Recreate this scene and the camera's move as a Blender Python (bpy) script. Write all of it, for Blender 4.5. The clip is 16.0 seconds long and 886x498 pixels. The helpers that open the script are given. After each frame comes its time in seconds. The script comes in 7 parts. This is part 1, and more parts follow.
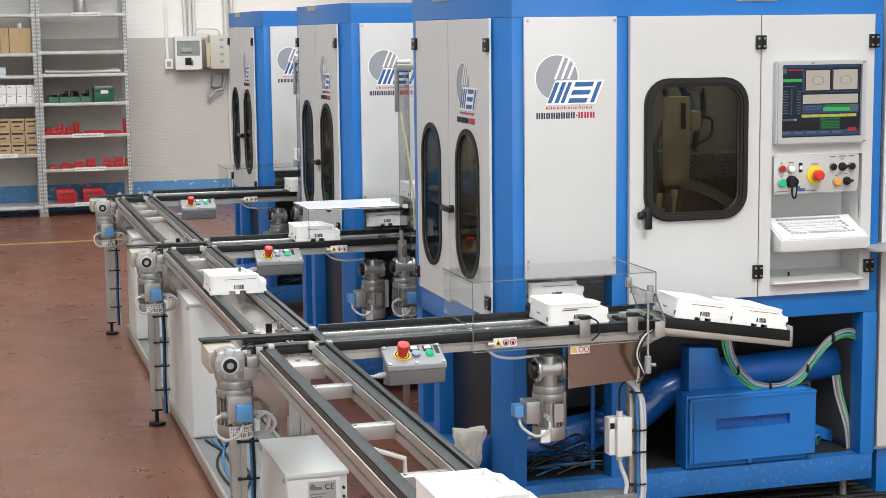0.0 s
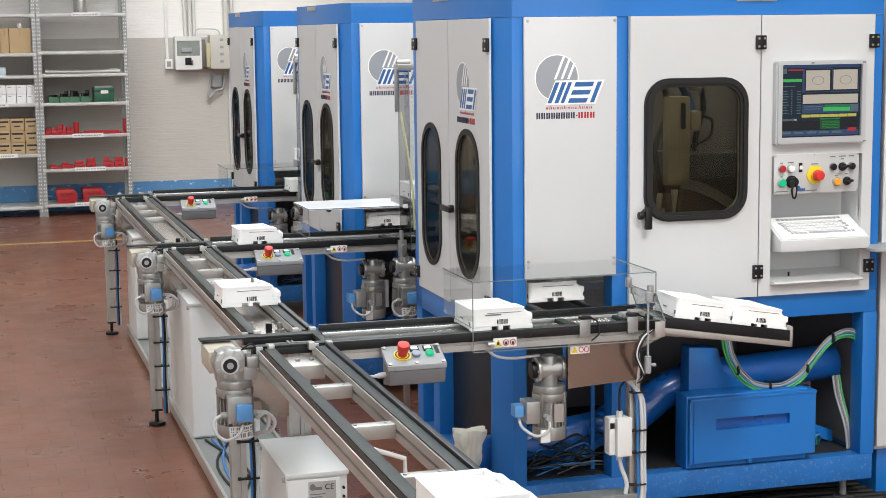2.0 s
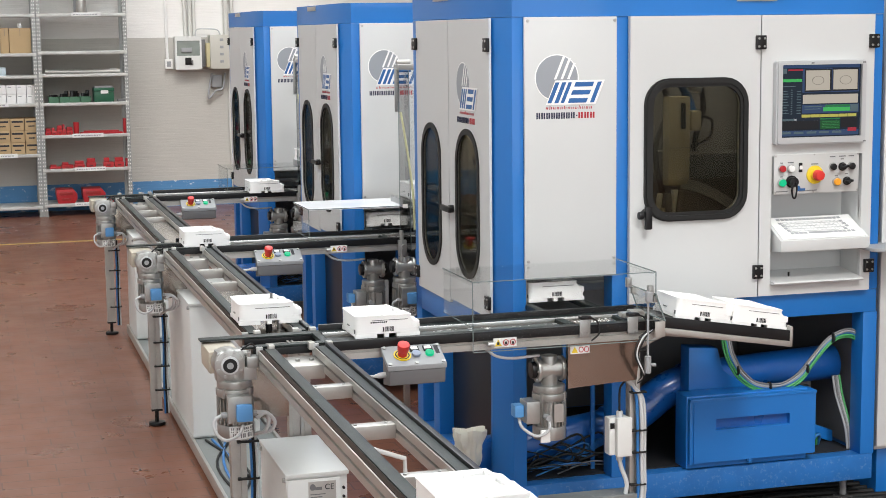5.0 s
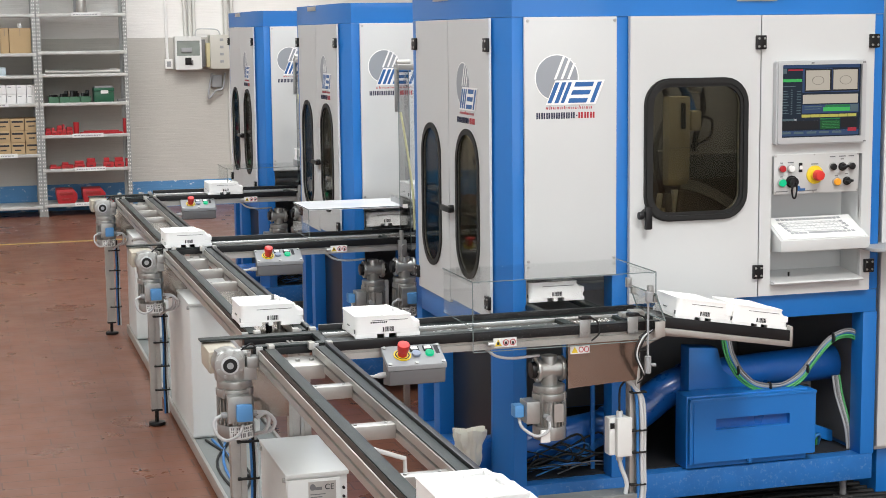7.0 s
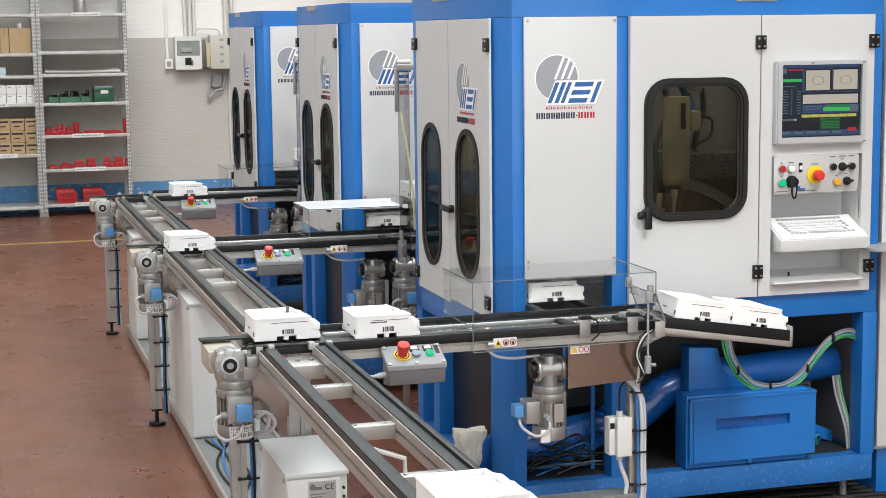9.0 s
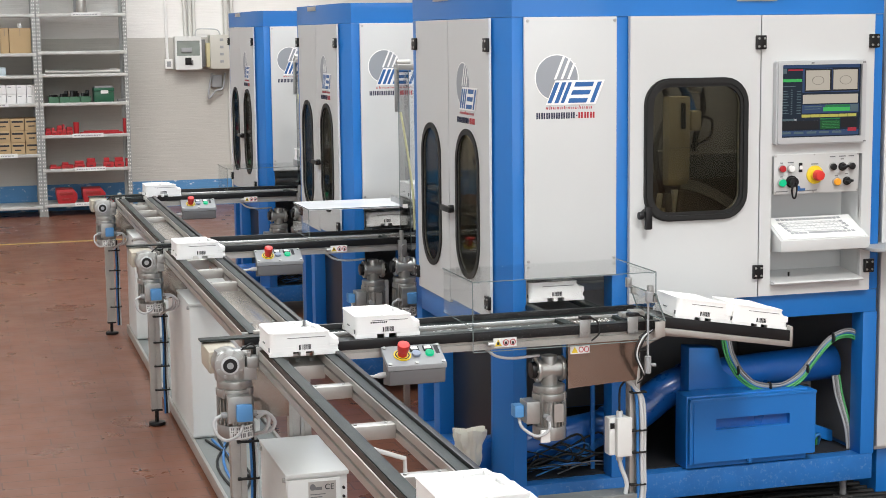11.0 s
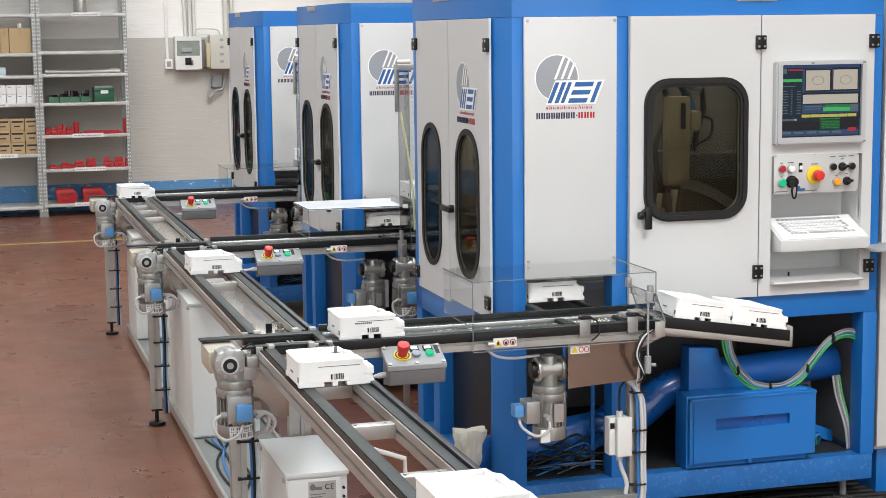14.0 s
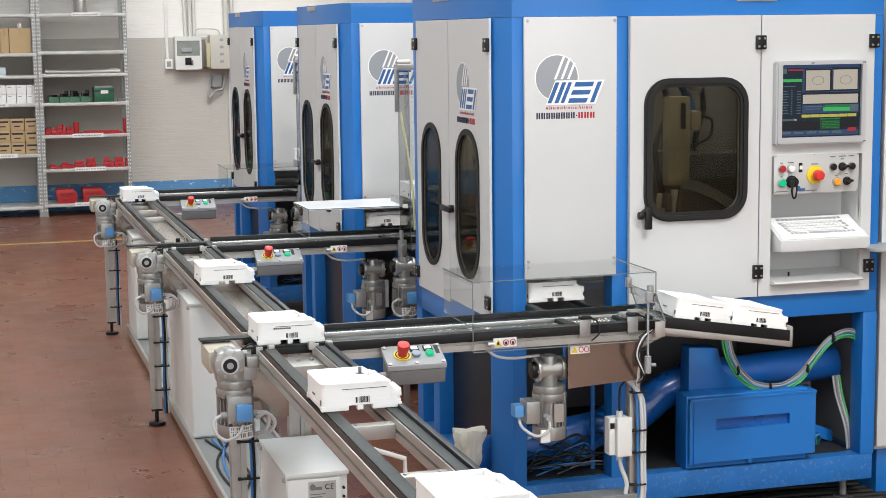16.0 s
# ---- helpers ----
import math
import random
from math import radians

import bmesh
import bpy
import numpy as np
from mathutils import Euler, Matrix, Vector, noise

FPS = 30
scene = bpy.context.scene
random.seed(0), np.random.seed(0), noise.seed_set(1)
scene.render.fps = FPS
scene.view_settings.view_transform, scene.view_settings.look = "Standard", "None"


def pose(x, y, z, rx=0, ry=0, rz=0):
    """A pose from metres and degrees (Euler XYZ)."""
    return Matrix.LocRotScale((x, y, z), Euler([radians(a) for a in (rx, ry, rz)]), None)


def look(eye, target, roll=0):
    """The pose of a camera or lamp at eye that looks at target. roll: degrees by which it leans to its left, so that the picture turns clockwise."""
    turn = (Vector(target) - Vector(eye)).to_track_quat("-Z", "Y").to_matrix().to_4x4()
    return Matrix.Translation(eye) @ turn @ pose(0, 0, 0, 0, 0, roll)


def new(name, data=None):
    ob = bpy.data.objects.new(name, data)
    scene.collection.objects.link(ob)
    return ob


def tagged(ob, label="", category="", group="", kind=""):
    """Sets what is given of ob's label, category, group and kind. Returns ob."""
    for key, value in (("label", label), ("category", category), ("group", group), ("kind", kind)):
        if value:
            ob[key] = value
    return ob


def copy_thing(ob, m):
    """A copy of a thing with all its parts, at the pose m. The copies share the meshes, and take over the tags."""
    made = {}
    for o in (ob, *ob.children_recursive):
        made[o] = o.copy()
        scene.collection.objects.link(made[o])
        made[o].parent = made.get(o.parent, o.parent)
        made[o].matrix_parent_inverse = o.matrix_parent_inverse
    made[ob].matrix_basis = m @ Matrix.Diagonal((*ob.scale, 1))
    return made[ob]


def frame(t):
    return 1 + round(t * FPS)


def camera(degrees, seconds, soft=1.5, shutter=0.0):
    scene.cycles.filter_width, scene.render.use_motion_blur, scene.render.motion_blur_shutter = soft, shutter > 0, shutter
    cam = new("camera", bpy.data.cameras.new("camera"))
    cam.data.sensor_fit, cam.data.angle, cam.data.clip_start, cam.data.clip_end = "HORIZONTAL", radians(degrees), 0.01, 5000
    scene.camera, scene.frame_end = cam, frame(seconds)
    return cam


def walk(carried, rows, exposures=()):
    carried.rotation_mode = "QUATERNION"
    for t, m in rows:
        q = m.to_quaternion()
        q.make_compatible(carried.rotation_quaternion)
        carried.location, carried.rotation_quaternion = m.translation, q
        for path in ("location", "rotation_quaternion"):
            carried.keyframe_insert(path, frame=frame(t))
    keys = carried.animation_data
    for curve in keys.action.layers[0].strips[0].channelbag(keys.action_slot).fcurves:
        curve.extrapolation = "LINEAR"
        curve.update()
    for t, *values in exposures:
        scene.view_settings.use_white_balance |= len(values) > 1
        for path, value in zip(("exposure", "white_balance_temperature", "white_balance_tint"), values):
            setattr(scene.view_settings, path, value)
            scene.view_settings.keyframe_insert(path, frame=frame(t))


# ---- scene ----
# camera: one fixed position
EYE = Vector((-0.781, -5.154, 1.928))
YAW, DIP = radians(16.387), radians(7.695)
AHEAD = Vector((math.sin(YAW) * math.cos(DIP), math.cos(YAW) * math.cos(DIP), -math.sin(DIP)))
cam = camera(30.894, 16.0, soft=0.6)
STAND = look(EYE, EYE + AHEAD, -0.658)
walk(cam, [(0.0, STAND), (16.0, STAND)], exposures=[(0.0, 0.0), (16.0, 0.0)])

# world and light: a factory hall lit by roof lights and by tall windows behind the camera
HALL = dict(x0=-7.0, x1=10.0, y0=-13.0, y1=13.15, h=5.6)
world = bpy.data.worlds.new("sky")
scene.world = world
world.use_nodes = True
wn = world.node_tree
sky = wn.nodes.new("ShaderNodeTexSky")
sky.sky_type, sky.sun_disc = "NISHITA", False
sky.sun_elevation, sky.sun_rotation = radians(42), radians(200)
wn.links.new(sky.outputs[0], wn.nodes["Background"].inputs[0])
wn.nodes["Background"].inputs[1].default_value = 0.1
sun_data = bpy.data.lights.new("sun", "SUN")
sun_data.energy, sun_data.angle, sun_data.color = 1.2, radians(10), (1.0, 0.96, 0.9)
sun = new("sun", sun_data)
sun.matrix_world = look((0, -8, 9), (0, 0, 0))


def area(name, where, to, w, h, watts, colour):
    d = bpy.data.lights.new(name, "AREA")
    d.shape, d.size, d.size_y, d.energy, d.color = "RECTANGLE", w, h, watts, colour
    ob = new(name, d)
    ob.matrix_world = look(where, to)
    return ob


ROOF_LIGHTS = [(-3.6, -1.7), (0.9, 3.3)]
for lx0, lx1 in ROOF_LIGHTS:
    mid = (lx0 + lx1) / 2
    area("roof_light_lamp", (mid, 1.0, HALL["h"] + 0.05), (mid, 1.0001, 0), lx1 - lx0, 23.0, (400 if mid < 0 else 325) * (lx1 - lx0), (0.97, 1.0, 0.985))
WINDOWS = [(-5.5, -2.2), (-0.9, 2.4), (3.7, 7.0)]
for wx0, wx1 in WINDOWS:
    mid = (wx0 + wx1) / 2
    area("window_lamp", (mid, HALL["y0"] - 0.05, 2.9), (mid, 0, 2.6), wx1 - wx0, 3.0, 115, (0.955, 0.99, 1.0))


# ---- materials ----
def nodes_of(name):
    m = bpy.data.materials.new(name)
    m.use_nodes = True
    t = m.node_tree
    return m, t, t.nodes["Principled BSDF"]


def coords(t, scale):
    c = t.nodes.new("ShaderNodeTexCoord")
    mp = t.nodes.new("ShaderNodeMapping")
    mp.inputs["Scale"].default_value = scale if isinstance(scale, tuple) else (scale,) * 3
    t.links.new(c.outputs["Object"], mp.inputs[0])
    return mp.outputs[0]


def noisy(t, vec, scale, detail=4.0, rough=0.6):
    n = t.nodes.new("ShaderNodeTexNoise")
    n.inputs["Scale"].default_value, n.inputs["Detail"].default_value, n.inputs["Roughness"].default_value = scale, detail, rough
    t.links.new(vec, n.inputs["Vector"])
    return n.outputs["Fac"]


def ramp(t, fac, stops):
    r = t.nodes.new("ShaderNodeValToRGB")
    el = r.color_ramp.elements
    while len(el) < len(stops):
        el.new(0.5)
    for e, (p, c) in zip(el, stops):
        e.position, e.color = p, (*c, 1)
    t.links.new(fac, r.inputs[0])
    return r.outputs[0]


def mixed(t, fac, a, b, how="MIX"):
    m = t.nodes.new("ShaderNodeMix")
    m.data_type, m.blend_type = "RGBA", how
    for sock, v in ((m.inputs[0], fac), (m.inputs[6], a), (m.inputs[7], b)):
        if hasattr(v, "is_linked"):
            t.links.new(v, sock)
        else:
            sock.default_value = v if not isinstance(v, tuple) else (*v, 1)
    return m.outputs[2]


def surface(name, base, rough=0.5, metal=0.0, vary=0.12, grain=60.0, bump=0.05, stains=1.5, dirt=None, dirt_amount=0.0, coat=0.0, stretch=(1, 1, 1), spec=0.5):
    """Paint, metal or plastic: base colour with broad stains, fine grain and a little relief."""
    m, t, p = nodes_of(name)
    v = coords(t, stretch)
    broad, fine = noisy(t, v, stains, 3), noisy(t, v, grain, 5)
    dark = tuple(c * (1 - vary) for c in base)
    light = tuple(min(1, c * (1 + vary * 0.6)) for c in base)
    col = mixed(t, ramp(t, broad, [(0.3, (0, 0, 0)), (0.7, (1, 1, 1))]), dark, light)
    col = mixed(t, 0.25, col, mixed(t, fine, dark, light))
    if dirt_amount:
        patch = noisy(t, v, stains * 4, 6, 0.7)
        col = mixed(t, ramp(t, patch, [(0.55, (0, 0, 0)), (0.75, (dirt_amount,) * 3)]), col, dirt)
    t.links.new(col, p.inputs["Base Color"])
    rr = t.nodes.new("ShaderNodeMapRange")
    rr.inputs["To Min"].default_value, rr.inputs["To Max"].default_value = max(0.03, rough - 0.1), min(1, rough + 0.1)
    t.links.new(broad, rr.inputs[0])
    t.links.new(rr.outputs[0], p.inputs["Roughness"])
    p.inputs["Metallic"].default_value, p.inputs["Coat Weight"].default_value = metal, coat
    p.inputs["Specular IOR Level"].default_value = spec
    if bump:
        b = t.nodes.new("ShaderNodeBump")
        b.inputs["Strength"].default_value, b.inputs["Distance"].default_value = bump, 0.002
        t.links.new(fine, b.inputs["Height"])
        t.links.new(b.outputs[0], p.inputs["Normal"])
    return m


def glow(name, colour, strength):
    m, t, p = nodes_of(name)
    p.inputs["Base Color"].default_value = (0.01, 0.01, 0.01, 1)
    p.inputs["Roughness"].default_value, p.inputs["Specular IOR Level"].default_value = 0.3, 0.15
    p.inputs["Emission Color"].default_value, p.inputs["Emission Strength"].default_value = (*colour, 1), strength
    return m


def pane(name, tint, gloss=0.12, rough=0.02):
    """Thin acrylic or tinted glass: see-through with a glossy face."""
    m, t, p = nodes_of(name)
    out = t.nodes["Material Output"]
    clear, shine, mix = t.nodes.new("ShaderNodeBsdfTransparent"), t.nodes.new("ShaderNodeBsdfGlossy"), t.nodes.new("ShaderNodeMixShader")
    fr = t.nodes.new("ShaderNodeFresnel")
    fr.inputs[0].default_value = 1.3
    clear.inputs[0].default_value = (*tint, 1)
    shine.inputs["Roughness"].default_value = rough
    add = t.nodes.new("ShaderNodeMath")
    add.operation, add.use_clamp = "ADD", True
    add.inputs[1].default_value = gloss
    part_of = t.nodes.new("ShaderNodeMath")
    part_of.operation = "MULTIPLY"
    part_of.inputs[1].default_value = 0.3
    t.links.new(fr.outputs[0], part_of.inputs[0])
    t.links.new(part_of.outputs[0], add.inputs[0])
    t.links.new(add.outputs[0], mix.inputs[0])
    t.links.new(clear.outputs[0], mix.inputs[1])
    t.links.new(shine.outputs[0], mix.inputs[2])
    t.links.new(mix.outputs[0], out.inputs[0])
    t.nodes.remove(p)
    return m


BLUE = surface("blue_paint", (0.008, 0.15, 0.485), 0.42, vary=0.08, bump=0.06, grain=220, coat=0.15)
# deeper than BLUE: shade under the machine is put into this colour
SHADED_BLUE = surface("gloss_blue_shaded", (0.008, 0.1, 0.38), 0.3, vary=0.12, bump=0.04, coat=0.3, dirt=(0.25, 0.3, 0.36), dirt_amount=0.12, stains=5)
BLUE_DUSTY = surface("dusty_blue_paint", (0.012, 0.135, 0.42), 0.5, vary=0.15, bump=0.06, grain=150, dirt=(0.35, 0.4, 0.45), dirt_amount=0.4, stains=14)
WHITE = surface("white_panel_paint", (0.565, 0.575, 0.575), 0.38, vary=0.03, bump=0.03, grain=260)
CREAM = surface("cabinet_paint", (0.66, 0.67, 0.655), 0.4, vary=0.05, bump=0.03, grain=200, dirt=(0.4, 0.38, 0.33), dirt_amount=0.18)
PLASTIC = surface("white_tray_plastic", (0.9, 0.9, 0.89), 0.4, vary=0.03, bump=0.02, grain=180)
ALU = surface("anodised_aluminium", (0.45, 0.435, 0.41), 0.36, metal=0.6, vary=0.2, bump=0.04, grain=180, stains=5)
ALU_DARK = surface("cast_aluminium", (0.4, 0.4, 0.385), 0.33, metal=0.7, vary=0.28, bump=0.12, grain=260, stains=9)
STEEL = surface("zinc_steel", (0.42, 0.42, 0.41), 0.38, metal=0.8, vary=0.16, bump=0.05, grain=120, stains=4)
PLATE = surface("brushed_plate", (0.38, 0.34, 0.3), 0.22, metal=0.9, vary=0.15, bump=0.05, grain=240, stains=3)
GALV = surface("galvanised_shelf_steel", (0.58, 0.58, 0.56), 0.5, metal=0.45, vary=0.15, bump=0.04, grain=90, stains=6)
BELT = surface("green_black_belt", (0.012, 0.018, 0.017), 0.46, spec=0.35, vary=0.3, bump=0.12, grain=300, dirt=(0.22, 0.25, 0.25), dirt_amount=0.16, stains=4)
# dark brown that paints the shade beside the left belt
GROOVE_SHADE = surface("groove_shade", (0.03, 0.02, 0.015), 0.8, vary=0.3, spec=0.1)
BLACK = surface("black_plastic", (0.01, 0.01, 0.011), 0.35, vary=0.2, bump=0.05, spec=0.3)
RUBBER = surface("black_rubber", (0.015, 0.015, 0.015), 0.55, vary=0.2, bump=0.05, spec=0.3)
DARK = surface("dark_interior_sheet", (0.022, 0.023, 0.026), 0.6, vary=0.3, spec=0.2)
GREY = surface("grey_enclosure", (0.3, 0.31, 0.32), 0.45, vary=0.06, bump=0.05, grain=220)
GREY_DARK = surface("grey_enclosure_base", (0.15, 0.15, 0.155), 0.5, vary=0.08, bump=0.05, grain=220)
MOTOR_BLUE = surface("terminal_cover_blue", (0.09, 0.28, 0.58), 0.45, vary=0.06)
RED = surface("red_plastic", (0.42, 0.014, 0.02), 0.4, vary=0.1)
RED_HEAD = surface("red_mushroom", (0.6, 0.03, 0.025), 0.4, vary=0.08)
LINE_PAINT = surface("worn_yellow_paint", (0.42, 0.3, 0.1), 0.6, vary=0.25, dirt=(0.16, 0.07, 0.04), dirt_amount=0.7, stains=6)
YELLOW = surface("yellow_plastic", (0.72, 0.52, 0.02), 0.45, vary=0.06)
ORANGE = surface("orange_button", (0.8, 0.33, 0.02), 0.35, vary=0.05)
GREEN_BTN = glow("lit_green_button", (0.0, 0.62, 0.28), 0.9)
GREEN = surface("dark_green_plastic", (0.01, 0.09, 0.045), 0.4, vary=0.15)
CABLE_GREY = surface("grey_cable", (0.5, 0.51, 0.52), 0.5, vary=0.06, bump=0.0)
CABLE_BLUE = surface("blue_cable", (0.03, 0.16, 0.42), 0.45, vary=0.08, bump=0.0)
CABLE_GREEN = surface("green_cable", (0.06, 0.32, 0.1), 0.45, vary=0.1, bump=0.0)
CARD = surface("cardboard", (0.46, 0.33, 0.18), 0.8, vary=0.12, bump=0.1, grain=90)
PAPER = surface("white_paper", (0.78, 0.78, 0.77), 0.7, vary=0.03, bump=0.0)
INK = surface("black_ink", (0.02, 0.02, 0.025), 0.6, vary=0.05, bump=0.0)
NAVY = surface("navy_ink", (0.007, 0.012, 0.05), 0.5, vary=0.05, bump=0.0)
RED_INK = surface("red_ink", (0.42, 0.02, 0.03), 0.5, vary=0.05, bump=0.0)
LOGO_BLUE = surface("logo_blue", (0.02, 0.11, 0.32), 0.45, vary=0.05, bump=0.0)
LOGO_GREY = surface("logo_grey", (0.29, 0.31, 0.34), 0.45, vary=0.05, bump=0.0)
LOGO_WHITE = surface("logo_white", (0.82, 0.82, 0.82), 0.4, vary=0.02, bump=0.0)
FLOOR_TRAY = surface("grey_floor_tray_paint", (0.2, 0.215, 0.21), 0.45, vary=0.15, dirt=(0.12, 0.1, 0.09), dirt_amount=0.4, stains=4)
BEIGE = surface("beige_sheet", (0.46, 0.42, 0.34), 0.45, vary=0.12, dirt=(0.3, 0.26, 0.2), dirt_amount=0.3, stains=6)
WASTE = surface("stained_bag", (0.72, 0.7, 0.62), 0.8, vary=0.15, bump=0.2, grain=40)
WIRE_GREY = surface("wire_keys", (0.55, 0.56, 0.57), 0.5, vary=0.05, bump=0.0)
ACRYLIC = pane("clear_acrylic", (0.982, 0.988, 0.988), 0.0)
# opaque milky white for the second hood's top sheet
ACRYLIC_MILKY = surface("milky_sheet", (0.82, 0.84, 0.87), 0.25, vary=0.05, bump=0.0)
SMOKED_DARK = pane("dark_smoked_glass", (0.5, 0.48, 0.42), 0.02)
INNER_PLATE = surface("dusty_dark_plate", (0.1, 0.105, 0.105), 0.5, metal=0.3, vary=0.25, dirt=(0.4, 0.4, 0.4), dirt_amount=0.15, stains=10)
POST_STEEL = surface("dull_post_steel", (0.33, 0.34, 0.33), 0.5, metal=0.4, vary=0.12, stains=6)
SMOKED_PALE = pane("grey_acrylic", (0.72, 0.72, 0.72), 0.02)
SMOKED = pane("smoked_glass", (0.56, 0.53, 0.44), 0.03)
EDGE = surface("acrylic_edge", (0.16, 0.2, 0.2), 0.2, vary=0.1, bump=0.0)


def floor_material():
    m, t, p = nodes_of("red_brown_tiles")
    v = coords(t, 1.0)
    br = t.nodes.new("ShaderNodeTexBrick")
    br.inputs["Scale"].default_value = 1.0
    for k, val in (("Brick Width", 0.24), ("Row Height", 0.12), ("Mortar Size", 0.004), ("Mortar Smooth", 0.3), ("Bias", 0.0)):
        br.inputs[k].default_value = val
    br.inputs["Color1"].default_value = (0.178, 0.068, 0.038, 1)
    br.inputs["Color2"].default_value = (0.16, 0.062, 0.035, 1)
    br.inputs["Mortar"].default_value = (0.08, 0.04, 0.03, 1)
    t.links.new(v, br.inputs["Vector"])
    worn = ramp(t, noisy(t, v, 0.9, 5, 0.65), [(0.35, (0.85, 0.85, 0.85)), (0.7, (1.15, 1.12, 1.1))])
    col = mixed(t, 1.0, br.outputs["Color"], worn, "MULTIPLY")
    specks = ramp(t, noisy(t, v, 70, 2, 0.5), [(0.72, (0, 0, 0)), (0.78, (0.35, 0.35, 0.35))])
    col = mixed(t, specks, col, (0.3, 0.2, 0.16))
    t.links.new(col, p.inputs["Base Color"])
    t.links.new(ramp(t, noisy(t, v, 3, 5), [(0.3, (0.24, 0.24, 0.24)), (0.7, (0.42, 0.42, 0.42))]), p.inputs["Roughness"])
    b = t.nodes.new("ShaderNodeBump")
    b.inputs["Strength"].default_value, b.inputs["Distance"].default_value = 0.25, 0.002
    b.invert = True
    t.links.new(br.outputs["Fac"], b.inputs["Height"])
    t.links.new(b.outputs[0], p.inputs["Normal"])
    return m


def wall_material(name, base, scuffs=False):
    """Painted wall cast against boards: faint level ribs."""
    m, t, p = nodes_of(name)
    v = coords(t, 1.0)
    ribs = noisy(t, coords(t, (2.5, 2.5, 40)), 1.5, 4, 0.6)
    blot = noisy(t, v, 1.3, 4)
    col = mixed(t, ribs, tuple(c * 0.93 for c in base), tuple(min(1, c * 1.06) for c in base))
    col = mixed(t, ramp(t, blot, [(0.35, (0, 0, 0)), (0.75, (0.4, 0.4, 0.4))]), col, tuple(c * 0.8 for c in base))
    if scuffs:
        chips = ramp(t, noisy(t, coords(t, (1, 1, 2.2)), 11, 5, 0.75), [(0.585, (0, 0, 0)), (0.62, (0.9, 0.9, 0.9))])
        col = mixed(t, chips, col, (0.55, 0.6, 0.66))
    t.links.new(col, p.inputs["Base Color"])
    p.inputs["Roughness"].default_value = 0.75
    b = t.nodes.new("ShaderNodeBump")
    b.inputs["Strength"].default_value, b.inputs["Distance"].default_value = 0.35, 0.01
    t.links.new(ribs, b.inputs["Height"])
    t.links.new(b.outputs[0], p.inputs["Normal"])
    return m


FLOOR = floor_material()
WALL_GREY = wall_material("grey_wall_paint", (0.49, 0.475, 0.44))
WALL_WHITE = wall_material("white_wall_paint", (0.82, 0.81, 0.79))
WALL_BLUE = wall_material("blue_dado_paint", (0.085, 0.24, 0.47), True)


# ---- mesh helpers ----
def bevelled(bm, geom_verts, w):
    edges = list({e for v in geom_verts for e in v.link_edges})
    bmesh.ops.bevel(bm, geom=edges, offset=w, segments=2, profile=0.6, affect="EDGES", clamp_overlap=True)


def box(bm, x0, x1, y0, y1, z0, z1, w=0.002, m=None):
    """A box with softened edges, added to bm."""
    tmp = bmesh.new()
    bmesh.ops.create_cube(tmp, size=1.0, matrix=Matrix.LocRotScale(((x0 + x1) / 2, (y0 + y1) / 2, (z0 + z1) / 2), None, (x1 - x0, y1 - y0, z1 - z0)))
    if w:
        bevelled(tmp, tmp.verts, min(w, 0.3 * min(x1 - x0, y1 - y0, z1 - z0)))
    return poured(bm, tmp, m)


def poured(bm, tmp, m=None):
    if m:
        bmesh.ops.transform(tmp, matrix=m, verts=tmp.verts)
    me = bpy.data.meshes.new("tmp")
    tmp.to_mesh(me)
    tmp.free()
    bm.from_mesh(me)
    bpy.data.meshes.remove(me)
    return bm


def cyl(bm, a, b, r, seg=20, r2=None, w=0.0):
    a, b = Vector(a), Vector(b)
    tmp = bmesh.new()
    bmesh.ops.create_cone(tmp, cap_ends=True, segments=seg, radius1=r, radius2=r if r2 is None else r2, depth=(b - a).length)
    if w:
        rims = [e for e in tmp.edges if abs(e.verts[0].co.z - e.verts[1].co.z) < 1e-6]
        bmesh.ops.bevel(tmp, geom=rims, offset=w, segments=2, profile=0.6, affect="EDGES", clamp_overlap=True)
    turn = (b - a).to_track_quat("Z", "Y").to_matrix().to_4x4()
    return poured(bm, tmp, Matrix.Translation((a + b) / 2) @ turn)


def prism(bm, outline, axis, lo, hi, w=0.0, m=None):
    """An outline in the two other axes (in x, y, z order), drawn out along axis from lo to hi."""
    tmp = bmesh.new()
    i = "xyz".index(axis)

    def at(q, h):
        c = list(q)
        c.insert(i, h)
        return c
    vs = [tmp.verts.new(at(q, lo)) for q in outline]
    f = tmp.faces.new(vs)
    ext = bmesh.ops.extrude_face_region(tmp, geom=[f])
    shift = [0, 0, 0]
    shift[i] = hi - lo
    bmesh.ops.translate(tmp, vec=shift, verts=[g for g in ext["geom"] if isinstance(g, bmesh.types.BMVert)])
    bmesh.ops.recalc_face_normals(tmp, faces=tmp.faces)
    if w:
        bmesh.ops.bevel(tmp, geom=list(tmp.edges), offset=w, segments=2, profile=0.6, affect="EDGES", clamp_overlap=True)
    return poured(bm, tmp, m)


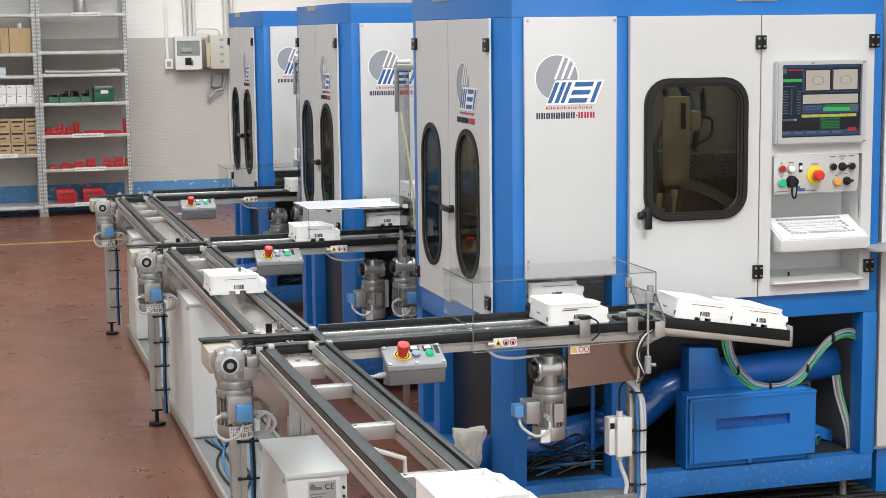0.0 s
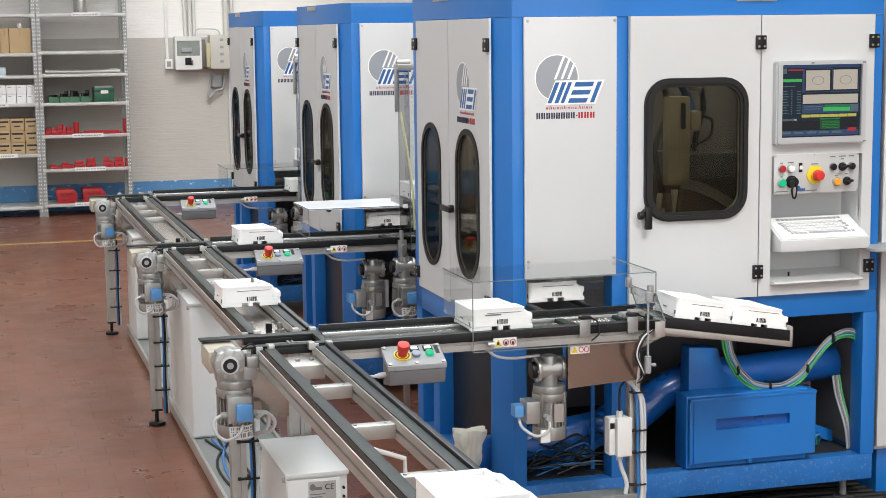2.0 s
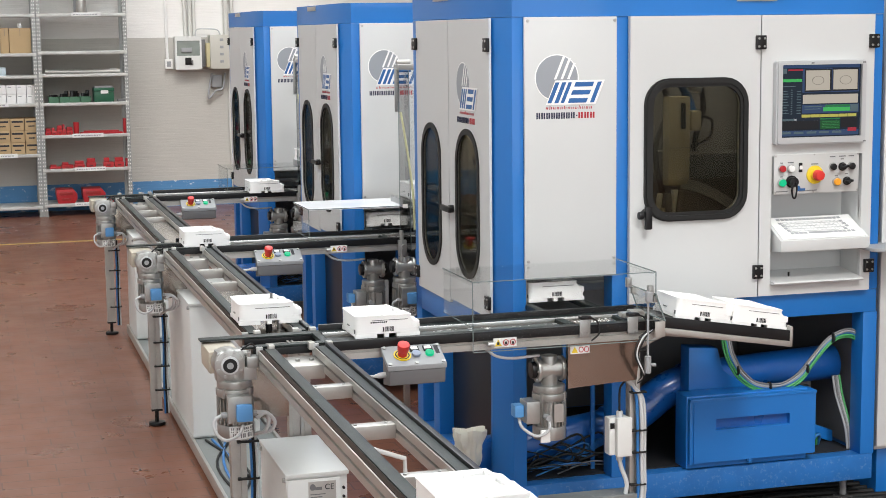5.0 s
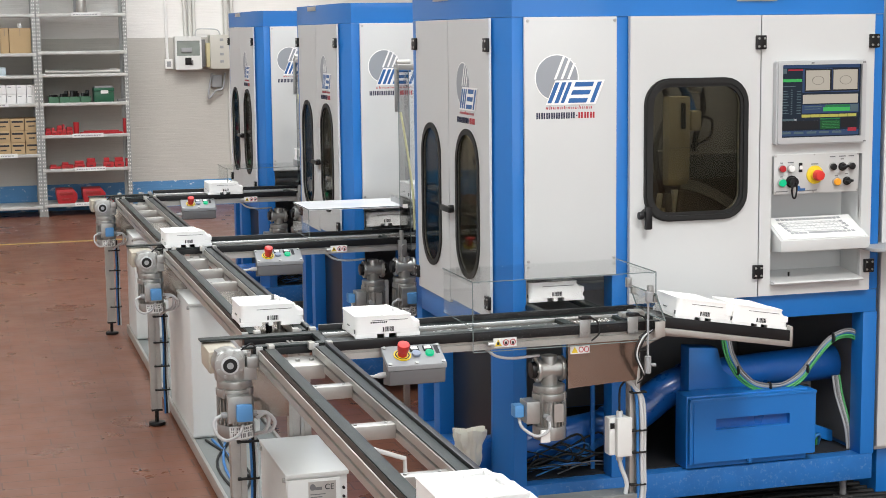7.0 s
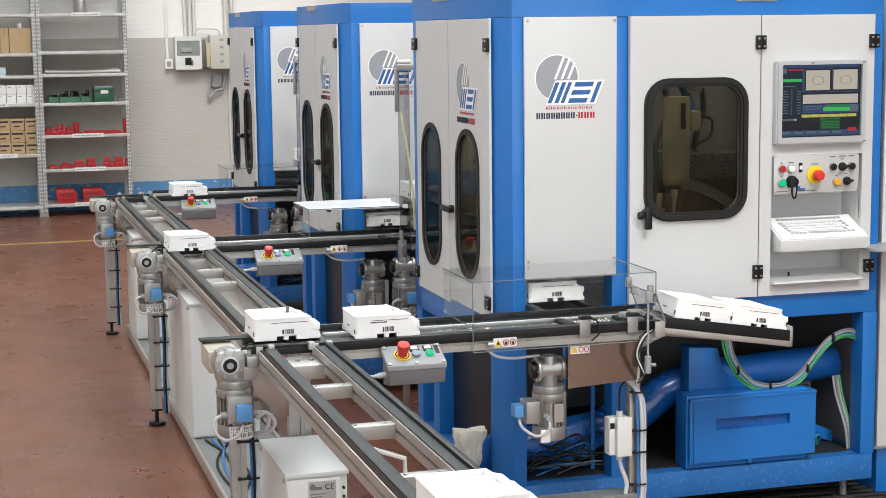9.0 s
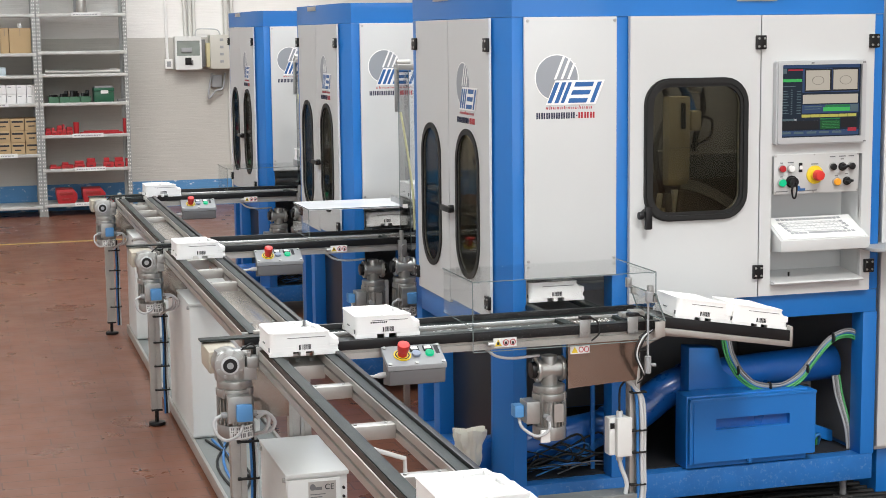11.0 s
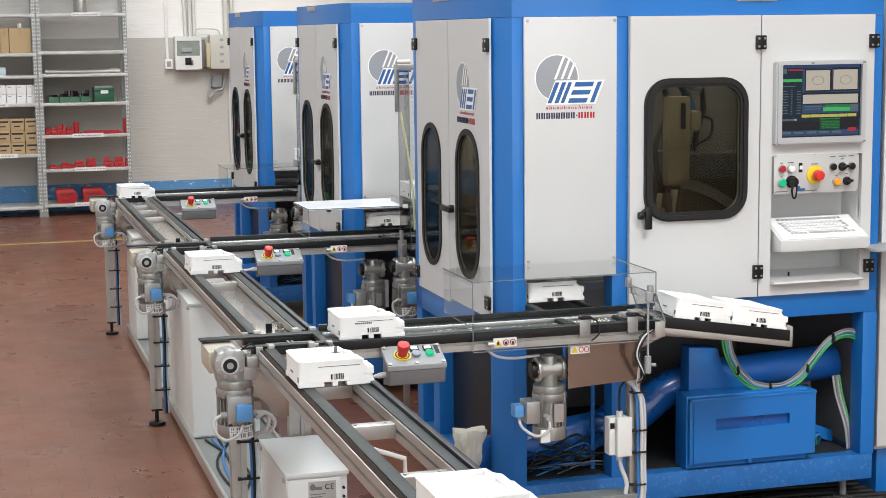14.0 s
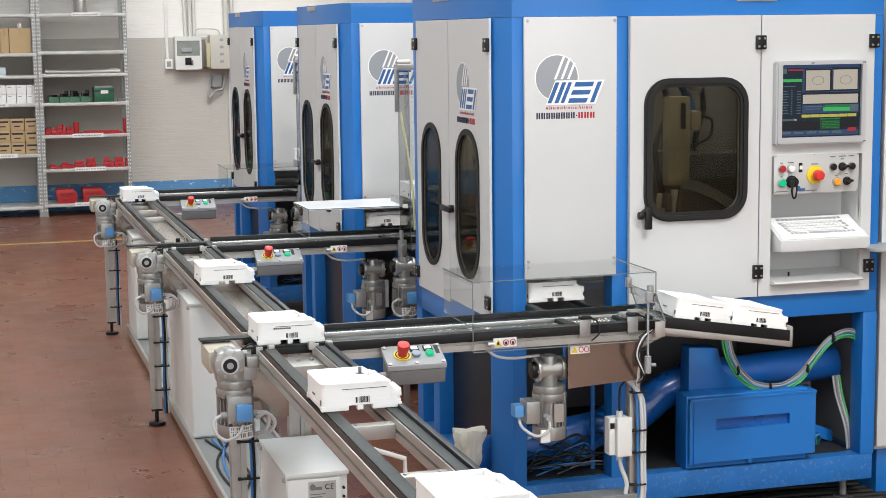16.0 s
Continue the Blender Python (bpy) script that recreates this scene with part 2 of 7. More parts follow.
def tube(bm, pts, r, seg=14, smooth=6):
    """A round cable or pipe along points, rounded between them."""
    P = [Vector(p) for p in pts]
    if smooth and len(P) > 2:
        Q, ext = [], [P[0] * 2 - P[1]] + P + [P[-1] * 2 - P[-2]]
        for k in range(1, len(ext) - 2):
            a, b, c, d = ext[k - 1:k + 3]
            for s in range(smooth):
                u = s / smooth
                Q.append(0.5 * ((2 * b) + (c - a) * u + (2 * a - 5 * b + 4 * c - d) * u * u + (3 * b - a - 3 * c + d) * u ** 3))
        P = Q + [P[-1]]
    rings, up = [], Vector((0.13, 0.31, 0.94))
    for k, q in enumerate(P):
        d = (P[min(k + 1, len(P) - 1)] - P[max(k - 1, 0)]).normalized()
        side = d.cross(up)
        side = side.normalized() if side.length > 1e-4 else d.orthogonal().normalized()
        up = side.cross(d).normalized()
        rings.append([bm.verts.new(q + r * (math.cos(2 * math.pi * j / seg) * side + math.sin(2 * math.pi * j / seg) * up)) for j in range(seg)])
    for a, b in zip(rings, rings[1:]):
        for j in range(seg):
            bm.faces.new((a[j], a[(j + 1) % seg], b[(j + 1) % seg], b[j]))
    bm.faces.new(rings[0][::-1])
    bm.faces.new(rings[-1])
    return bm


def rounded(x0, x1, y0, y1, r, n=6):
    """A rectangle's outline with round corners."""
    out = []
    for cx, cy, a0 in ((x1 - r, y1 - r, 0), (x0 + r, y1 - r, 90), (x0 + r, y0 + r, 180), (x1 - r, y0 + r, 270)):
        for k in range(n + 1):
            a = radians(a0 + 90 * k / n)
            out.append((cx + r * math.cos(a), cy + r * math.sin(a)))
    return out


def ringed(bm, outer, inner, axis, lo, hi, m=None):
    """A flat band between two outlines of equal count, with thickness."""
    tmp = bmesh.new()
    i = "xyz".index(axis)
    loops = []
    for h in (lo, hi):
        for line in (outer, inner):
            row = []
            for q in line:
                c = list(q)
                c.insert(i, h)
                row.append(tmp.verts.new(c))
            loops.append(row)
    n = len(outer)
    for a, b in ((0, 1), (2, 3), (0, 2), (1, 3)):
        for j in range(n):
            k = (j + 1) % n
            tmp.faces.new((loops[a][j], loops[a][k], loops[b][k], loops[b][j]))
    bmesh.ops.recalc_face_normals(tmp, faces=tmp.faces)
    return poured(bm, tmp, m)


def finish(name, bm, material, angle=28):
    me = bpy.data.meshes.new(name)
    bm.to_mesh(me)
    bm.free()
    me.materials.append(material)
    me.shade_smooth()
    me.set_sharp_from_angle(angle=radians(angle))
    return new(name, me)


def part(name, bm, material, parent, label=""):
    ob = finish(name, bm, material)
    root = parent
    while root.parent:
        root = root.parent
    ob.data.transform(Matrix.Translation(-root.location))
    ob.parent = parent
    return tagged(ob, label)


def thing(name, label, category, group="", at=(0, 0, 0)):
    ob = new(name)
    ob.empty_display_size = 0.1
    ob.location = at
    return tagged(ob, label, category, group)


def setting(name, bm, material, label, category):
    return tagged(finish(name, bm, material), label, category, kind="structure")


def one(name, bm, material, label, category, group=""):
    return tagged(finish(name, bm, material), label, category, group)


def pieces(name, bm, material, parent, label=""):
    """Like part(), but every separate piece of bm becomes a part of its own."""
    seen, groups = set(), []
    for v in bm.verts:
        if v in seen:
            continue
        stack, island = [v], []
        seen.add(v)
        while stack:
            q = stack.pop()
            island.append(q)
            for e in q.link_edges:
                o = e.other_vert(q)
                if o not in seen:
                    seen.add(o)
                    stack.append(o)
        groups.append(island)
    made = []
    for island in groups:
        tmp, new_of = bmesh.new(), {}
        for v in island:
            new_of[v] = tmp.verts.new(v.co)
        for f in {f for v in island for f in v.link_faces}:
            tmp.faces.new([new_of[v] for v in f.verts])
        bmesh.ops.recalc_face_normals(tmp, faces=tmp.faces)
        made.append(part(name, tmp, material, parent, label))
    bm.free()
    return made


def N():
    return bmesh.new()


def boxed(*a, **k):
    return box(N(), *a, **k)


# ---- the hall ----
H = HALL
setting("floor", boxed(H["x0"], H["x1"], H["y0"], H["y1"], -0.2, 0.0, w=0), FLOOR, "red-brown tiled factory floor, worn and dusty", "floor")
setting("wall_north", boxed(H["x0"], H["x1"], H["y1"], H["y1"] + 0.3, 0.295, 1.905, w=0), WALL_GREY, "grey painted wall with faint level ribs", "wall")
setting("wall_north_upper", boxed(H["x0"], H["x1"], H["y1"] + 0.003, H["y1"] + 0.3, 1.905, H["h"], w=0), WALL_WHITE, "white painted upper wall", "wall")
setting("wall_north_dado", boxed(H["x0"], H["x1"], H["y1"] - 0.003, H["y1"] + 0.3, 0.0, 0.295, w=0), WALL_BLUE, "scuffed blue painted wall foot", "wall")
setting("wall_west", boxed(H["x0"] - 0.3, H["x0"], H["y0"], H["y1"] + 0.3, 0, H["h"], w=0), WALL_WHITE, "plain white hall wall", "wall")
setting("wall_east", boxed(H["x1"], H["x1"] + 0.3, H["y0"], H["y1"] + 0.3, 0, H["h"], w=0), WALL_WHITE, "plain white hall wall", "wall")
b = N()
edges = [H["x0"]] + [e for w in WINDOWS for e in w] + [H["x1"]]
for i in range(0, len(edges), 2):
    box(b, edges[i], edges[i + 1], H["y0"] - 0.3, H["y0"], 0, H["h"], w=0)
for wx0, wx1 in WINDOWS:
    box(b, wx0, wx1, H["y0"] - 0.3, H["y0"], 0, 1.4, w=0)
    box(b, wx0, wx1, H["y0"] - 0.3, H["y0"], 4.4, H["h"], w=0)
setting("wall_south", b, WALL_WHITE, "white hall wall with three tall windows", "wall")
b = N()
edges = [H["x0"]] + [e for w in ROOF_LIGHTS for e in w] + [H["x1"]]
for i in range(0, len(edges), 2):
    box(b, edges[i], edges[i + 1], H["y0"], H["y1"] + 0.3, H["h"], H["h"] + 0.25, w=0)
for lx0, lx1 in ROOF_LIGHTS:
    box(b, lx0, lx1, H["y0"], -10.5, H["h"], H["h"] + 0.25, w=0)
    box(b, lx0, lx1, 11.5, H["y1"] + 0.3, H["h"], H["h"] + 0.25, w=0)
setting("ceiling", b, WALL_WHITE, "white ceiling with long roof lights", "ceiling")
b = N()
box(b, -7.0, 1.08, 10.29, 10.35, 0.0, 0.003, w=0)
setting("floor_line", b, LINE_PAINT, "yellow painted floor line", "floor marking")

# ---- the machines ----
D = 2.579
EX, FY, TOP = 1.105, 0.482, 2.085


def logo(parent, m, s=1.0):
    """Grey disc with slanted stripes, blue slanted bars and two lines of print; drawn in x, z on the plane m, 0.27 wide."""
    def flat(name, shapes, mat, lift, parent=parent):
        bm = N()
        for q in shapes:
            prism(bm, [(x * s, z * s) for x, z in q], "y", -lift, -lift + 0.0006, m=m)
        pieces(name, bm, mat, parent)

    def slant(x0, x1, z0, z1, k=0.42):
        return [(x0, z0), (x1, z0), (x1 + (z1 - z0) * k, z1), (x0 + (z1 - z0) * k, z1)]
    disc = [(0.084 + 0.083 * math.cos(radians(a)), 0.096 + 0.083 * math.sin(radians(a))) for a in range(0, 360, 9)]
    halo = [(0.084 + 0.087 * math.cos(radians(a)), 0.096 + 0.087 * math.sin(radians(a))) for a in range(0, 360, 9)]
    flat("logo_halo", [halo, slant(0.04, 0.238, -0.004, 0.086)], LOGO_WHITE, 0.0012)
    flat("logo_disc", [disc], LOGO_GREY, 0.0018)
    flat("logo_stripe", [slant(0.04, 0.238, -0.004, 0.086), slant(0.072, 0.082, 0.09, 0.175), slant(0.098, 0.108, 0.09, 0.168), slant(0.124, 0.134, 0.09, 0.15)], LOGO_WHITE, 0.0024)
    bars = [slant(0.046, 0.062, 0.002, 0.079), slant(0.073, 0.089, 0.002, 0.079), slant(0.098, 0.112, 0.002, 0.079), slant(0.215, 0.231, 0.002, 0.079)]
    bars += [slant(0.127 + h * 0.42, 0.2 + h * 0.42, 0.002 + h, 0.019 + h) for h in (0, 0.03, 0.06)]
    flat("logo_bar", bars, LOGO_BLUE, 0.003)
    small, navy, red = [], [], []
    for i in range(13):
        x = 0.04 + i * 0.0145
        small += [slant(x, x + 0.003, -0.021, -0.0125 + 0.004 * (i % 4 == 1), 0.1), slant(x + 0.006, x + 0.009, -0.021, -0.0125, 0.1)]
    for i in range(8):
        x = 0.003 + i * 0.0196
        navy += [slant(x, x + 0.0058, -0.056, -0.033, 0.0), slant(x + 0.0088, x + 0.0146, -0.056, -0.033, 0.0)]
    navy.append(slant(0.16, 0.166, -0.047, -0.043, 0.0))
    for i in range(3):
        x = 0.17 + i * 0.0235
        red += [slant(x, x + 0.007, -0.056, -0.033, 0.0), slant(x + 0.0105, x + 0.0175, -0.056, -0.033, 0.0)]
    flat("print_small", small, RED_INK, 0.0012)
    flat("print_navy", navy, NAVY, 0.0012)
    flat("print_red", red, RED_INK, 0.0012)


def hinge(parent, x, z, m=None, w=0.034, h=0.052):
    bm = N()
    box(bm, x - w / 2, x + w / 2, -0.014, 0.0, z - h / 2, z + h / 2, w=0.003, m=m)
    cyl_at = [(x - w * 0.28, z - h * 0.28), (x + w * 0.28, z - h * 0.28), (x - w * 0.28, z + h * 0.28), (x + w * 0.28, z + h * 0.28)]
    hin = part("hinge", bm, BLACK, parent, "black plastic hinge")
    bm = N()
    for px, pz in cyl_at:
        tmp = N()
        cyl(tmp, (px, -0.017, pz), (px, -0.0135, pz), 0.0045, 8)
        poured(bm, tmp, m)
    pieces("screw", bm, STEEL, hin)


def framed_panel(bm, x0, x1, z0, z1, hole, y0=-0.022, y1=0.0, m=None):
    """A sheet-metal door with a rounded window hole cut through it; drawn in x, z."""
    n = len(hole)
    cx, cz = sum(q[0] for q in hole) / n, sum(q[1] for q in hole) / n
    outer = []
    for q in hole:
        dx, dz = q[0] - cx, q[1] - cz
        k = min(((x1 - cx) if dx > 0 else (cx - x0)) / max(abs(dx), 1e-6), ((z1 - cz) if dz > 0 else (cz - z0)) / max(abs(dz), 1e-6))
        outer.append((cx + dx * k, cz + dz * k))
    for corner in ((x0, z0), (x1, z0), (x1, z1), (x0, z1)):
        j = min(range(n), key=lambda i: (outer[i][0] - corner[0]) ** 2 + (outer[i][1] - corner[1]) ** 2)
        outer[j] = corner
    ringed(bm, outer, hole, "y", y0, y1, m)


def machine():
    mc = thing("lens_blocking_machine", "blue and white lens machining cell with smoked windows", "machine", "row of machines", (1.9, 1.1, 0))
    # blue frame: foot beams, posts, top band, chamfered corner
    bm = N()
    box(bm, 1.11, 2.70, FY + 0.004, FY + 0.075, 0.095, 0.2, w=0.004)
    box(bm, EX + 0.004, EX + 0.08, FY + 0.075, 1.70, 0.095, 0.2, w=0.004)
    box(bm, EX + 0.004, 2.70, 1.63, 1.70, 0.095, 0.2, w=0.004)
    box(bm, 2.62, 2.70, FY + 0.075, 1.63, 0.095, 0.2, w=0.004)
    part("base_frame", bm, BLUE_DUSTY, mc, "dusty blue welded foot frame")
    b = N()
    prism(b, [(EX + 0.003, 0.636), (EX + 0.003, 0.61), (1.15, FY + 0.003), (1.203, FY + 0.003), (1.203, 0.636)], "z", 0.2, TOP - 0.105, w=0.003)
    part("corner_post", b, BLUE, mc)
    part("post", boxed(EX + 0.003, EX + 0.09, 1.61, 1.70, 0.2, 1.98, w=0.003), BLUE, mc)
    part("post", boxed(EX + 0.006, EX + 0.09, 1.36, 1.45, 0.2, 0.70, w=0.003), BLUE, mc)
    part("post", boxed(1.552, 1.620, FY + 0.006, FY + 0.09, 0.2, 1.98, w=0.003), BLUE, mc)
    part("post", boxed(2.643, 2.705, FY + 0.003, FY + 0.09, 0.2, 0.79, w=0.003), BLUE, mc)
    part("post", boxed(2.640, 2.702, FY + 0.003, FY + 0.09, 0.883, 1.98, w=0.003), BLUE, mc)
    b = N()
    ringed(b, [(EX + 0.003, 0.605), (1.15, FY), (2.70, FY), (2.70, 1.70), (EX + 0.003, 1.70)], [(EX + 0.06, 0.66), (1.2, FY + 0.06), (2.64, FY + 0.06), (2.64, 1.64), (EX + 0.06, 1.64)], "z", 1.982, TOP)
    part("top_band", b, BLUE, mc)
    part("beam", boxed(1.631, 2.70, FY + 0.003, FY + 0.09, 0.79, 0.882, w=0.003), BLUE, mc)
    part("beam", boxed(EX + 0.003, EX + 0.06, 0.61, 1.70, 0.715, 0.832, w=0.003), BLUE, mc)
    # closing sheets inside and behind
    b = N()
    box(b, EX + 0.05, 2.70, 1.66, 1.695, 0.2, 1.98, w=0)
    box(b, 2.66, 2.695, 0.6, 1.66, 0.8, 1.98, w=0)
    box(b, 2.685, 2.695, 0.6, 1.66, 0.2, 0.8, w=0)
    box(b, EX + 0.06, 2.66, 0.62, 1.66, 0.80, 0.83, w=0)
    pieces("inner_sheet", b, GREY_DARK, mc)
    b = N()
    box(b, EX + 0.07, EX + 0.1, 0.62, 1.36, 0.2, 0.715, w=0)
    part("dark_side_sheet", b, BLACK, mc, "black lower side sheet")
    # fixed front panel over the tray tunnel
    pan = part("front_panel", boxed(1.193, 1.561, FY - 0.014, FY + 0.001, 1.005, 1.98, w=0.004), WHITE, mc, "white fixed sheet panel")
    bm = N()
    for sx in (1.206, 1.551):
        for sz in (1.966, 1.071, 1.048):
            cyl(bm, (sx, FY - 0.019, sz), (sx, FY - 0.012, sz), 0.006, 10, w=0.001)
    pieces("screw", bm, STEEL, pan)
    logo(pan, Matrix.Translation((1.236, FY - 0.0142, 1.66)))
    # tunnel lining
    b = N()
    box(b, 1.196, 1.206, FY + 0.01, 0.95, 0.83, 1.01, w=0)
    box(b, 1.206, 1.56, FY + 0.01, 0.95, 1.0, 1.02, w=0)
    box(b, 1.206, 1.56, 0.94, 0.95, 0.83, 1.0, w=0)
    pieces("tunnel_lining", b, STEEL, mc)
    # window door
    x0, x1, z0, z1 = 1.612, 2.153, 0.886, 1.98
    m = Matrix.Translation((0, FY, 0))
    hole = rounded(1.698, 2.07, 1.23, 1.716, 0.075)
    bm = N()
    framed_panel(bm, x0, x1, z0, z1, hole, m=m)
    door = part("window_door", bm, WHITE, mc, "white hinged door with rounded smoked window")
    bm = N()
    ringed(bm, rounded(1.668, 2.1, 1.2, 1.746, 0.1), rounded(1.702, 2.066, 1.234, 1.712, 0.07), "y", -0.034, -0.0215, m)
    ringed(bm, rounded(1.674, 2.094, 1.206, 1.74, 0.096), rounded(1.69, 2.078, 1.222, 1.724, 0.081), "y", -0.04, -0.034, m)
    part("window_gasket", bm, RUBBER, door, "black rubber window gasket")
    bm = N()
    prism(bm, rounded(1.692, 2.076, 1.224, 1.722, 0.08), "y", -0.016, -0.011, m=m)
    part("window_pane", bm, SMOKED, door, "smoked window pane")
    bm = N()
    cyl(bm, (1.674, FY - 0.022, 1.236), (1.674, FY - 0.05, 1.236), 0.018, 16, w=0.003)
    box(bm, 1.66, 1.688, FY - 0.066, FY - 0.046, 1.176, 1.266, w=0.008)
    cyl(bm, (1.654, FY - 0.05, 1.23), (1.636, FY - 0.05, 1.23), 0.015, 14, w=0.003)
    part("door_handle", bm, BLACK, door)
    hm = Matrix.Translation((0, FY - 0.022, 0))
    hinge(door, 2.151, 1.876, hm, 0.042, 0.054)
    hinge(door, 2.151, 0.985, hm, 0.042, 0.054)
    # control door with recess
    bm = N()
    rec = rounded(2.208, 2.606, 0.938, 1.436, 0.004, 2)
    framed_panel(bm, 2.158, 2.65, z0, z1, rec, m=m)
    cd = part("control_door", bm, WHITE, mc, "white control door with keyboard recess")
    hinge(cd, 2.644, 1.876, hm, 0.042, 0.054)
    hinge(cd, 2.642, 0.985, hm, 0.042, 0.054)
    bm = N()
    box(bm, 2.208, 2.606, FY + 0.13, FY + 0.14, 0.938, 1.436, w=0)
    box(bm, 2.198, 2.208, FY - 0.004, FY + 0.14, 0.938, 1.436, w=0)
    box(bm, 2.606, 2.616, FY - 0.004, FY + 0.14, 0.938, 1.436, w=0)
    box(bm, 2.208, 2.606, FY - 0.004, FY + 0.14, 0.93, 0.94, w=0)
    part("recess", bm, WHITE, cd)
    bm = N()
    prism(bm, [(FY - 0.022, 0.944), (FY + 0.13, 0.963), (FY + 0.13, 0.938), (FY - 0.05, 0.93), (FY - 0.055, 0.936), (FY - 0.05, 0.942)], "x", 2.209, 2.605)
    part("recess_lip", bm, WHITE, cd)
    bm = N()
    cyl(bm, (2.318, FY + 0.03, 0.95), (2.318, FY + 0.03, 0.968), 0.004, 10)
    part("stud", bm, BLACK, cd)
    # monitor
    MX0, MX1, MZ0, MZ1 = 2.232, 2.578, 1.508, 1.788
    W, SH = MX1 - MX0, MZ1 - MZ0
    bm = N()
    ringed(bm, rounded(2.208, 2.6, 1.478, 1.804, 0.012), rounded(MX0 - 0.002, MX1 + 0.002, MZ0 - 0.002, MZ1 + 0.002, 0.004), "y", -0.05, -0.0225, m)
    ringed(bm, rounded(2.214, 2.595, 1.485, 1.799, 0.010), rounded(MX0, MX1, MZ0, MZ1, 0.003), "y", -0.056, -0.0495, m)
    mon = part("monitor", bm, surface("silver_bezel", (0.5, 0.51, 0.52), 0.35, metal=0.3, vary=0.06, grain=240), cd, "industrial flat monitor with silver bezel")
    bm = N()
    for bx, bz in ((2.36, 1.7945), (2.585, 1.7945), (2.592, 1.487)):
        box(bm, bx - 0.006, bx + 0.006, FY - 0.0575, FY - 0.0555, bz - 0.0025, bz + 0.0025, w=0)
    part("bezel_mark", bm, GREY_DARK, mon)
    part("screen", boxed(MX0 - 0.002, MX1 + 0.002, FY - 0.04, FY - 0.03, MZ0 - 0.002, MZ1 + 0.002, w=0), glow("screen_dark", (0.008, 0.016, 0.03), 1.0), mon)

    def ui(name, colour, strength, rects, lift=0.0):
        bm2 = N()
        for u0, u1, v0, v1 in rects:
            box(bm2, MX0 + u0 * W, MX0 + u1 * W, FY - 0.0412 - lift, FY - 0.0403 - lift, MZ1 - v1 * SH, MZ1 - v0 * SH, w=0)
        pieces(name, bm2, glow(name, colour, strength), mon)
    ui("screen_title", (0.03, 0.06, 0.14), 0.9, [(0.0, 0.99, 0.005, 0.045), (0.27, 0.985, 0.055, 0.385), (0.27, 0.985, 0.555, 0.675), (0.0, 0.99, 0.91, 0.985)])
    ui("screen_frame", (0.012, 0.012, 0.016), 0.8, [(0.295, 0.635, 0.062, 0.375), (0.645, 0.975, 0.058, 0.37), (0.0, 0.48, 0.775, 0.9), (0.76, 0.97, 0.745, 0.88)], 0.001)
    ui("screen_picture", (0.5, 0.45, 0.38), 0.9, [(0.31, 0.61, 0.08, 0.355), (0.655, 0.96, 0.075, 0.35), (0.275, 0.97, 0.415, 0.54)], 0.002)
    ui("screen_green", (0.06, 0.5, 0.12), 0.8, [(0.01, 0.26, 0.195, 0.235), (0.535, 0.875, 0.595, 0.65)], 0.001)
    ui("screen_green_row", (0.02, 0.2, 0.06), 0.8, [(0.56, 0.87, 0.56, 0.59), (0.5, 0.75, 0.745, 0.765)], 0.001)
    ui("screen_yellow", (0.5, 0.46, 0.1), 0.9, [(0.265 + 0.116 * i, 0.376 + 0.116 * i, 0.69, 0.73) for i in range(6)], 0.001)
    ui("screen_red", (0.42, 0.03, 0.05), 0.8, [(0.09, 0.27, 0.062, 0.082), (0.85, 0.96, 0.885, 0.935)], 0.001)
    ui("screen_dim_green", (0.012, 0.09, 0.025), 0.8, [(0.5, 0.75, 0.775, 0.9)], 0.001)
    ui("screen_line", (0.05, 0.3, 0.1), 0.6, [(0.52, 0.74, 0.79 + 0.022 * i, 0.797 + 0.022 * i) for i in range(5)], 0.002)
    rows = [(0.02, 0.08 + 0.01 * (i % 3), 0.355 + 0.038 * i, 0.368 + 0.038 * i) for i in range(9)]
    rows += [(0.125, 0.145, 0.34 + 0.03 * i, 0.352 + 0.03 * i) for i in range(12)]
    rows += [(0.2, 0.25, 0.36 + 0.038 * i, 0.373 + 0.038 * i) for i in range(9)]
    ui("screen_grey", (0.1, 0.15, 0.17), 0.8, [(0.01, 0.18, 0.29, 0.303), (0.01, 0.17, 0.745, 0.772), (0.3, 0.52, 0.575, 0.59), (0.3, 0.5, 0.61, 0.622), (0.88, 0.975, 0.56, 0.66), (0.01, 0.07, 0.05, 0.12)] + rows + [(0.01 + 0.16 * i, 0.13 + 0.16 * i, 0.925, 0.955) for i in range(5)], 0.001)
    ui("screen_marker", (0.45, 0.47, 0.5), 0.8, [(0.175, 0.2, 0.745, 0.77)], 0.001)
    bm = N()
    for cx in (0.46, 0.808):
        o = [(MX0 + (cx + 0.075 * math.cos(a)) * W, MZ1 - (0.22 + 0.062 * math.sin(a)) * SH) for a in [k * math.pi / 12 for k in range(24)]]
        i_ = [(MX0 + (cx + 0.069 * math.cos(a)) * W, MZ1 - (0.22 + 0.056 * math.sin(a)) * SH) for a in [k * math.pi / 12 for k in range(24)]]
        ringed(bm, o, i_, "y", FY - 0.0442, FY - 0.0433)
    pieces("screen_outline", bm, glow("screen_outline", (0.3, 0.27, 0.24), 0.7), mon)
    # button panel
    pl = part("button_panel", boxed(2.216, 2.588, FY - 0.028, FY - 0.018, 1.286, 1.441, w=0.002), surface("button_plate", (0.55, 0.555, 0.55), 0.4, metal=0.2, vary=0.05), cd, "grey metal button panel")

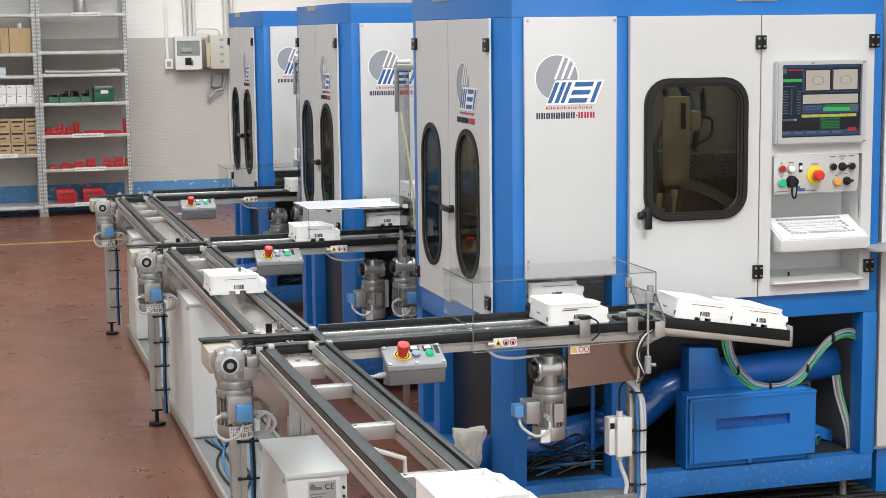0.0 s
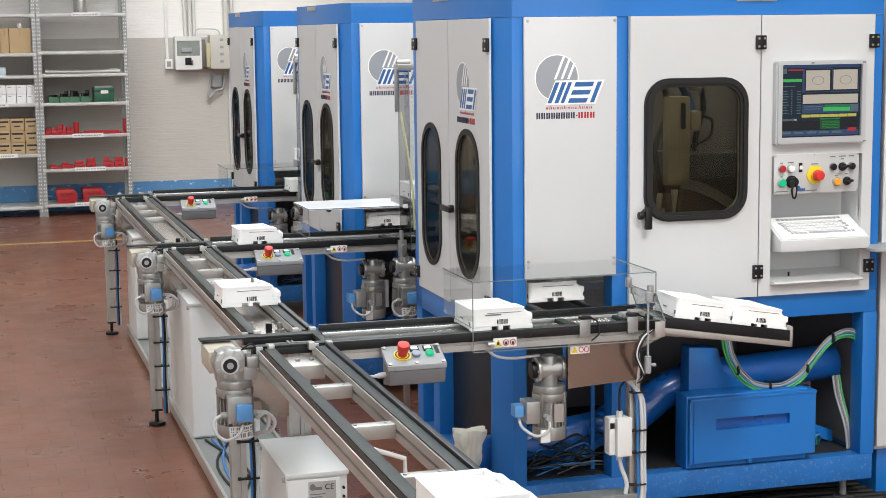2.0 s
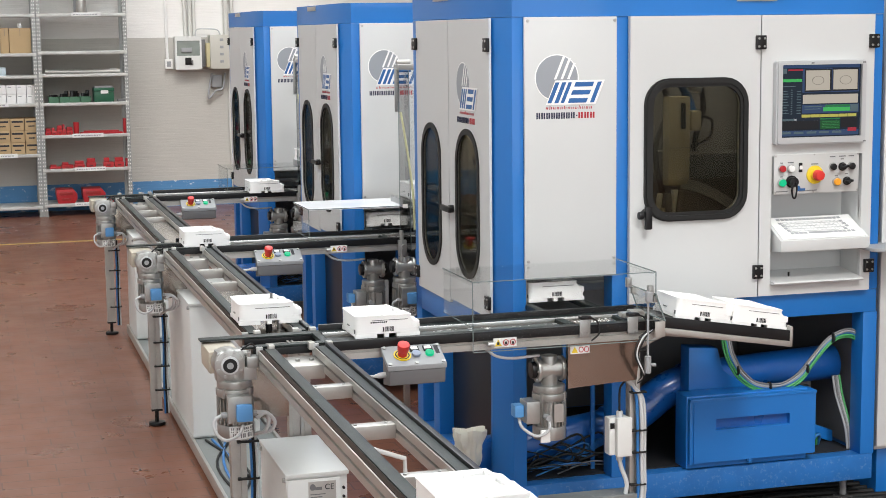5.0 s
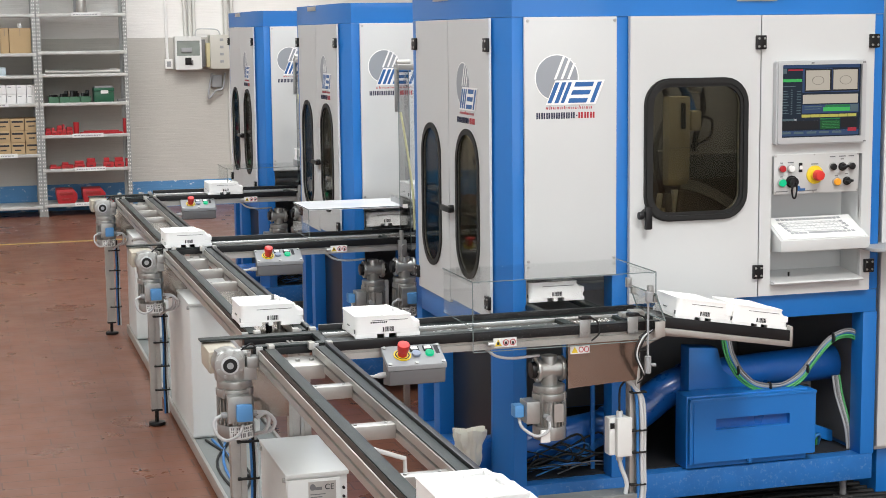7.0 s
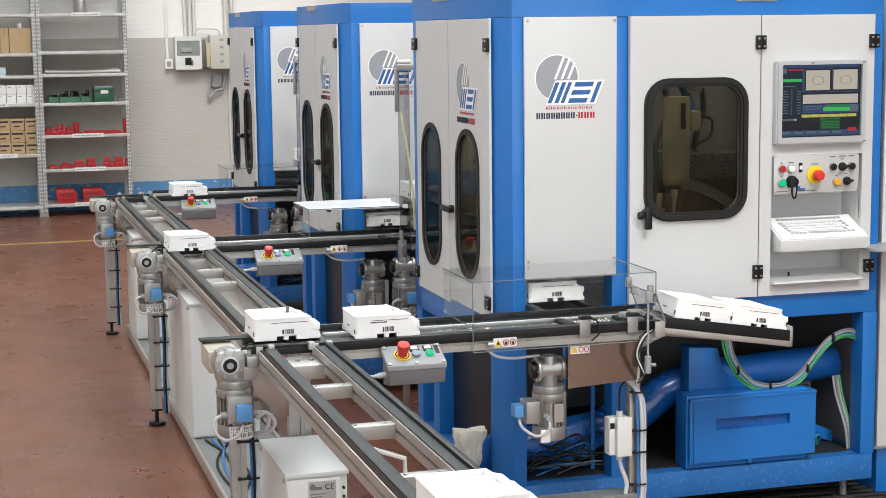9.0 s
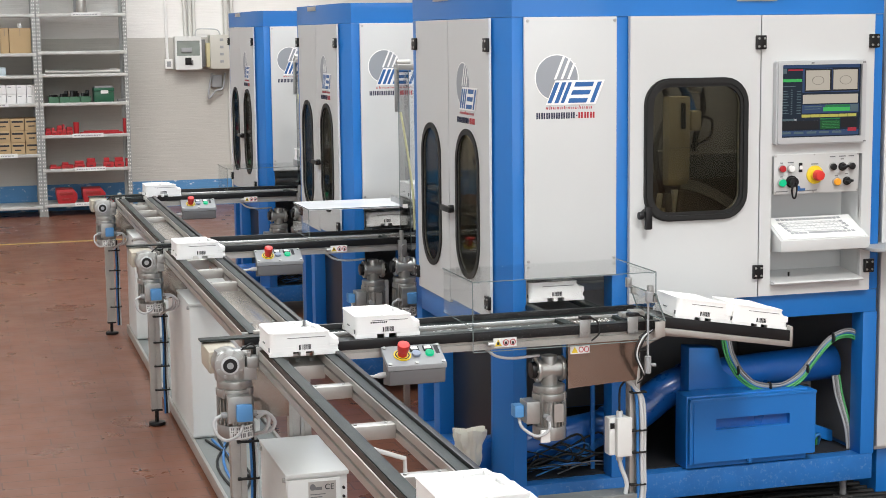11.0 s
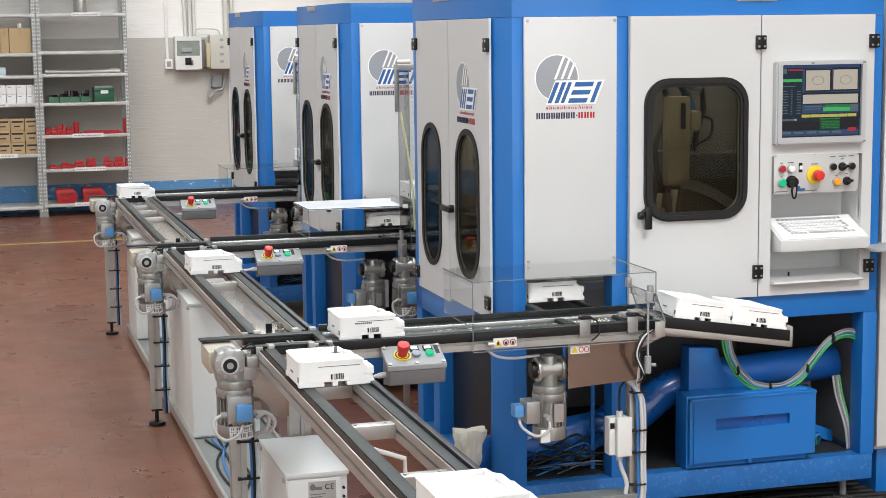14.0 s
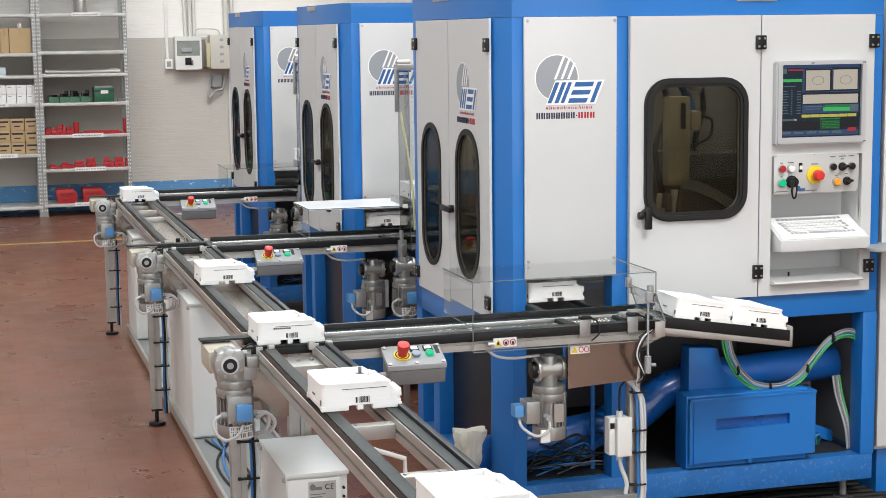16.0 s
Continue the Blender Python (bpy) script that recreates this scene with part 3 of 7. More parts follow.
    def knob(name, x, z, r, mat, d=0.016, ring=STEEL):
        bm3 = N()
        cyl(bm3, (x, FY - 0.028, z), (x, FY - 0.028 - d, z), r, 16, w=0.002)
        k = part(name, bm3, mat, pl)
        bm3 = N()
        cyl(bm3, (x, FY - 0.0275, z), (x, FY - 0.034, z), r * 1.3, 16, w=0.001)
        part("bezel", bm3, ring, k)
        return k

    def lever(k, x, z, turn):
        bm3 = N()
        box(bm3, -0.0045, 0.0045, -0.05, -0.03, -0.016, 0.016, w=0.002, m=Matrix.Translation((x, FY - 0.008, z)) @ Matrix.Rotation(radians(turn), 4, "Y"))
        part("lever", bm3, BLACK, k)
    knob("push_button", 2.248, 1.386, 0.013, RED)
    knob("push_button", 2.287, 1.385, 0.013, PAPER)
    knob("push_button", 2.249, 1.331, 0.014, GREEN_BTN)
    knob("key_switch", 2.291, 1.334, 0.019, BLACK, 0.028, BLACK)
    knob("selector_knob", 2.47, 1.387, 0.013, BLACK)
    lever(knob("selector_knob", 2.513, 1.386, 0.013, BLACK, 0.018, BLACK), 2.513, 1.386, 75)
    knob("selector_knob", 2.553, 1.387, 0.013, BLACK)
    knob("push_button", 2.489, 1.327, 0.014, ORANGE)
    lever(knob("selector_knob", 2.534, 1.329, 0.013, BLACK, 0.018, BLACK), 2.534, 1.329, 80)
    ex, ez = 2.392, 1.358
    bm = N()
    cyl(bm, (ex, FY - 0.028, ez), (ex, FY - 0.034, ez), 0.036, 28, w=0.001)
    cyl(bm, (ex, FY - 0.034, ez), (ex, FY - 0.05, ez), 0.02, 20)
    es = part("emergency_stop", bm, YELLOW, pl, "red mushroom emergency stop on yellow plate")
    bm = N()
    cyl(bm, (ex, FY - 0.05, ez), (ex, FY - 0.078, ez), 0.022, 24, r2=0.019, w=0.004)
    part("mushroom_head", bm, RED_HEAD, es)
    part("socket_cover", boxed(2.322, 2.336, FY - 0.034, FY - 0.027, 1.37, 1.407, w=0.002), BLACK, pl)
    part("socket_cap", boxed(2.323, 2.335, FY - 0.036, FY - 0.0335, 1.381, 1.396, w=0.001), PAPER, pl)
    bm = N()
    tube(bm, [(2.288, FY - 0.056, 1.334), (2.278, FY - 0.058, 1.305), (2.284, FY - 0.058, 1.274), (2.294, FY - 0.058, 1.276), (2.3, FY - 0.057, 1.31), (2.296, FY - 0.056, 1.332)], 0.0035)
    part("key_strap", bm, BLACK, pl, "black strap hanging from the key")
    bm = N()
    for x, z, w in [(2.248, 1.408, 0.012), (2.287, 1.409, 0.026), (2.47, 1.426, 0.024), (2.513, 1.427, 0.03), (2.513, 1.416, 0.014), (2.553, 1.427, 0.024), (2.249, 1.354, 0.012), (2.489, 1.35, 0.014), (2.534, 1.357, 0.012), (2.38, 1.297, 0.045), (2.34, 1.296, 0.03), (2.25, 1.296, 0.05), (2.392, 1.4, 0.03)]:
        box(bm, x - w / 2, x + w / 2, FY - 0.0288, FY - 0.0278, z - 0.002, z + 0.002, w=0)
    pieces("caption_bar", bm, GREY_DARK, pl)
    bm = N()
    prism(bm, [(2.322 + 0.009 * math.cos(a), 1.306 + 0.011 * math.sin(a)) for a in [i * math.pi / 8 for i in range(16)]], "y", FY - 0.029, FY - 0.0278)
    box(bm, 2.33, 2.352, FY - 0.0292, FY - 0.0278, 1.297, 1.306, w=0)
    part("maker_mark", bm, LOGO_BLUE, pl)
    bm = N()
    for x, z in ((2.222, 1.434), (2.582, 1.434), (2.222, 1.293), (2.582, 1.293), (2.39, 1.437), (2.388, 1.291)):
        cyl(bm, (x, FY - 0.03, z), (x, FY - 0.0275, z), 0.0035, 8)
    pieces("screw", bm, STEEL, pl)
    # keyboard tray, sloping out of the recess
    bm = N()
    prism(bm, [(FY + 0.07, 1.182), (FY - 0.08, 1.108), (FY - 0.08, 1.064), (FY + 0.07, 1.05)], "x", 2.222, 2.612, w=0.004)
    kb = part("keyboard_tray", bm, WHITE, cd, "white sloped tray with sealed keyboard")
    slope = math.atan2(0.074, 0.15)
    km = Matrix.Translation((2.417, FY - 0.005, 1.1455)) @ Matrix.Rotation(slope, 4, "X")
    bm = N()
    box(bm, -0.183, 0.183, -0.078, 0.079, 0.0, 0.003, w=0.001, m=km)
    kp = part("keyboard_plate", bm, PAPER, kb)
    key_rows = [(0.052, -0.15, 15), (0.027, -0.152, 15), (0.009, -0.146, 15), (-0.009, -0.142, 15), (-0.027, -0.138, 14), (-0.045, -0.132, 4)]
    bm = N()
    for ky, kx0, n in key_rows:
        for c in range(n):
            kx = kx0 + c * 0.0192
            box(bm, kx, kx + 0.0155, ky, ky + 0.0135, 0.003, 0.0038, w=0, m=km)
    for c in range(5):
        box(bm, 0.06 + c * 0.0192, 0.0755 + c * 0.0192, -0.045, -0.0315, 0.003, 0.0038, w=0, m=km)
    box(bm, -0.052, 0.055, -0.045, -0.0315, 0.003, 0.0038, w=0, m=km)
    kf = tagged(part("key_field", bm, GREY, kp, "flat sealed keys with grey outlines"), kind="stuff")
    bm = N()
    for ky, kx0, n in key_rows:
        for c in range(n):
            if n == 15 and ky > 0.05 or n == 4 or c in (0, n - 1):
                continue
            kx = kx0 + c * 0.0192
            box(bm, kx + 0.002, kx + 0.0135, ky + 0.002, ky + 0.0115, 0.0038, 0.0044, w=0, m=km)
    tagged(part("key_face", bm, PAPER, kf), kind="stuff")
    bm = N()
    prism(bm, rounded(2.602, 2.93, FY - 0.15, FY + 0.05, 0.05), "z", 1.052, 1.066, w=0.003)
    part("mouse_shelf", bm, GREY, cd, "grey swing-out shelf plate")
    # end doors
    em = Matrix.Translation((EX, 0, 0)) @ Matrix.Rotation(radians(-90), 4, "Z")
    for name, y0, y1, cy in (("end_door", 0.592, 1.119, 0.870), ("end_door", 1.125, 1.606, 1.382)):
        w2 = 0.138 if cy < 1 else 0.128
        hz0 = 0.972 if cy < 1 else 0.96
        hole = rounded(-cy - w2, -cy + w2, hz0, 1.534, w2 - 0.002, 9)
        bm = N()
        framed_panel(bm, -y1, -y0, 0.838 if cy < 1 else 0.82, 1.978, hole, y0=-0.01, m=em)
        d = part(name, bm, WHITE, mc, "pale grey door with oval smoked window")
        bm = N()
        ringed(bm, rounded(-cy - w2 - 0.016, -cy + w2 + 0.016, hz0 - 0.017, 1.551, w2 + 0.013, 9), rounded(-cy - w2 + 0.006, -cy + w2 - 0.006, hz0 + 0.006, 1.528, w2 - 0.009, 9), "y", -0.016, -0.0095, em)
        part("window_gasket", bm, RUBBER, d)
        bm = N()
        prism(bm, hole, "y", -0.007, -0.003, m=em)
        part("window_pane", bm, SMOKED_DARK, d)
        hx = -y0 - 0.012 if cy < 1 else -y1 - 0.002
        for hz in (1.879, 0.9 if cy < 1 else 0.885):
            hinge(d, hx, hz, em @ Matrix.Translation((0, -0.01, 0)), w=0.05)
        if cy < 1:
            logo(d, em @ Matrix.Translation((-1.003, -0.0102, 1.628)), 1.0)
            bm = N()
            tmp = N()
            cyl(tmp, (-1.07, -0.01, 1.215), (-1.07, -0.03, 1.215), 0.016, 14)
            box(tmp, -1.16, -1.035, -0.042, -0.026, 1.202, 1.226, w=0.006)
            poured(bm, tmp, em)
            part("door_handle", bm, BLACK, d)
    # name plates on the top band
    bm = N()
    box(bm, EX - 0.004, EX + 0.001, 1.15, 1.36, 2.055, 2.08, w=0.001)
    part("name_plate", bm, ALU, mc)
    bm = N()
    box(bm, 2.06, 2.23, FY - 0.005, FY - 0.001, 2.033, 2.06, w=0.001)
    part("name_plate", bm, ALU, mc)
    # inside, seen through the smoked windows
    b = N()
    box(b, 1.925, 2.02, 0.8, 0.86, 1.3, 1.66, w=0.006)
    box(b, 2.035, 2.08, 0.82, 0.88, 1.52, 1.6, w=0.005)
    box(b, 1.8, 1.88, 0.9, 1.0, 1.66, 1.72, w=0.006)
    box(b, 1.2, 1.55, 1.2, 1.32, 0.83, 1.5, w=0.01)
    pieces("spindle_column", b, surface("beige_casting", (0.55, 0.48, 0.34), 0.5, vary=0.1), mc)
    part("column_slot", boxed(1.978, 1.999, 0.796, 0.801, 1.53, 1.635, w=0.001), BLACK, mc)
    part("column_seam", boxed(1.926, 2.019, 0.797, 0.801, 1.452, 1.455, w=0), GREY_DARK, mc)
    b = N()
    box(b, 1.65, 2.3, 1.0, 1.25, 1.72, 1.8, w=0.01)
    box(b, 1.4, 2.2, 1.3, 1.4, 1.3, 1.4, w=0.005)
    box(b, 1.845, 1.88, 0.86, 0.9, 1.64, 1.72, w=0.004)
    cyl(b, (1.92, 0.84, 1.7), (1.92, 0.84, 1.76), 0.035, 16)
    cyl(b, (2.02, 0.82, 1.7), (2.07, 0.82, 1.685), 0.016, 14)
    for i in range(5):
        box(b, 1.15, 1.7, 0.75 + 0.17 * i, 0.8 + 0.17 * i, 0.9 + 0.05 * i, 0.93 + 0.05 * i, w=0.002)
    pieces("slide_rail", b, ALU_DARK, mc)
    # work table, the loose fittings on it, and a curved sheet added for a window reflection
    part("work_table", boxed(1.64, 2.5, 0.7, 1.1, 1.12, 1.16, w=0.004), INNER_PLATE, mc)
    b = N()
    box(b, 2.03, 2.5, 0.95, 1.08, 1.16, 1.415, w=0.02)
    part("spindle_housing", b, INNER_PLATE, mc, "dull grey spindle housing")
    b = N()
    arc = [(1.98 + 0.04 * i, 1.335 - 0.0016 * i * i - 0.008 * i) for i in range(9)]
    prism(b, arc + [(x, z - 0.045) for x, z in reversed(arc)], "y", 0.8, 0.95)
    part("reflection_sheet", b, GREY, mc, "pale curved sheet added for a reflection in the window")
    b = N()
    prism(b, [(x, z - 0.046) for x, z in arc] + [(x, 1.16) for x, z in reversed(arc)], "y", 0.81, 0.94)
    part("reflection_skirt", b, GREY_DARK, mc)
    rnd = random.Random(11)
    for i in range(16):
        b = N()
        x, y, z = 1.72 + 0.015 * i + rnd.uniform(-0.01, 0.01), rnd.uniform(0.71, 0.78), 1.16
        h = rnd.uniform(0.03, 0.13)
        if i % 3:
            box(b, x, x + rnd.uniform(0.012, 0.04), y, y + 0.03, z, z + h, w=0.003)
        else:
            cyl(b, (x, y, z), (x + 0.015, y, z + h), rnd.uniform(0.006, 0.014), 12)
        part("fitting", b, (ALU, CREAM, BEIGE, GREY_DARK)[i % 4], mc)
    for i in range(7):
        b = N()
        x = 1.68 + 0.09 * i
        tube(b, [(x, 1.15, 1.72), (x + 0.02 * (i % 3), 1.1, 1.6 - 0.03 * (i % 2)), (x - 0.03, 1.12, 1.42), (x + 0.03, 1.14, 1.16)], 0.012 + 0.006 * (i % 2))
        part("hose", b, (RUBBER, GREY_DARK, CABLE_BLUE)[i % 3], mc)
    # slides, cards and valves close behind the oval windows
    for i in range(7):
        z = 0.965 + 0.034 * i
        x = 1.2 + 0.012 * (i % 3)
        part("slide", boxed(x, x + 0.03, 0.66, 1.56, z, z + 0.006 + 0.006 * (i % 2), w=0.002), (ALU, GREY_DARK, STEEL)[i % 3], mc)
    for i in range(16):
        b = N()
        y, z = 0.74 + 0.05 * i, 1.2 + 0.06 * ((i * 5) % 6)
        box(b, 1.22, 1.3, y, y + 0.028, z, z + 0.035 + 0.02 * (i % 3), w=0.003)
        part("valve", b, (ALU, GREY_DARK, BEIGE, BLACK, GREY, ALU_DARK)[i % 6], mc)
    part("card", boxed(1.19, 1.3, 0.8, 0.88, 1.19, 1.255, w=0.001), PAPER, mc)
    part("lamp", boxed(1.18, 1.2, 1.36, 1.41, 0.99, 1.01, w=0.003), GREEN_BTN, mc)
    part("valve_rail", boxed(1.3, 1.31, 0.66, 1.58, 1.15, 1.56, w=0.002), GREY_DARK, mc)
    b = N()
    tube(b, [(1.93, 0.84, 1.72), (1.97, 0.8, 1.735), (2.02, 0.8, 1.715), (2.05, 0.82, 1.69)], 0.009)
    tube(b, [(2.08, 0.82, 1.58), (2.115, 0.8, 1.56), (2.11, 0.8, 1.5), (2.06, 0.8, 1.47), (2.02, 0.8, 1.46)], 0.006)
    tube(b, [(1.3, 0.9, 1.6), (1.25, 1.1, 1.3), (1.35, 1.4, 1.5)], 0.012)
    pieces("hose", b, RUBBER, mc)
    # underneath: suction pipe, chip drawer, wiring
    b = N()
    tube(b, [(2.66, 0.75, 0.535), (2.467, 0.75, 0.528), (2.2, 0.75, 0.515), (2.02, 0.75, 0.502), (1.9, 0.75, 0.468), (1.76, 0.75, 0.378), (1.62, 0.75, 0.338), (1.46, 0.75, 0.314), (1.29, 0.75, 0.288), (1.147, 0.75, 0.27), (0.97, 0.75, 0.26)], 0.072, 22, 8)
    sp = part("suction_pipe", b, SHADED_BLUE, mc, "thick blue painted suction pipe")
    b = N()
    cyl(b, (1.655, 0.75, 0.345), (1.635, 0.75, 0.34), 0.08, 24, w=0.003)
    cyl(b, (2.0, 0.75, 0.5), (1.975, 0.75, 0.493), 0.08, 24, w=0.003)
    pieces("pipe_collar", b, SHADED_BLUE, sp)
    # chip drawer: case, front with a cut-out grip, bottom catch
    b = N()
    box(b, 1.87, 2.4, FY + 0.01, 0.595, 0.205, 0.497, w=0.004)
    dr = part("chip_drawer", b, BLUE, mc, "blue sheet-metal drawer with slotted grip")
    b = N()
    framed_panel(b, 1.892, 2.418, 0.232, 0.478, rounded(1.986, 2.31, 0.36, 0.405, 0.003, 2), y0=-0.016, y1=0.006, m=m)
    box(b, 1.876, 1.893, FY - 0.01, FY + 0.012, 0.226, 0.478, w=0.002)
    box(b, 2.417, 2.428, FY - 0.012, FY + 0.012, 0.232, 0.482, w=0.002)
    box(b, 1.876, 2.428, FY - 0.018, FY + 0.06, 0.478, 0.49, w=0.002)
    part("drawer_front", b, BLUE, dr)
    # shade inside the grip slot, painted as a darker blue sheet
    part("grip_back", boxed(1.985, 2.311, FY + 0.0065, FY + 0.0095, 0.355, 0.41, w=0), SHADED_BLUE, dr)
    b = N()
    cyl(b, (2.14, FY - 0.008, 0.236), (2.14, FY - 0.008, 0.213), 0.008, 12)
    box(b, 2.126, 2.154, FY - 0.012, FY, 0.222, 0.234, w=0.002)
    part("catch", b, BLUE, dr)
    b = N()
    prism(b, [(1.93, 0.3), (2.19, 0.3), (2.19, 0.49), (2.08, 0.57), (2.055, 0.66), (1.93, 0.67)], "y", 0.6, 0.68, w=0.004)
    part("pipe_saddle", b, BLUE, mc)
    for i, (mat, dz) in enumerate(((CABLE_GREEN, 0.0), (CABLE_BLUE, 0.008), (GREY, 0.016), (CABLE_GREEN, -0.009), (GREY_DARK, 0.024), (GREY, 0.012))):
        b = N()
        e = 0.006 * (i % 2)
        tube(b, [(2.05 + dz, FY + 0.08, 0.8), (2.057 + dz, FY + 0.05 + e, 0.683), (2.075 + dz, FY + 0.045, 0.618 + dz * 0.4), (2.121 + dz * 0.6, FY + 0.04 + e, 0.55 + dz * 0.8), (2.197, FY + 0.045, 0.5 + dz), (2.298, FY + 0.045 + e, 0.488 + dz), (2.386 - dz * 0.4, FY + 0.045, 0.524 + dz), (2.448 - dz * 0.6, FY + 0.045 + e, 0.592 + dz * 0.7), (2.523 - dz * 0.4, FY + 0.05, 0.668 + dz * 0.7), (2.6, FY + 0.055 + e, 0.69 + dz), (2.66, FY + 0.07, 0.665 + dz), (2.69, FY + 0.1, 0.6 + dz)], 0.0044)
        part("cable", b, mat, mc)
    for cx, cz in ((2.105, 0.57), (2.25, 0.492), (2.415, 0.556), (2.53, 0.675)):
        b = N()
        cyl(b, (cx - 0.003, FY + 0.047, cz + 0.01), (cx + 0.003, FY + 0.047, cz + 0.01), 0.021, 14)
        part("cable_tie", b, RUBBER, mc)
    # back right corner: grey housing, strut, dropping hoses
    b = N()
    box(b, 2.54, 2.62, 0.85, 1.0, 0.3, 0.47, w=0.004)
    box(b, 2.52, 2.6, 0.82, 0.86, 0.28, 0.42, w=0.003)
    pieces("valve_housing", b, GREY, mc)
    b = N()
    prism(b, [(2.4, 0.34), (2.4, 0.29), (2.64, 0.2), (2.64, 0.25)], "y", 0.7, 0.74, w=0.003)
    part("strut", b, BLUE, mc)
    for i in range(4):
        b = N()
        tube(b, [(2.6 + 0.01 * i, 0.64, 0.5), (2.605 + 0.01 * i, 0.62, 0.42), (2.625 + 0.008 * i, 0.58, 0.3), (2.635 + 0.005 * i, 0.57, 0.205)], 0.005)
        part("hose", b, (GREY, GREY_DARK, GREY, CABLE_GREEN)[i], mc)
    for i in range(3):
        b = N()
        tube(b, [(2.46 + 0.02 * i, 0.62, 0.206), (2.47 + 0.02 * i, 0.62, 0.25), (2.5 + 0.02 * i, 0.63, 0.255), (2.53 + 0.01 * i, 0.66, 0.21)], 0.006)
        part("cable", b, (CABLE_GREEN, CABLE_GREEN, CABLE_BLUE)[i], mc)
    # thin uprights and cables behind the short conveyor's motor
    b = N()
    box(b, 1.33, 1.36, 0.6, 0.62, 0.45, 0.6, w=0.003)
    part("relay_box", b, CREAM, mc)
    b = N()
    box(b, 1.52, 1.535, 0.62, 0.635, 0.2, 0.79, w=0.002)
    box(b, 1.43, 1.445, 0.7, 0.715, 0.2, 0.79, w=0.002)
    pieces("stay", b, BLUE_DUSTY, mc)
    b = N()
    prism(b, [(1.33, 0.205), (1.4, 0.205), (1.62, 0.3), (1.62, 0.33)], "y", 0.66, 0.7, w=0.002)
    part("brace", b, BLUE_DUSTY, mc)
    for i in range(9):
        b = N()
        x = 1.2 + 0.045 * (i % 6)
        u = 0.03 * (i % 4)
        tube(b, [(x - 0.02, 0.57 + u, 0.212), (x + 0.1 - u, 0.62 + u, 0.225 + u), (x + 0.22, 0.6 + 0.02 * (i % 3), 0.216 + u * 0.6), (x + 0.14 + u, 0.57 + u, 0.25 + u), (x + 0.02, 0.61 + u, 0.23), (x - 0.03, 0.66 + 0.5 * u, 0.216)], 0.003 + 0.0015 * (i % 2))
        part("cable", b, (RUBBER, RUBBER, CABLE_BLUE, RUBBER, GREY_DARK, RUBBER)[i % 6], mc)
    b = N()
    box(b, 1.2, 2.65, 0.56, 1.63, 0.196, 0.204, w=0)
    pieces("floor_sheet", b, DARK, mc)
    b = N()
    for fx in (1.2, 2.6):
        for fy in (0.54, 1.65):
            cyl(b, (fx, fy, 0.0), (fx, fy, 0.015), 0.04, 16)
            cyl(b, (fx, fy, 0.015), (fx, fy, 0.097), 0.014, 10)
    pieces("levelling_foot", b, GREY_DARK, mc)
    return mc


mc0 = machine()
for k in (1, 2):
    copy_thing(mc0, pose(1.9, 1.1 + k * D, 0))


# ---- conveyors ----
ZB = 0.905


def rail_profile(bm, axis, c0, c1, lo, hi, z1=ZB - 0.004, h=0.056):
    """A slotted aluminium strand profile between c0 and c1 across, from lo to hi along its axis."""
    s = 0.012
    zs = (z1 - h * 0.45, z1 - h * 0.62)
    out = [(c0, z1 - h), (c1, z1 - h), (c1, zs[1]), (c1 - s, zs[1]), (c1 - s, zs[0]), (c1, zs[0]), (c1, z1), (c0, z1), (c0, zs[0]), (c0 + s, zs[0]), (c0 + s, zs[1]), (c0, zs[1])]
    prism(bm, out, axis, lo, hi)


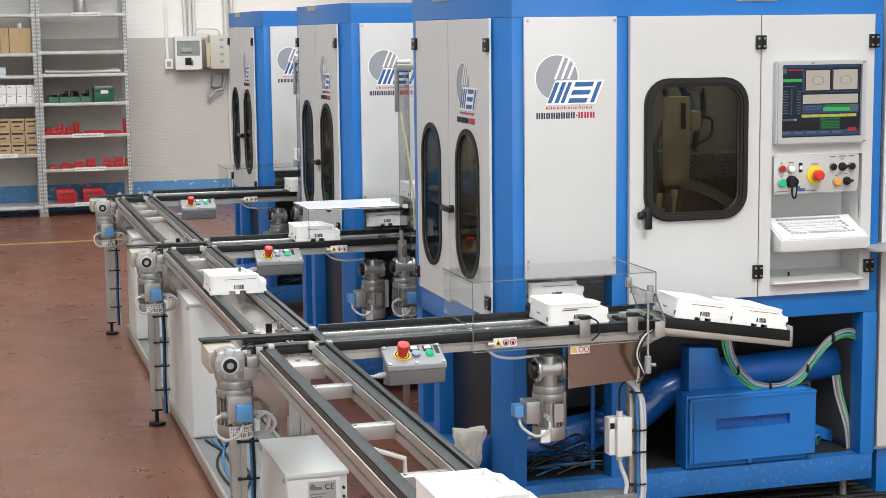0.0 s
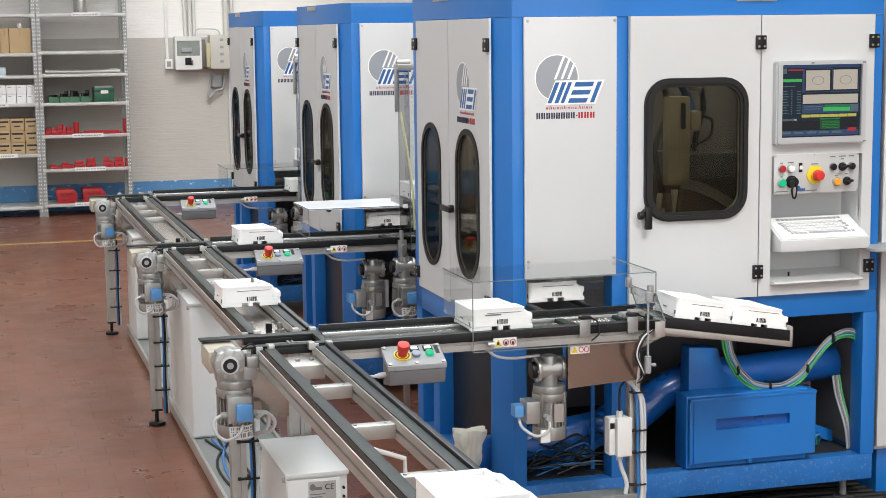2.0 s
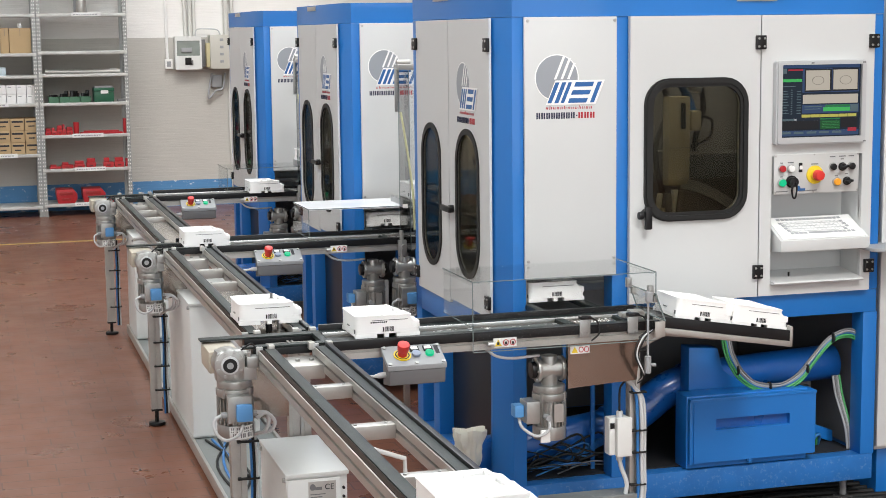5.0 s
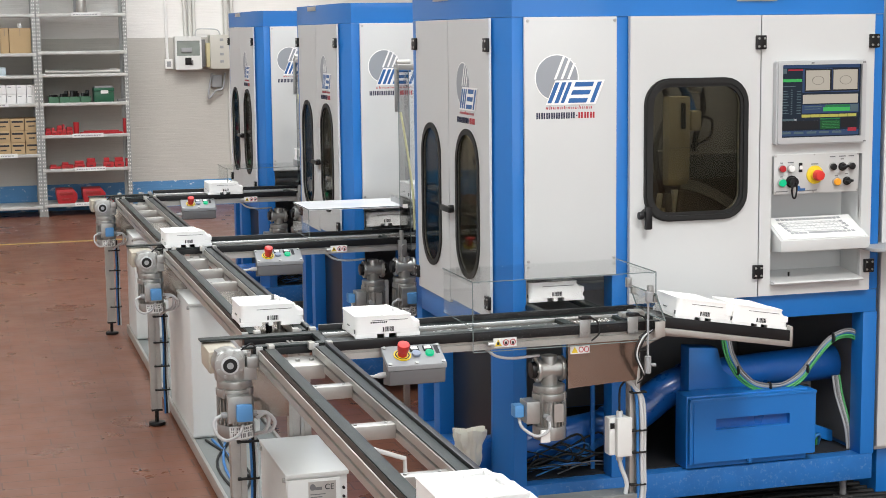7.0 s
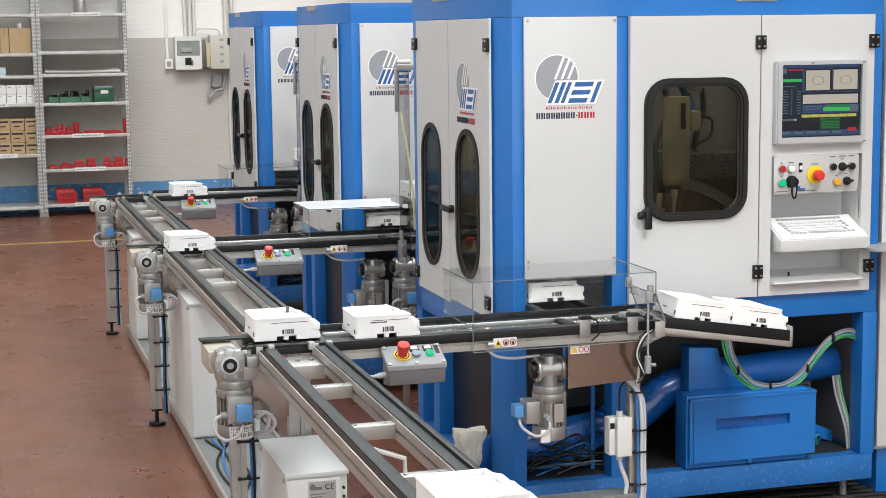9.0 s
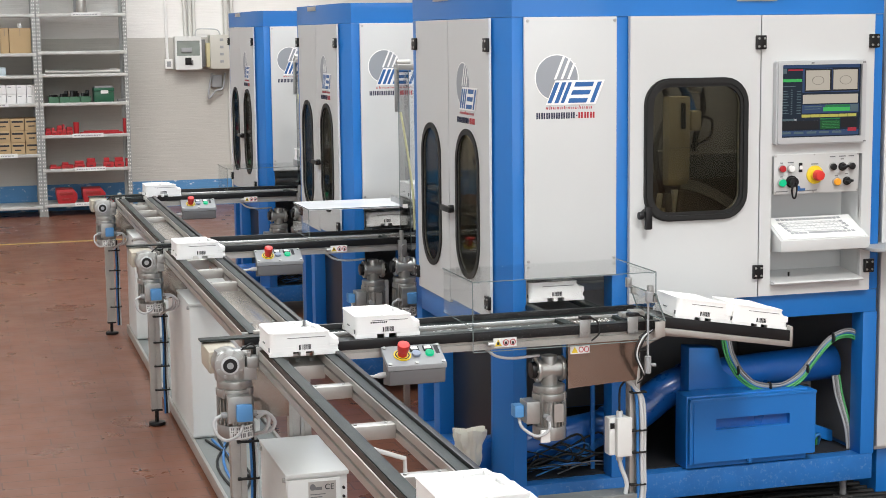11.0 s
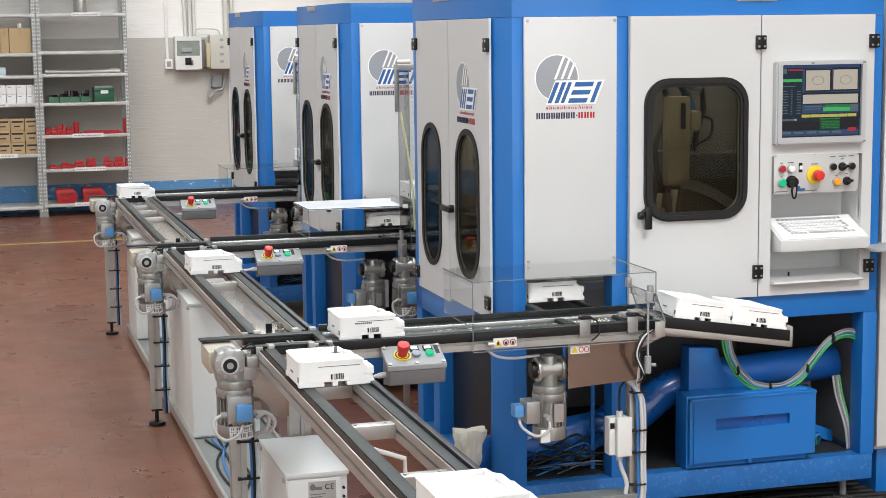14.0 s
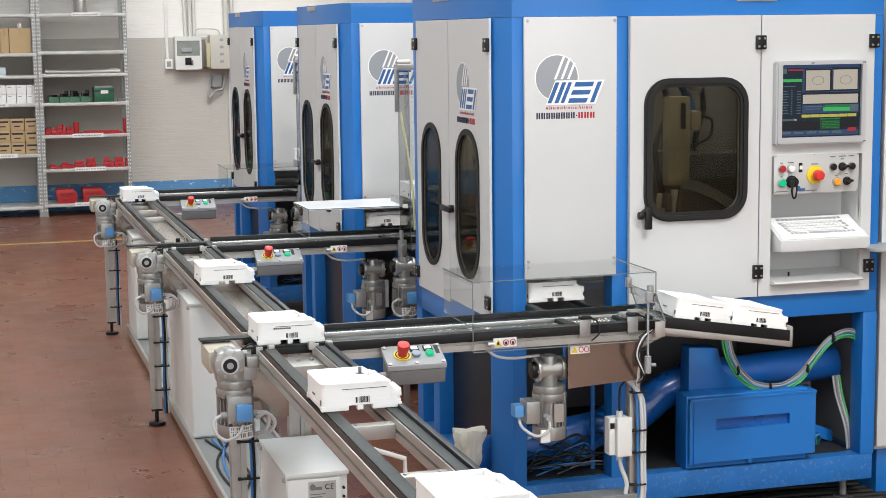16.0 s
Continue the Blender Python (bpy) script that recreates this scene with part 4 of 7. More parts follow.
def main_conveyor():
    mcv = thing("main_conveyor", "long twin-belt aluminium tray conveyor with grooved rails", "conveyor", at=(0.23, 1.2, 0))
    spans = [(-3.2, -0.035), (0.265, D - 0.035), (D + 0.265, 2 * D - 0.035)]
    for a, b_ in spans:
        for c0, c1 in ((0.09, 0.148), (0.277, 0.332)):
            bm = N()
            rail_profile(bm, "y", c0, c1, a, b_)
            rail = part("rail", bm, ALU, mcv, "slotted aluminium rail")
            left = c0 < 0.2
            bx0, bx1 = (0.111, 0.1465) if left else (0.281, 0.312)
            bm = N()
            box(bm, bx0, bx1, a + 0.002, b_ - 0.002, ZB - 0.004, ZB + 0.001, w=0.0015)
            part("belt", bm, BELT, rail, "dark green rubber belt")
            bm = N()
            # left: flat strip with the guide's shade in its colour; right: black guide
            gx = (0.094, 0.1095) if left else (0.314, 0.331)
            box(bm, gx[0], gx[1], a + 0.002, b_ - 0.002, ZB - 0.004, ZB + (-0.0015 if left else 0.01), w=0.001)
            part("side_guide", bm, GROOVE_SHADE if left else BLACK, rail)
            bm = N()
            box(bm, c0 - 0.006, c0 + 0.016, b_, b_ + 0.012, ZB - 0.05, ZB + 0.008, w=0.002)
            box(bm, c0 - 0.006, c0 + 0.016, a - 0.012, a, ZB - 0.05, ZB + 0.006, w=0.002)
            pieces("end_bracket", bm, STEEL, rail)
    ys = [-0.563, -1.07, -1.58, -2.09, -2.6, -3.1]
    for k in (0, 1):
        ys += [k * D + v for v in (1.56, 1.95)]
    for y in ys:
        bm = N()
        box(bm, 0.148, 0.277, y - 0.022, y + 0.022, 0.85, 0.889, w=0.002)
        bar = part("cross_bar", bm, ALU, mcv)
        bm = N()
        for px in (0.17, 0.255):
            cyl(bm, (px, y, 0.889), (px, y, 0.892), 0.005, 8)
        pieces("screw", bm, STEEL, bar)
    for k in (0, 1, 2):
        y = k * D
        if k < 2:
            bm = N()
            box(bm, 0.148, 0.277, y + 0.28, y + 1.42, 0.862, 0.872, w=0.001)
            pl = part("stop_plate", bm, PLATE, mcv, "bare steel stopper plate with bolts")
            bm = N()
            for px, py in ((0.19, 0.32), (0.22, 0.30), (0.25, 0.31), (0.265, 0.33), (0.18, 0.62), (0.265, 0.64), (0.258, 0.3)):
                cyl(bm, (px, y + py, 0.872), (px, y + py, 0.878), 0.006, 8)
            pieces("bolt", bm, STEEL, pl)
            bm = N()
            cyl(bm, (0.215, y + 0.46, 0.872), (0.215, y + 0.46, 0.9), 0.012, 14)
            part("stop_pin", bm, BLACK, pl)
            bm = N()
            cyl(bm, (0.252, y + 0.45, 0.872), (0.252, y + 0.45, 0.902), 0.009, 14)
            cyl(bm, (0.252, y + 0.45, 0.872), (0.252, y + 0.45, 0.879), 0.018, 14)
            part("stop_pin", bm, STEEL, pl)
        bm = N()
        box(bm, 0.148, 0.282, y - 0.17, y - 0.012, 0.858, 0.87, w=0.001)
        box(bm, 0.148, 0.282, y - 0.176, y - 0.169, 0.825, 0.87, w=0.001)
        pl = part("crossing_plate", bm, ALU, mcv, "pale aluminium crossing plate with bolts")
        bm = N()
        for px in (0.17, 0.21, 0.255):
            cyl(bm, (px, y - 0.09, 0.87), (px, y - 0.09, 0.877), 0.008, 8)
        pieces("bolt", bm, STEEL, pl)
        bm = N()
        box(bm, 0.15, 0.31, y + 0.066, y + 0.166, 0.878, 0.886, w=0.001)
        pl = part("lift_plate", bm, ALU, mcv)
        bm = N()
        for px in (0.22, 0.235):
            box(bm, px, px + 0.008, y + 0.07, y + 0.162, 0.886, 0.892, w=0.001)
        pieces("lift_bar", bm, ALU, pl)
        bm = N()
        box(bm, 0.316, 0.344, y + 0.014, y + 0.2, ZB - 0.012, ZB + 0.003, w=0.002)
        part("transfer_belt", bm, BELT, mcv, "dark green transfer belt across the junction")
        for px in (0.135, 0.27, 0.33):
            bm = N()
            box(bm, px - 0.012, px + 0.012, y + 0.236, y + 0.262, ZB - 0.01, ZB + 0.012, w=0.002)
            box(bm, px - 0.01, px + 0.01, y - 0.034, y - 0.004, ZB - 0.012, ZB + 0.012, w=0.002)
            pieces("corner_block", bm, ALU, mcv)
    # legs
    for k in (0, 1, 2):
        y = k * D + 0.184
        bm = N()
        g = 0.026
        prism(bm, [(0.047 - g, y - g), (0.047 - 0.006, y - g), (0.047 - 0.006, y - g + 0.008), (0.047 + 0.006, y - g + 0.008), (0.047 + 0.006, y - g), (0.047 + g, y - g),
                   (0.047 + g, y - 0.006), (0.047 + g - 0.008, y - 0.006), (0.047 + g - 0.008, y + 0.006), (0.047 + g, y + 0.006), (0.047 + g, y + g), (0.047 - g, y + g),
                   (0.047 - g, y + 0.006), (0.047 - g + 0.008, y + 0.006), (0.047 - g + 0.008, y - 0.006), (0.047 - g, y - 0.006)], "z", 0.085, 0.84)
        leg = part("leg", bm, ALU, mcv)
        bm = N()
        cyl(bm, (0.047, y, 0.0), (0.047, y, 0.018), 0.042, 20, w=0.005)
        cyl(bm, (0.047, y, 0.018), (0.047, y, 0.088), 0.01, 10)
        box(bm, 0.02, 0.074, y - 0.027, y + 0.027, 0.075, 0.086, w=0.002)
        part("levelling_foot", bm, BLACK, leg)
        bm = N()
        box(bm, 0.07, 0.2, y - 0.15, y - 0.146, 0.66, 0.835, w=0.001)
        part("splash_plate", bm, PLATE, mcv, "bare steel plate behind the drive motor")
        for j, x in enumerate((0.286, 0.327)):
            bm = N()
            box(bm, x - 0.02, x + 0.02, y + 0.2, y + 0.24, 0.06, 0.848, w=0.002)
            box(bm, x - 0.006, x + 0.006, y + 0.196, y + 0.2, 0.06, 0.848, w=0)
            part("leg", bm, ALU, mcv)
        for j in range(3):
            bm = N()
            cx = 0.085 + 0.009 * j
            tube(bm, [(cx, y - 0.02, 0.62), (cx + 0.004, y - 0.03, 0.45), (cx, y - 0.03, 0.25), (cx + 0.003, y - 0.02, 0.06)], 0.0045)
            part("cable", bm, (CABLE_BLUE, RUBBER, CABLE_GREY)[j], mcv)
        bm = N()
        for z in (0.55, 0.42, 0.3, 0.18):
            box(bm, 0.04, 0.115, y - 0.042, y + 0.01, z, z + 0.006, w=0.001)
        pieces("cable_tie", bm, RUBBER, mcv)
    for y in (-2.9,):
        for x in (0.12, 0.304):
            bm = N()
            box(bm, x - 0.022, x + 0.022, y - 0.022, y + 0.022, 0.02, 0.845, w=0.002)
            box(bm, x - 0.04, x + 0.04, y - 0.04, y + 0.04, 0.0, 0.02, w=0.002)
            part("leg", bm, ALU, mcv)
    for j in range(5):
        bm = N()
        u = 0.03 * j
        tube(bm, [(0.17 + u, -0.5, 0.066), (0.2 + u, 0.4 + u, 0.066), (0.18 + 0.5 * u, 1.0 - u, 0.066), (0.3 - u, 1.5 + u, 0.068), (0.2 + u, 2.12, 0.066)], 0.006)
        part("cable", bm, RUBBER if j % 2 == 0 else CABLE_BLUE, mcv)
    bm = N()
    box(bm, 0.15, 0.52, -1.6, 2 * D + 0.1, 0.03, 0.06, w=0.003)
    part("base_tray", bm, FLOOR_TRAY, mcv, "grey sheet-metal floor tray")
    bm = N()
    box(bm, 0.135, 0.15, -1.6, 2 * D + 0.1, 0.02, 0.075, w=0.003)
    box(bm, 0.52, 0.535, -1.6, 2 * D + 0.1, 0.0, 0.075, w=0.003)
    pieces("base_rim", bm, ALU, mcv)
    return mcv


main_conveyor()


def cross_conveyor(k, x_end):
    y = k * D
    cc = thing("cross_conveyor", "short twin-belt aluminium conveyor between main line and machine", "conveyor", "cross conveyors", (0.7, y + 0.12, 0))
    for c0, c1 in ((-0.003, 0.06), (0.172, 0.236)):
        near = c0 < 0.1
        bm = N()
        rail_profile(bm, "x", y + c0, y + c1, 0.345, x_end)
        rail = part("rail", bm, ALU, cc, "slotted aluminium rail")
        bm = N()
        box(bm, 0.047 if near else -0.07, x_end - 0.01, y + c0 + 0.012, y + c1 - 0.014 + (0.0 if near else 0.012), ZB - 0.004, ZB + 0.002, w=0.0015)
        part("belt", bm, BELT, rail, "dark green rubber belt")
        bm = N()
        if near:
            box(bm, 0.348, x_end, y - 0.006, y + 0.01, ZB - 0.028, ZB + 0.004, w=0.002)
        else:
            box(bm, 0.348, x_end, y + c1 - 0.012, y + c1 + 0.004, ZB - 0.02, ZB + 0.022, w=0.003)
        part("side_guide", bm, BLACK, rail, "black plastic side guide")
        bm = N()
        box(bm, 0.08, 0.345, y + c0 + 0.01, y + c1 - 0.01, ZB - 0.03, ZB - 0.005, w=0.002)
        part("belt_support", bm, BLACK, rail)
    bm = N()
    box(bm, 0.348, x_end, y + 0.06, y + 0.166, 0.888, 0.892, w=0.001)
    part("inner_plate", bm, INNER_PLATE, cc)
    bm = N()
    box(bm, -0.062, 0.04, y + 0.04, y + 0.225, 0.82, 0.893, w=0.006)
    part("drive_head", bm, BEIGE, cc, "pale sheet-metal belt drive head")
    bm = N()
    box(bm, -0.06, 0.04, y + 0.226, y + 0.232, 0.83, 0.9, w=0.003)
    part("head_side", bm, ALU, cc)
    # thin pale strip added as the highlight along the far rail
    bm = N()
    box(bm, 0.348, x_end, y + 0.1665, y + 0.1715, 0.899, 0.909, w=0.0012)
    part("rail_highlight", bm, surface("pale_highlight", (0.8, 0.8, 0.79), 0.25, metal=0.7, vary=0.08), cc, "thin pale strip added as the highlight along the rail")
    rnd = random.Random(5 + k)
    bm = N()
    for i in range(60):
        px, py = rnd.uniform(0.6, x_end), y + rnd.uniform(0.068, 0.16)
        s = rnd.uniform(0.0015, 0.005)
        box(bm, px, px + s * rnd.uniform(1, 4), py, py + s, 0.892, 0.8935, w=0)
    tagged(part("chip_dust", bm, PAPER, cc, "scattered white chips"), kind="stuff")
    bm = N()
    box(bm, 0.05, 0.088, y - 0.05, y + 0.0, 0.85, 0.885, w=0.003)
    box(bm, 0.03, 0.085, y - 0.03, y - 0.002, 0.805, 0.85, w=0.002)
    for py in (-0.04, -0.015):
        cyl(bm, (0.06, y + py, 0.885), (0.06, y + py, 0.9), 0.006, 8)
    part("tension_bracket", bm, STEEL, cc)
    bm = N()
    tube(bm, [(0.03, y - 0.02, 0.9), (0.05, y - 0.03, 0.918), (0.075, y + 0.0, 0.92), (0.09, y - 0.01, 0.9)], 0.003)
    part("cable", bm, RUBBER, cc)
    # narrow belts that carry a tray on into the machine
    for px in (1.215, 1.435):
        bm = N()
        box(bm, px - 0.016, px + 0.016, y + 0.062, y + 0.9, 0.885, 0.906, w=0.003)
        part("feed_belt", bm, BELT, cc, "dark green feed belt into the machine")
    bm = N()
    box(bm, 1.25, 1.40, y + 0.062, y + 0.16, 0.8925, 0.898, w=0.001)
    part("feed_plate", bm, PLATE, cc)
    bm = N()
    for i in range(40):
        px, py = rnd.uniform(1.255, 1.39), y + rnd.uniform(0.066, 0.155)
        s_ = rnd.uniform(0.002, 0.005)
        box(bm, px, px + s_ * 1.5, py, py + s_, 0.898, 0.8995, w=0)
    tagged(part("chip_dust", bm, PAPER, cc, "scattered white chips"), kind="stuff")
    # warning sticker
    sx = 0.951
    bm = N()
    box(bm, sx - 0.042, sx + 0.042, y - 0.0085, y - 0.0045, 0.852, 0.884, w=0.0)
    st = part("warning_sticker", bm, PAPER, cc, "white sticker with yellow triangle and two red rings")
    bm = N()
    prism(bm, [(sx - 0.038, 0.856), (sx - 0.012, 0.856), (sx - 0.025, 0.88)], "y", y - 0.0095, y - 0.0087)
    part("triangle", bm, YELLOW, st)
    bm = N()
    for cx in (sx + 0.003, sx + 0.028):
        o = [(cx + 0.0105 * math.cos(i * math.pi / 8), 0.868 + 0.0115 * math.sin(i * math.pi / 8)) for i in range(16)]
        n_ = [(cx + 0.0075 * math.cos(i * math.pi / 8), 0.868 + 0.0085 * math.sin(i * math.pi / 8)) for i in range(16)]
        ringed(bm, o, n_, "y", y - 0.0095, y - 0.0087)
    pieces("ring", bm, RED_INK, st)
    bm = N()
    for cx in (sx - 0.025, sx + 0.003, sx + 0.028):
        box(bm, cx - 0.004, cx + 0.004, y - 0.0098, y - 0.0088, 0.861, 0.871, w=0)
    part("pictogram", bm, INK, st)
    # underslung wiring
    bm = N()
    tube(bm, [(0.89, y + 0.03, 0.845), (0.93, y + 0.02, 0.815), (1.0, y + 0.04, 0.8), (1.1, y + 0.06, 0.8)], 0.005)
    part("cable", bm, CABLE_GREY, cc)
    bm = N()
    cyl(bm, (0.885, y - 0.02, 0.866), (0.905, y - 0.02, 0.866), 0.009, 10)
    cyl(bm, (0.9, y - 0.03, 0.862), (0.9, y - 0.005, 0.862), 0.007, 10)
    part("sensor", bm, STEEL, cc)
    return cc


for k, xe in enumerate((1.53, 1.4, 1.4)):
    cross_conveyor(k, xe)


def hub_of(gb, x, y, z):
    bm = N()
    cyl(bm, (x, y - 0.053, z), (x, y - 0.044, z), 0.03, 24, w=0.002)
    part("hub", bm, WIRE_GREY, gb)
    bm = N()
    cyl(bm, (x, y - 0.055, z), (x, y - 0.0525, z), 0.0235, 20)
    part("bore", bm, BLACK, gb)
    bm = N()
    cyl(bm, (x, y - 0.0565, z), (x, y - 0.0545, z), 0.011, 16)
    part("shaft_end", bm, GREY, gb)


def gear_motor(x, y, z, facing=1, group="drive motors"):
    """Worm gearbox with its shaft towards the viewer and a motor hanging under it."""
    g = thing("gear_motor", "cast grey worm gear motor with blue terminal cover", "motor", group, (x, y, z))
    if facing >= 2:
        bm = N()
        cyl(bm, (x + 0.02, y, z - 0.06), (x + 0.02, y, z + 0.05), 0.03, 24, w=0.004)
        cyl(bm, (x - 0.02, y, z), (x + 0.06, y, z), 0.034, 24)
        cyl(bm, (x - 0.032, y, z), (x - 0.018, y, z), 0.045, 26, w=0.003)
        cyl(bm, (x + 0.058, y, z), (x + 0.072, y, z), 0.045, 26, w=0.003)
        part("gearbox", bm, ALU_DARK, g)
        bm = N()
        cyl(bm, (x + 0.072, y, z), (x + 0.088, y, z), 0.03, 20, w=0.002)
        cyl(bm, (x - 0.05, y, z), (x - 0.032, y, z), 0.03, 20, w=0.002)
        pieces("shaft_seal", bm, BLACK, g)
        bm = N()
        for sx in (x - 0.036, x + 0.066):
            for a in range(0, 360, 60):
                c, s = math.cos(radians(a)) * 0.037, math.sin(radians(a)) * 0.037
                cyl(bm, (sx, y + c, z + s), (sx + 0.01, y + c, z + s), 0.005, 8)
        pieces("bolt", bm, STEEL, g)
    bm = N()
    if facing == 1:
        cyl(bm, (x, y - 0.045, z), (x, y + 0.04, z), 0.05, 28, w=0.005)
    if facing == 1:
        box(bm, x - 0.042, x + 0.052, y - 0.032, y + 0.03, z - 0.06, z + 0.045, w=0.01)
    if facing == 1:
        gb = part("gearbox", bm, ALU_DARK, g)
        bm = N()
        for a in range(0, 360, 45):
            c, s = math.cos(radians(a + 22)) * 0.04, math.sin(radians(a + 22)) * 0.04
            cyl(bm, (x + c, y - 0.05, z + s), (x + c, y - 0.04, z + s), 0.0055, 8)
        pieces("bolt", bm, STEEL, gb)
        bm = N()
        cyl(bm, (x + 0.045, y - 0.01, z + 0.03), (x + 0.062, y - 0.01, z + 0.03), 0.01, 10)
        cyl(bm, (x - 0.02, y, z - 0.062), (x - 0.02, y, z - 0.05), 0.012, 10)
        pieces("plug", bm, ALU_DARK, gb)
        hub_of(gb, x, y, z)
    mx = x + 0.02
    bm = N()
    cyl(bm, (mx, y, z - 0.082), (mx, y, z - 0.055), 0.058, 28, w=0.004)
    cyl(bm, (mx, y, z - 0.105), (mx, y, z - 0.082), 0.062, 28, w=0.004)
    for a in range(0, 360, 90):
        c, s = math.cos(radians(a + 45)) * 0.058, math.sin(radians(a + 45)) * 0.058
        cyl(bm, (mx + c, y + s, z - 0.11), (mx + c, y + s, z - 0.078), 0.007, 8)
    part("flange", bm, ALU_DARK, g)
    bm = N()
    cyl(bm, (mx, y, z - 0.2), (mx, y, z - 0.105), 0.05, 24)
    body = part("motor_body", bm, ALU_DARK, g)
    bm = N()
    for a in range(0, 360, 15):
        box(bm, 0.048, 0.061, -0.002, 0.002, -0.2, -0.112, w=0, m=Matrix.Translation((mx, y, z)) @ Matrix.Rotation(radians(a), 4, "Z"))
    pieces("cooling_fin", bm, ALU_DARK, body)
    bm = N()
    cyl(bm, (mx, y, z - 0.25), (mx, y, z - 0.2), 0.06, 28, w=0.008)
    fan = part("fan_cover", bm, ALU_DARK, g)
    if facing != 2:
        bm = N()
        box(bm, mx - 0.038, mx + 0.042, y - 0.09, y - 0.045, z - 0.184, z - 0.096, w=0.005)
        for px in (-0.033, 0.037):
            for pz in (-0.178, -0.102):
                cyl(bm, (mx + px, y - 0.093, z + pz), (mx + px, y - 0.088, z + pz), 0.005, 8)
        tb = part("terminal_box", bm, ALU_DARK, g)
        part("terminal_cover", boxed(mx - 0.012, mx + 0.04, y - 0.115, y - 0.091, z - 0.176, z - 0.12, w=0.006), MOTOR_BLUE, tb, "blue plastic cover")
        bm = N()
        turn = [radians(a) for a in range(-118, -28, 9)]
        prism(bm, [(mx + 0.0618 * math.cos(a), y + 0.0618 * math.sin(a)) for a in turn] + [(mx + 0.0598 * math.cos(a), y + 0.0598 * math.sin(a)) for a in reversed(turn)], "z", z - 0.246, z - 0.202)
        lb = part("rating_label", bm, PAPER, fan, "white rating label with bar print")
        bm = N()
        for i in range(13):
            a = radians(-112 + 6 * i)
            for h0, h1 in ((-0.24, -0.226), (-0.222, -0.218), (-0.214, -0.207)):
                if (i * 7 + int(-h0 * 1000)) % 4 == 0:
                    continue
                c, d = math.cos(a), math.sin(a)
                box(bm, -0.0016 - 0.0008 * (i % 2), 0.0016, -0.0004, 0.0004, h0, h1, w=0, m=Matrix.Translation((mx + 0.0622 * c, y + 0.0622 * d, z)) @ Matrix.Rotation(a + radians(90), 4, "Z"))
        tagged(part("label_bar", bm, GREY_DARK, lb), kind="stuff")
        bm = N()
        cyl(bm, (mx - 0.037, y - 0.065, z - 0.16), (mx - 0.056, y - 0.065, z - 0.16), 0.011, 10)
        cyl(bm, (mx + 0.041, y - 0.065, z - 0.16), (mx + 0.06, y - 0.065, z - 0.16), 0.011, 10)
        pieces("cable_gland", bm, GREY, tb)
        bm = N()
        tube(bm, [(mx - 0.055, y - 0.065, z - 0.16), (mx - 0.078, y - 0.065, z - 0.175), (mx - 0.075, y - 0.07, z - 0.215), (mx - 0.045, y - 0.08, z - 0.24), (mx - 0.005, y - 0.085, z - 0.225), (mx + 0.012, y - 0.09, z - 0.19)], 0.0055)
        part("cable", bm, CABLE_GREY, g)
        for dz in (0, 0.02):
            bm = N()
            tube(bm, [(mx + 0.06, y - 0.06, z - 0.158 - dz), (mx + 0.095, y - 0.05, z - 0.165), (mx + 0.125 - dz, y - 0.03, z - 0.2), (mx + 0.115 - dz, y - 0.01, z - 0.235), (mx + 0.07, y + 0.02, z - 0.25), (mx + 0.05, y + 0.08, z - 0.28)], 0.0065)
            part("cable", bm, CABLE_GREY, g)
    else:
        bm = N()
        box(bm, mx - 0.1, mx - 0.048, y - 0.045, y + 0.035, z - 0.185, z - 0.105, w=0.005)
        tb = part("terminal_box", bm, ALU_DARK, g)
        part("terminal_cover", boxed(mx - 0.135, mx - 0.1, y - 0.02, y + 0.03, z - 0.165, z - 0.12, w=0.006), MOTOR_BLUE, tb, "blue plastic cover")
        bm = N()
        prism(bm, [(mx - 0.005, z - 0.18), (mx + 0.03, z - 0.18), (mx + 0.03, z - 0.115), (mx - 0.005, z - 0.115)], "y", y - 0.066, y - 0.06)
        part("rating_plate", bm, ALU, g)
        bm = N()
        tube(bm, [(mx - 0.115, y + 0.0, z - 0.165), (mx - 0.108, y - 0.02, z - 0.2), (mx - 0.07, y - 0.06, z - 0.225), (mx - 0.03, y - 0.075, z - 0.205), (mx - 0.025, y - 0.07, z - 0.165)], 0.0055)
        part("cable", bm, CABLE_GREY, g)
        bm = N()
        cyl(bm, (mx - 0.03, y - 0.08, z - 0.16), (mx - 0.03, y - 0.045, z - 0.16), 0.011, 10)
        pieces("cable_gland", bm, GREY, tb)
        bm = N()
        box(bm, mx - 0.055, mx - 0.02, y - 0.068, y - 0.055, z - 0.25, z - 0.205, w=0.003)
        part("rating_label", bm, PAPER, fan)
    return g


for k in range(3):
    gear_motor(-0.006 if k == 0 else 0.0, k * D, 0.862 if k == 0 else 0.853)
for k in range(3):
    gear_motor(1.128, k * D + 0.09, 0.742, 2, "lift motors")
for k in (1, 2):
    gear_motor(1.262, k * D - 0.02, 0.765, 3, "lift motors")


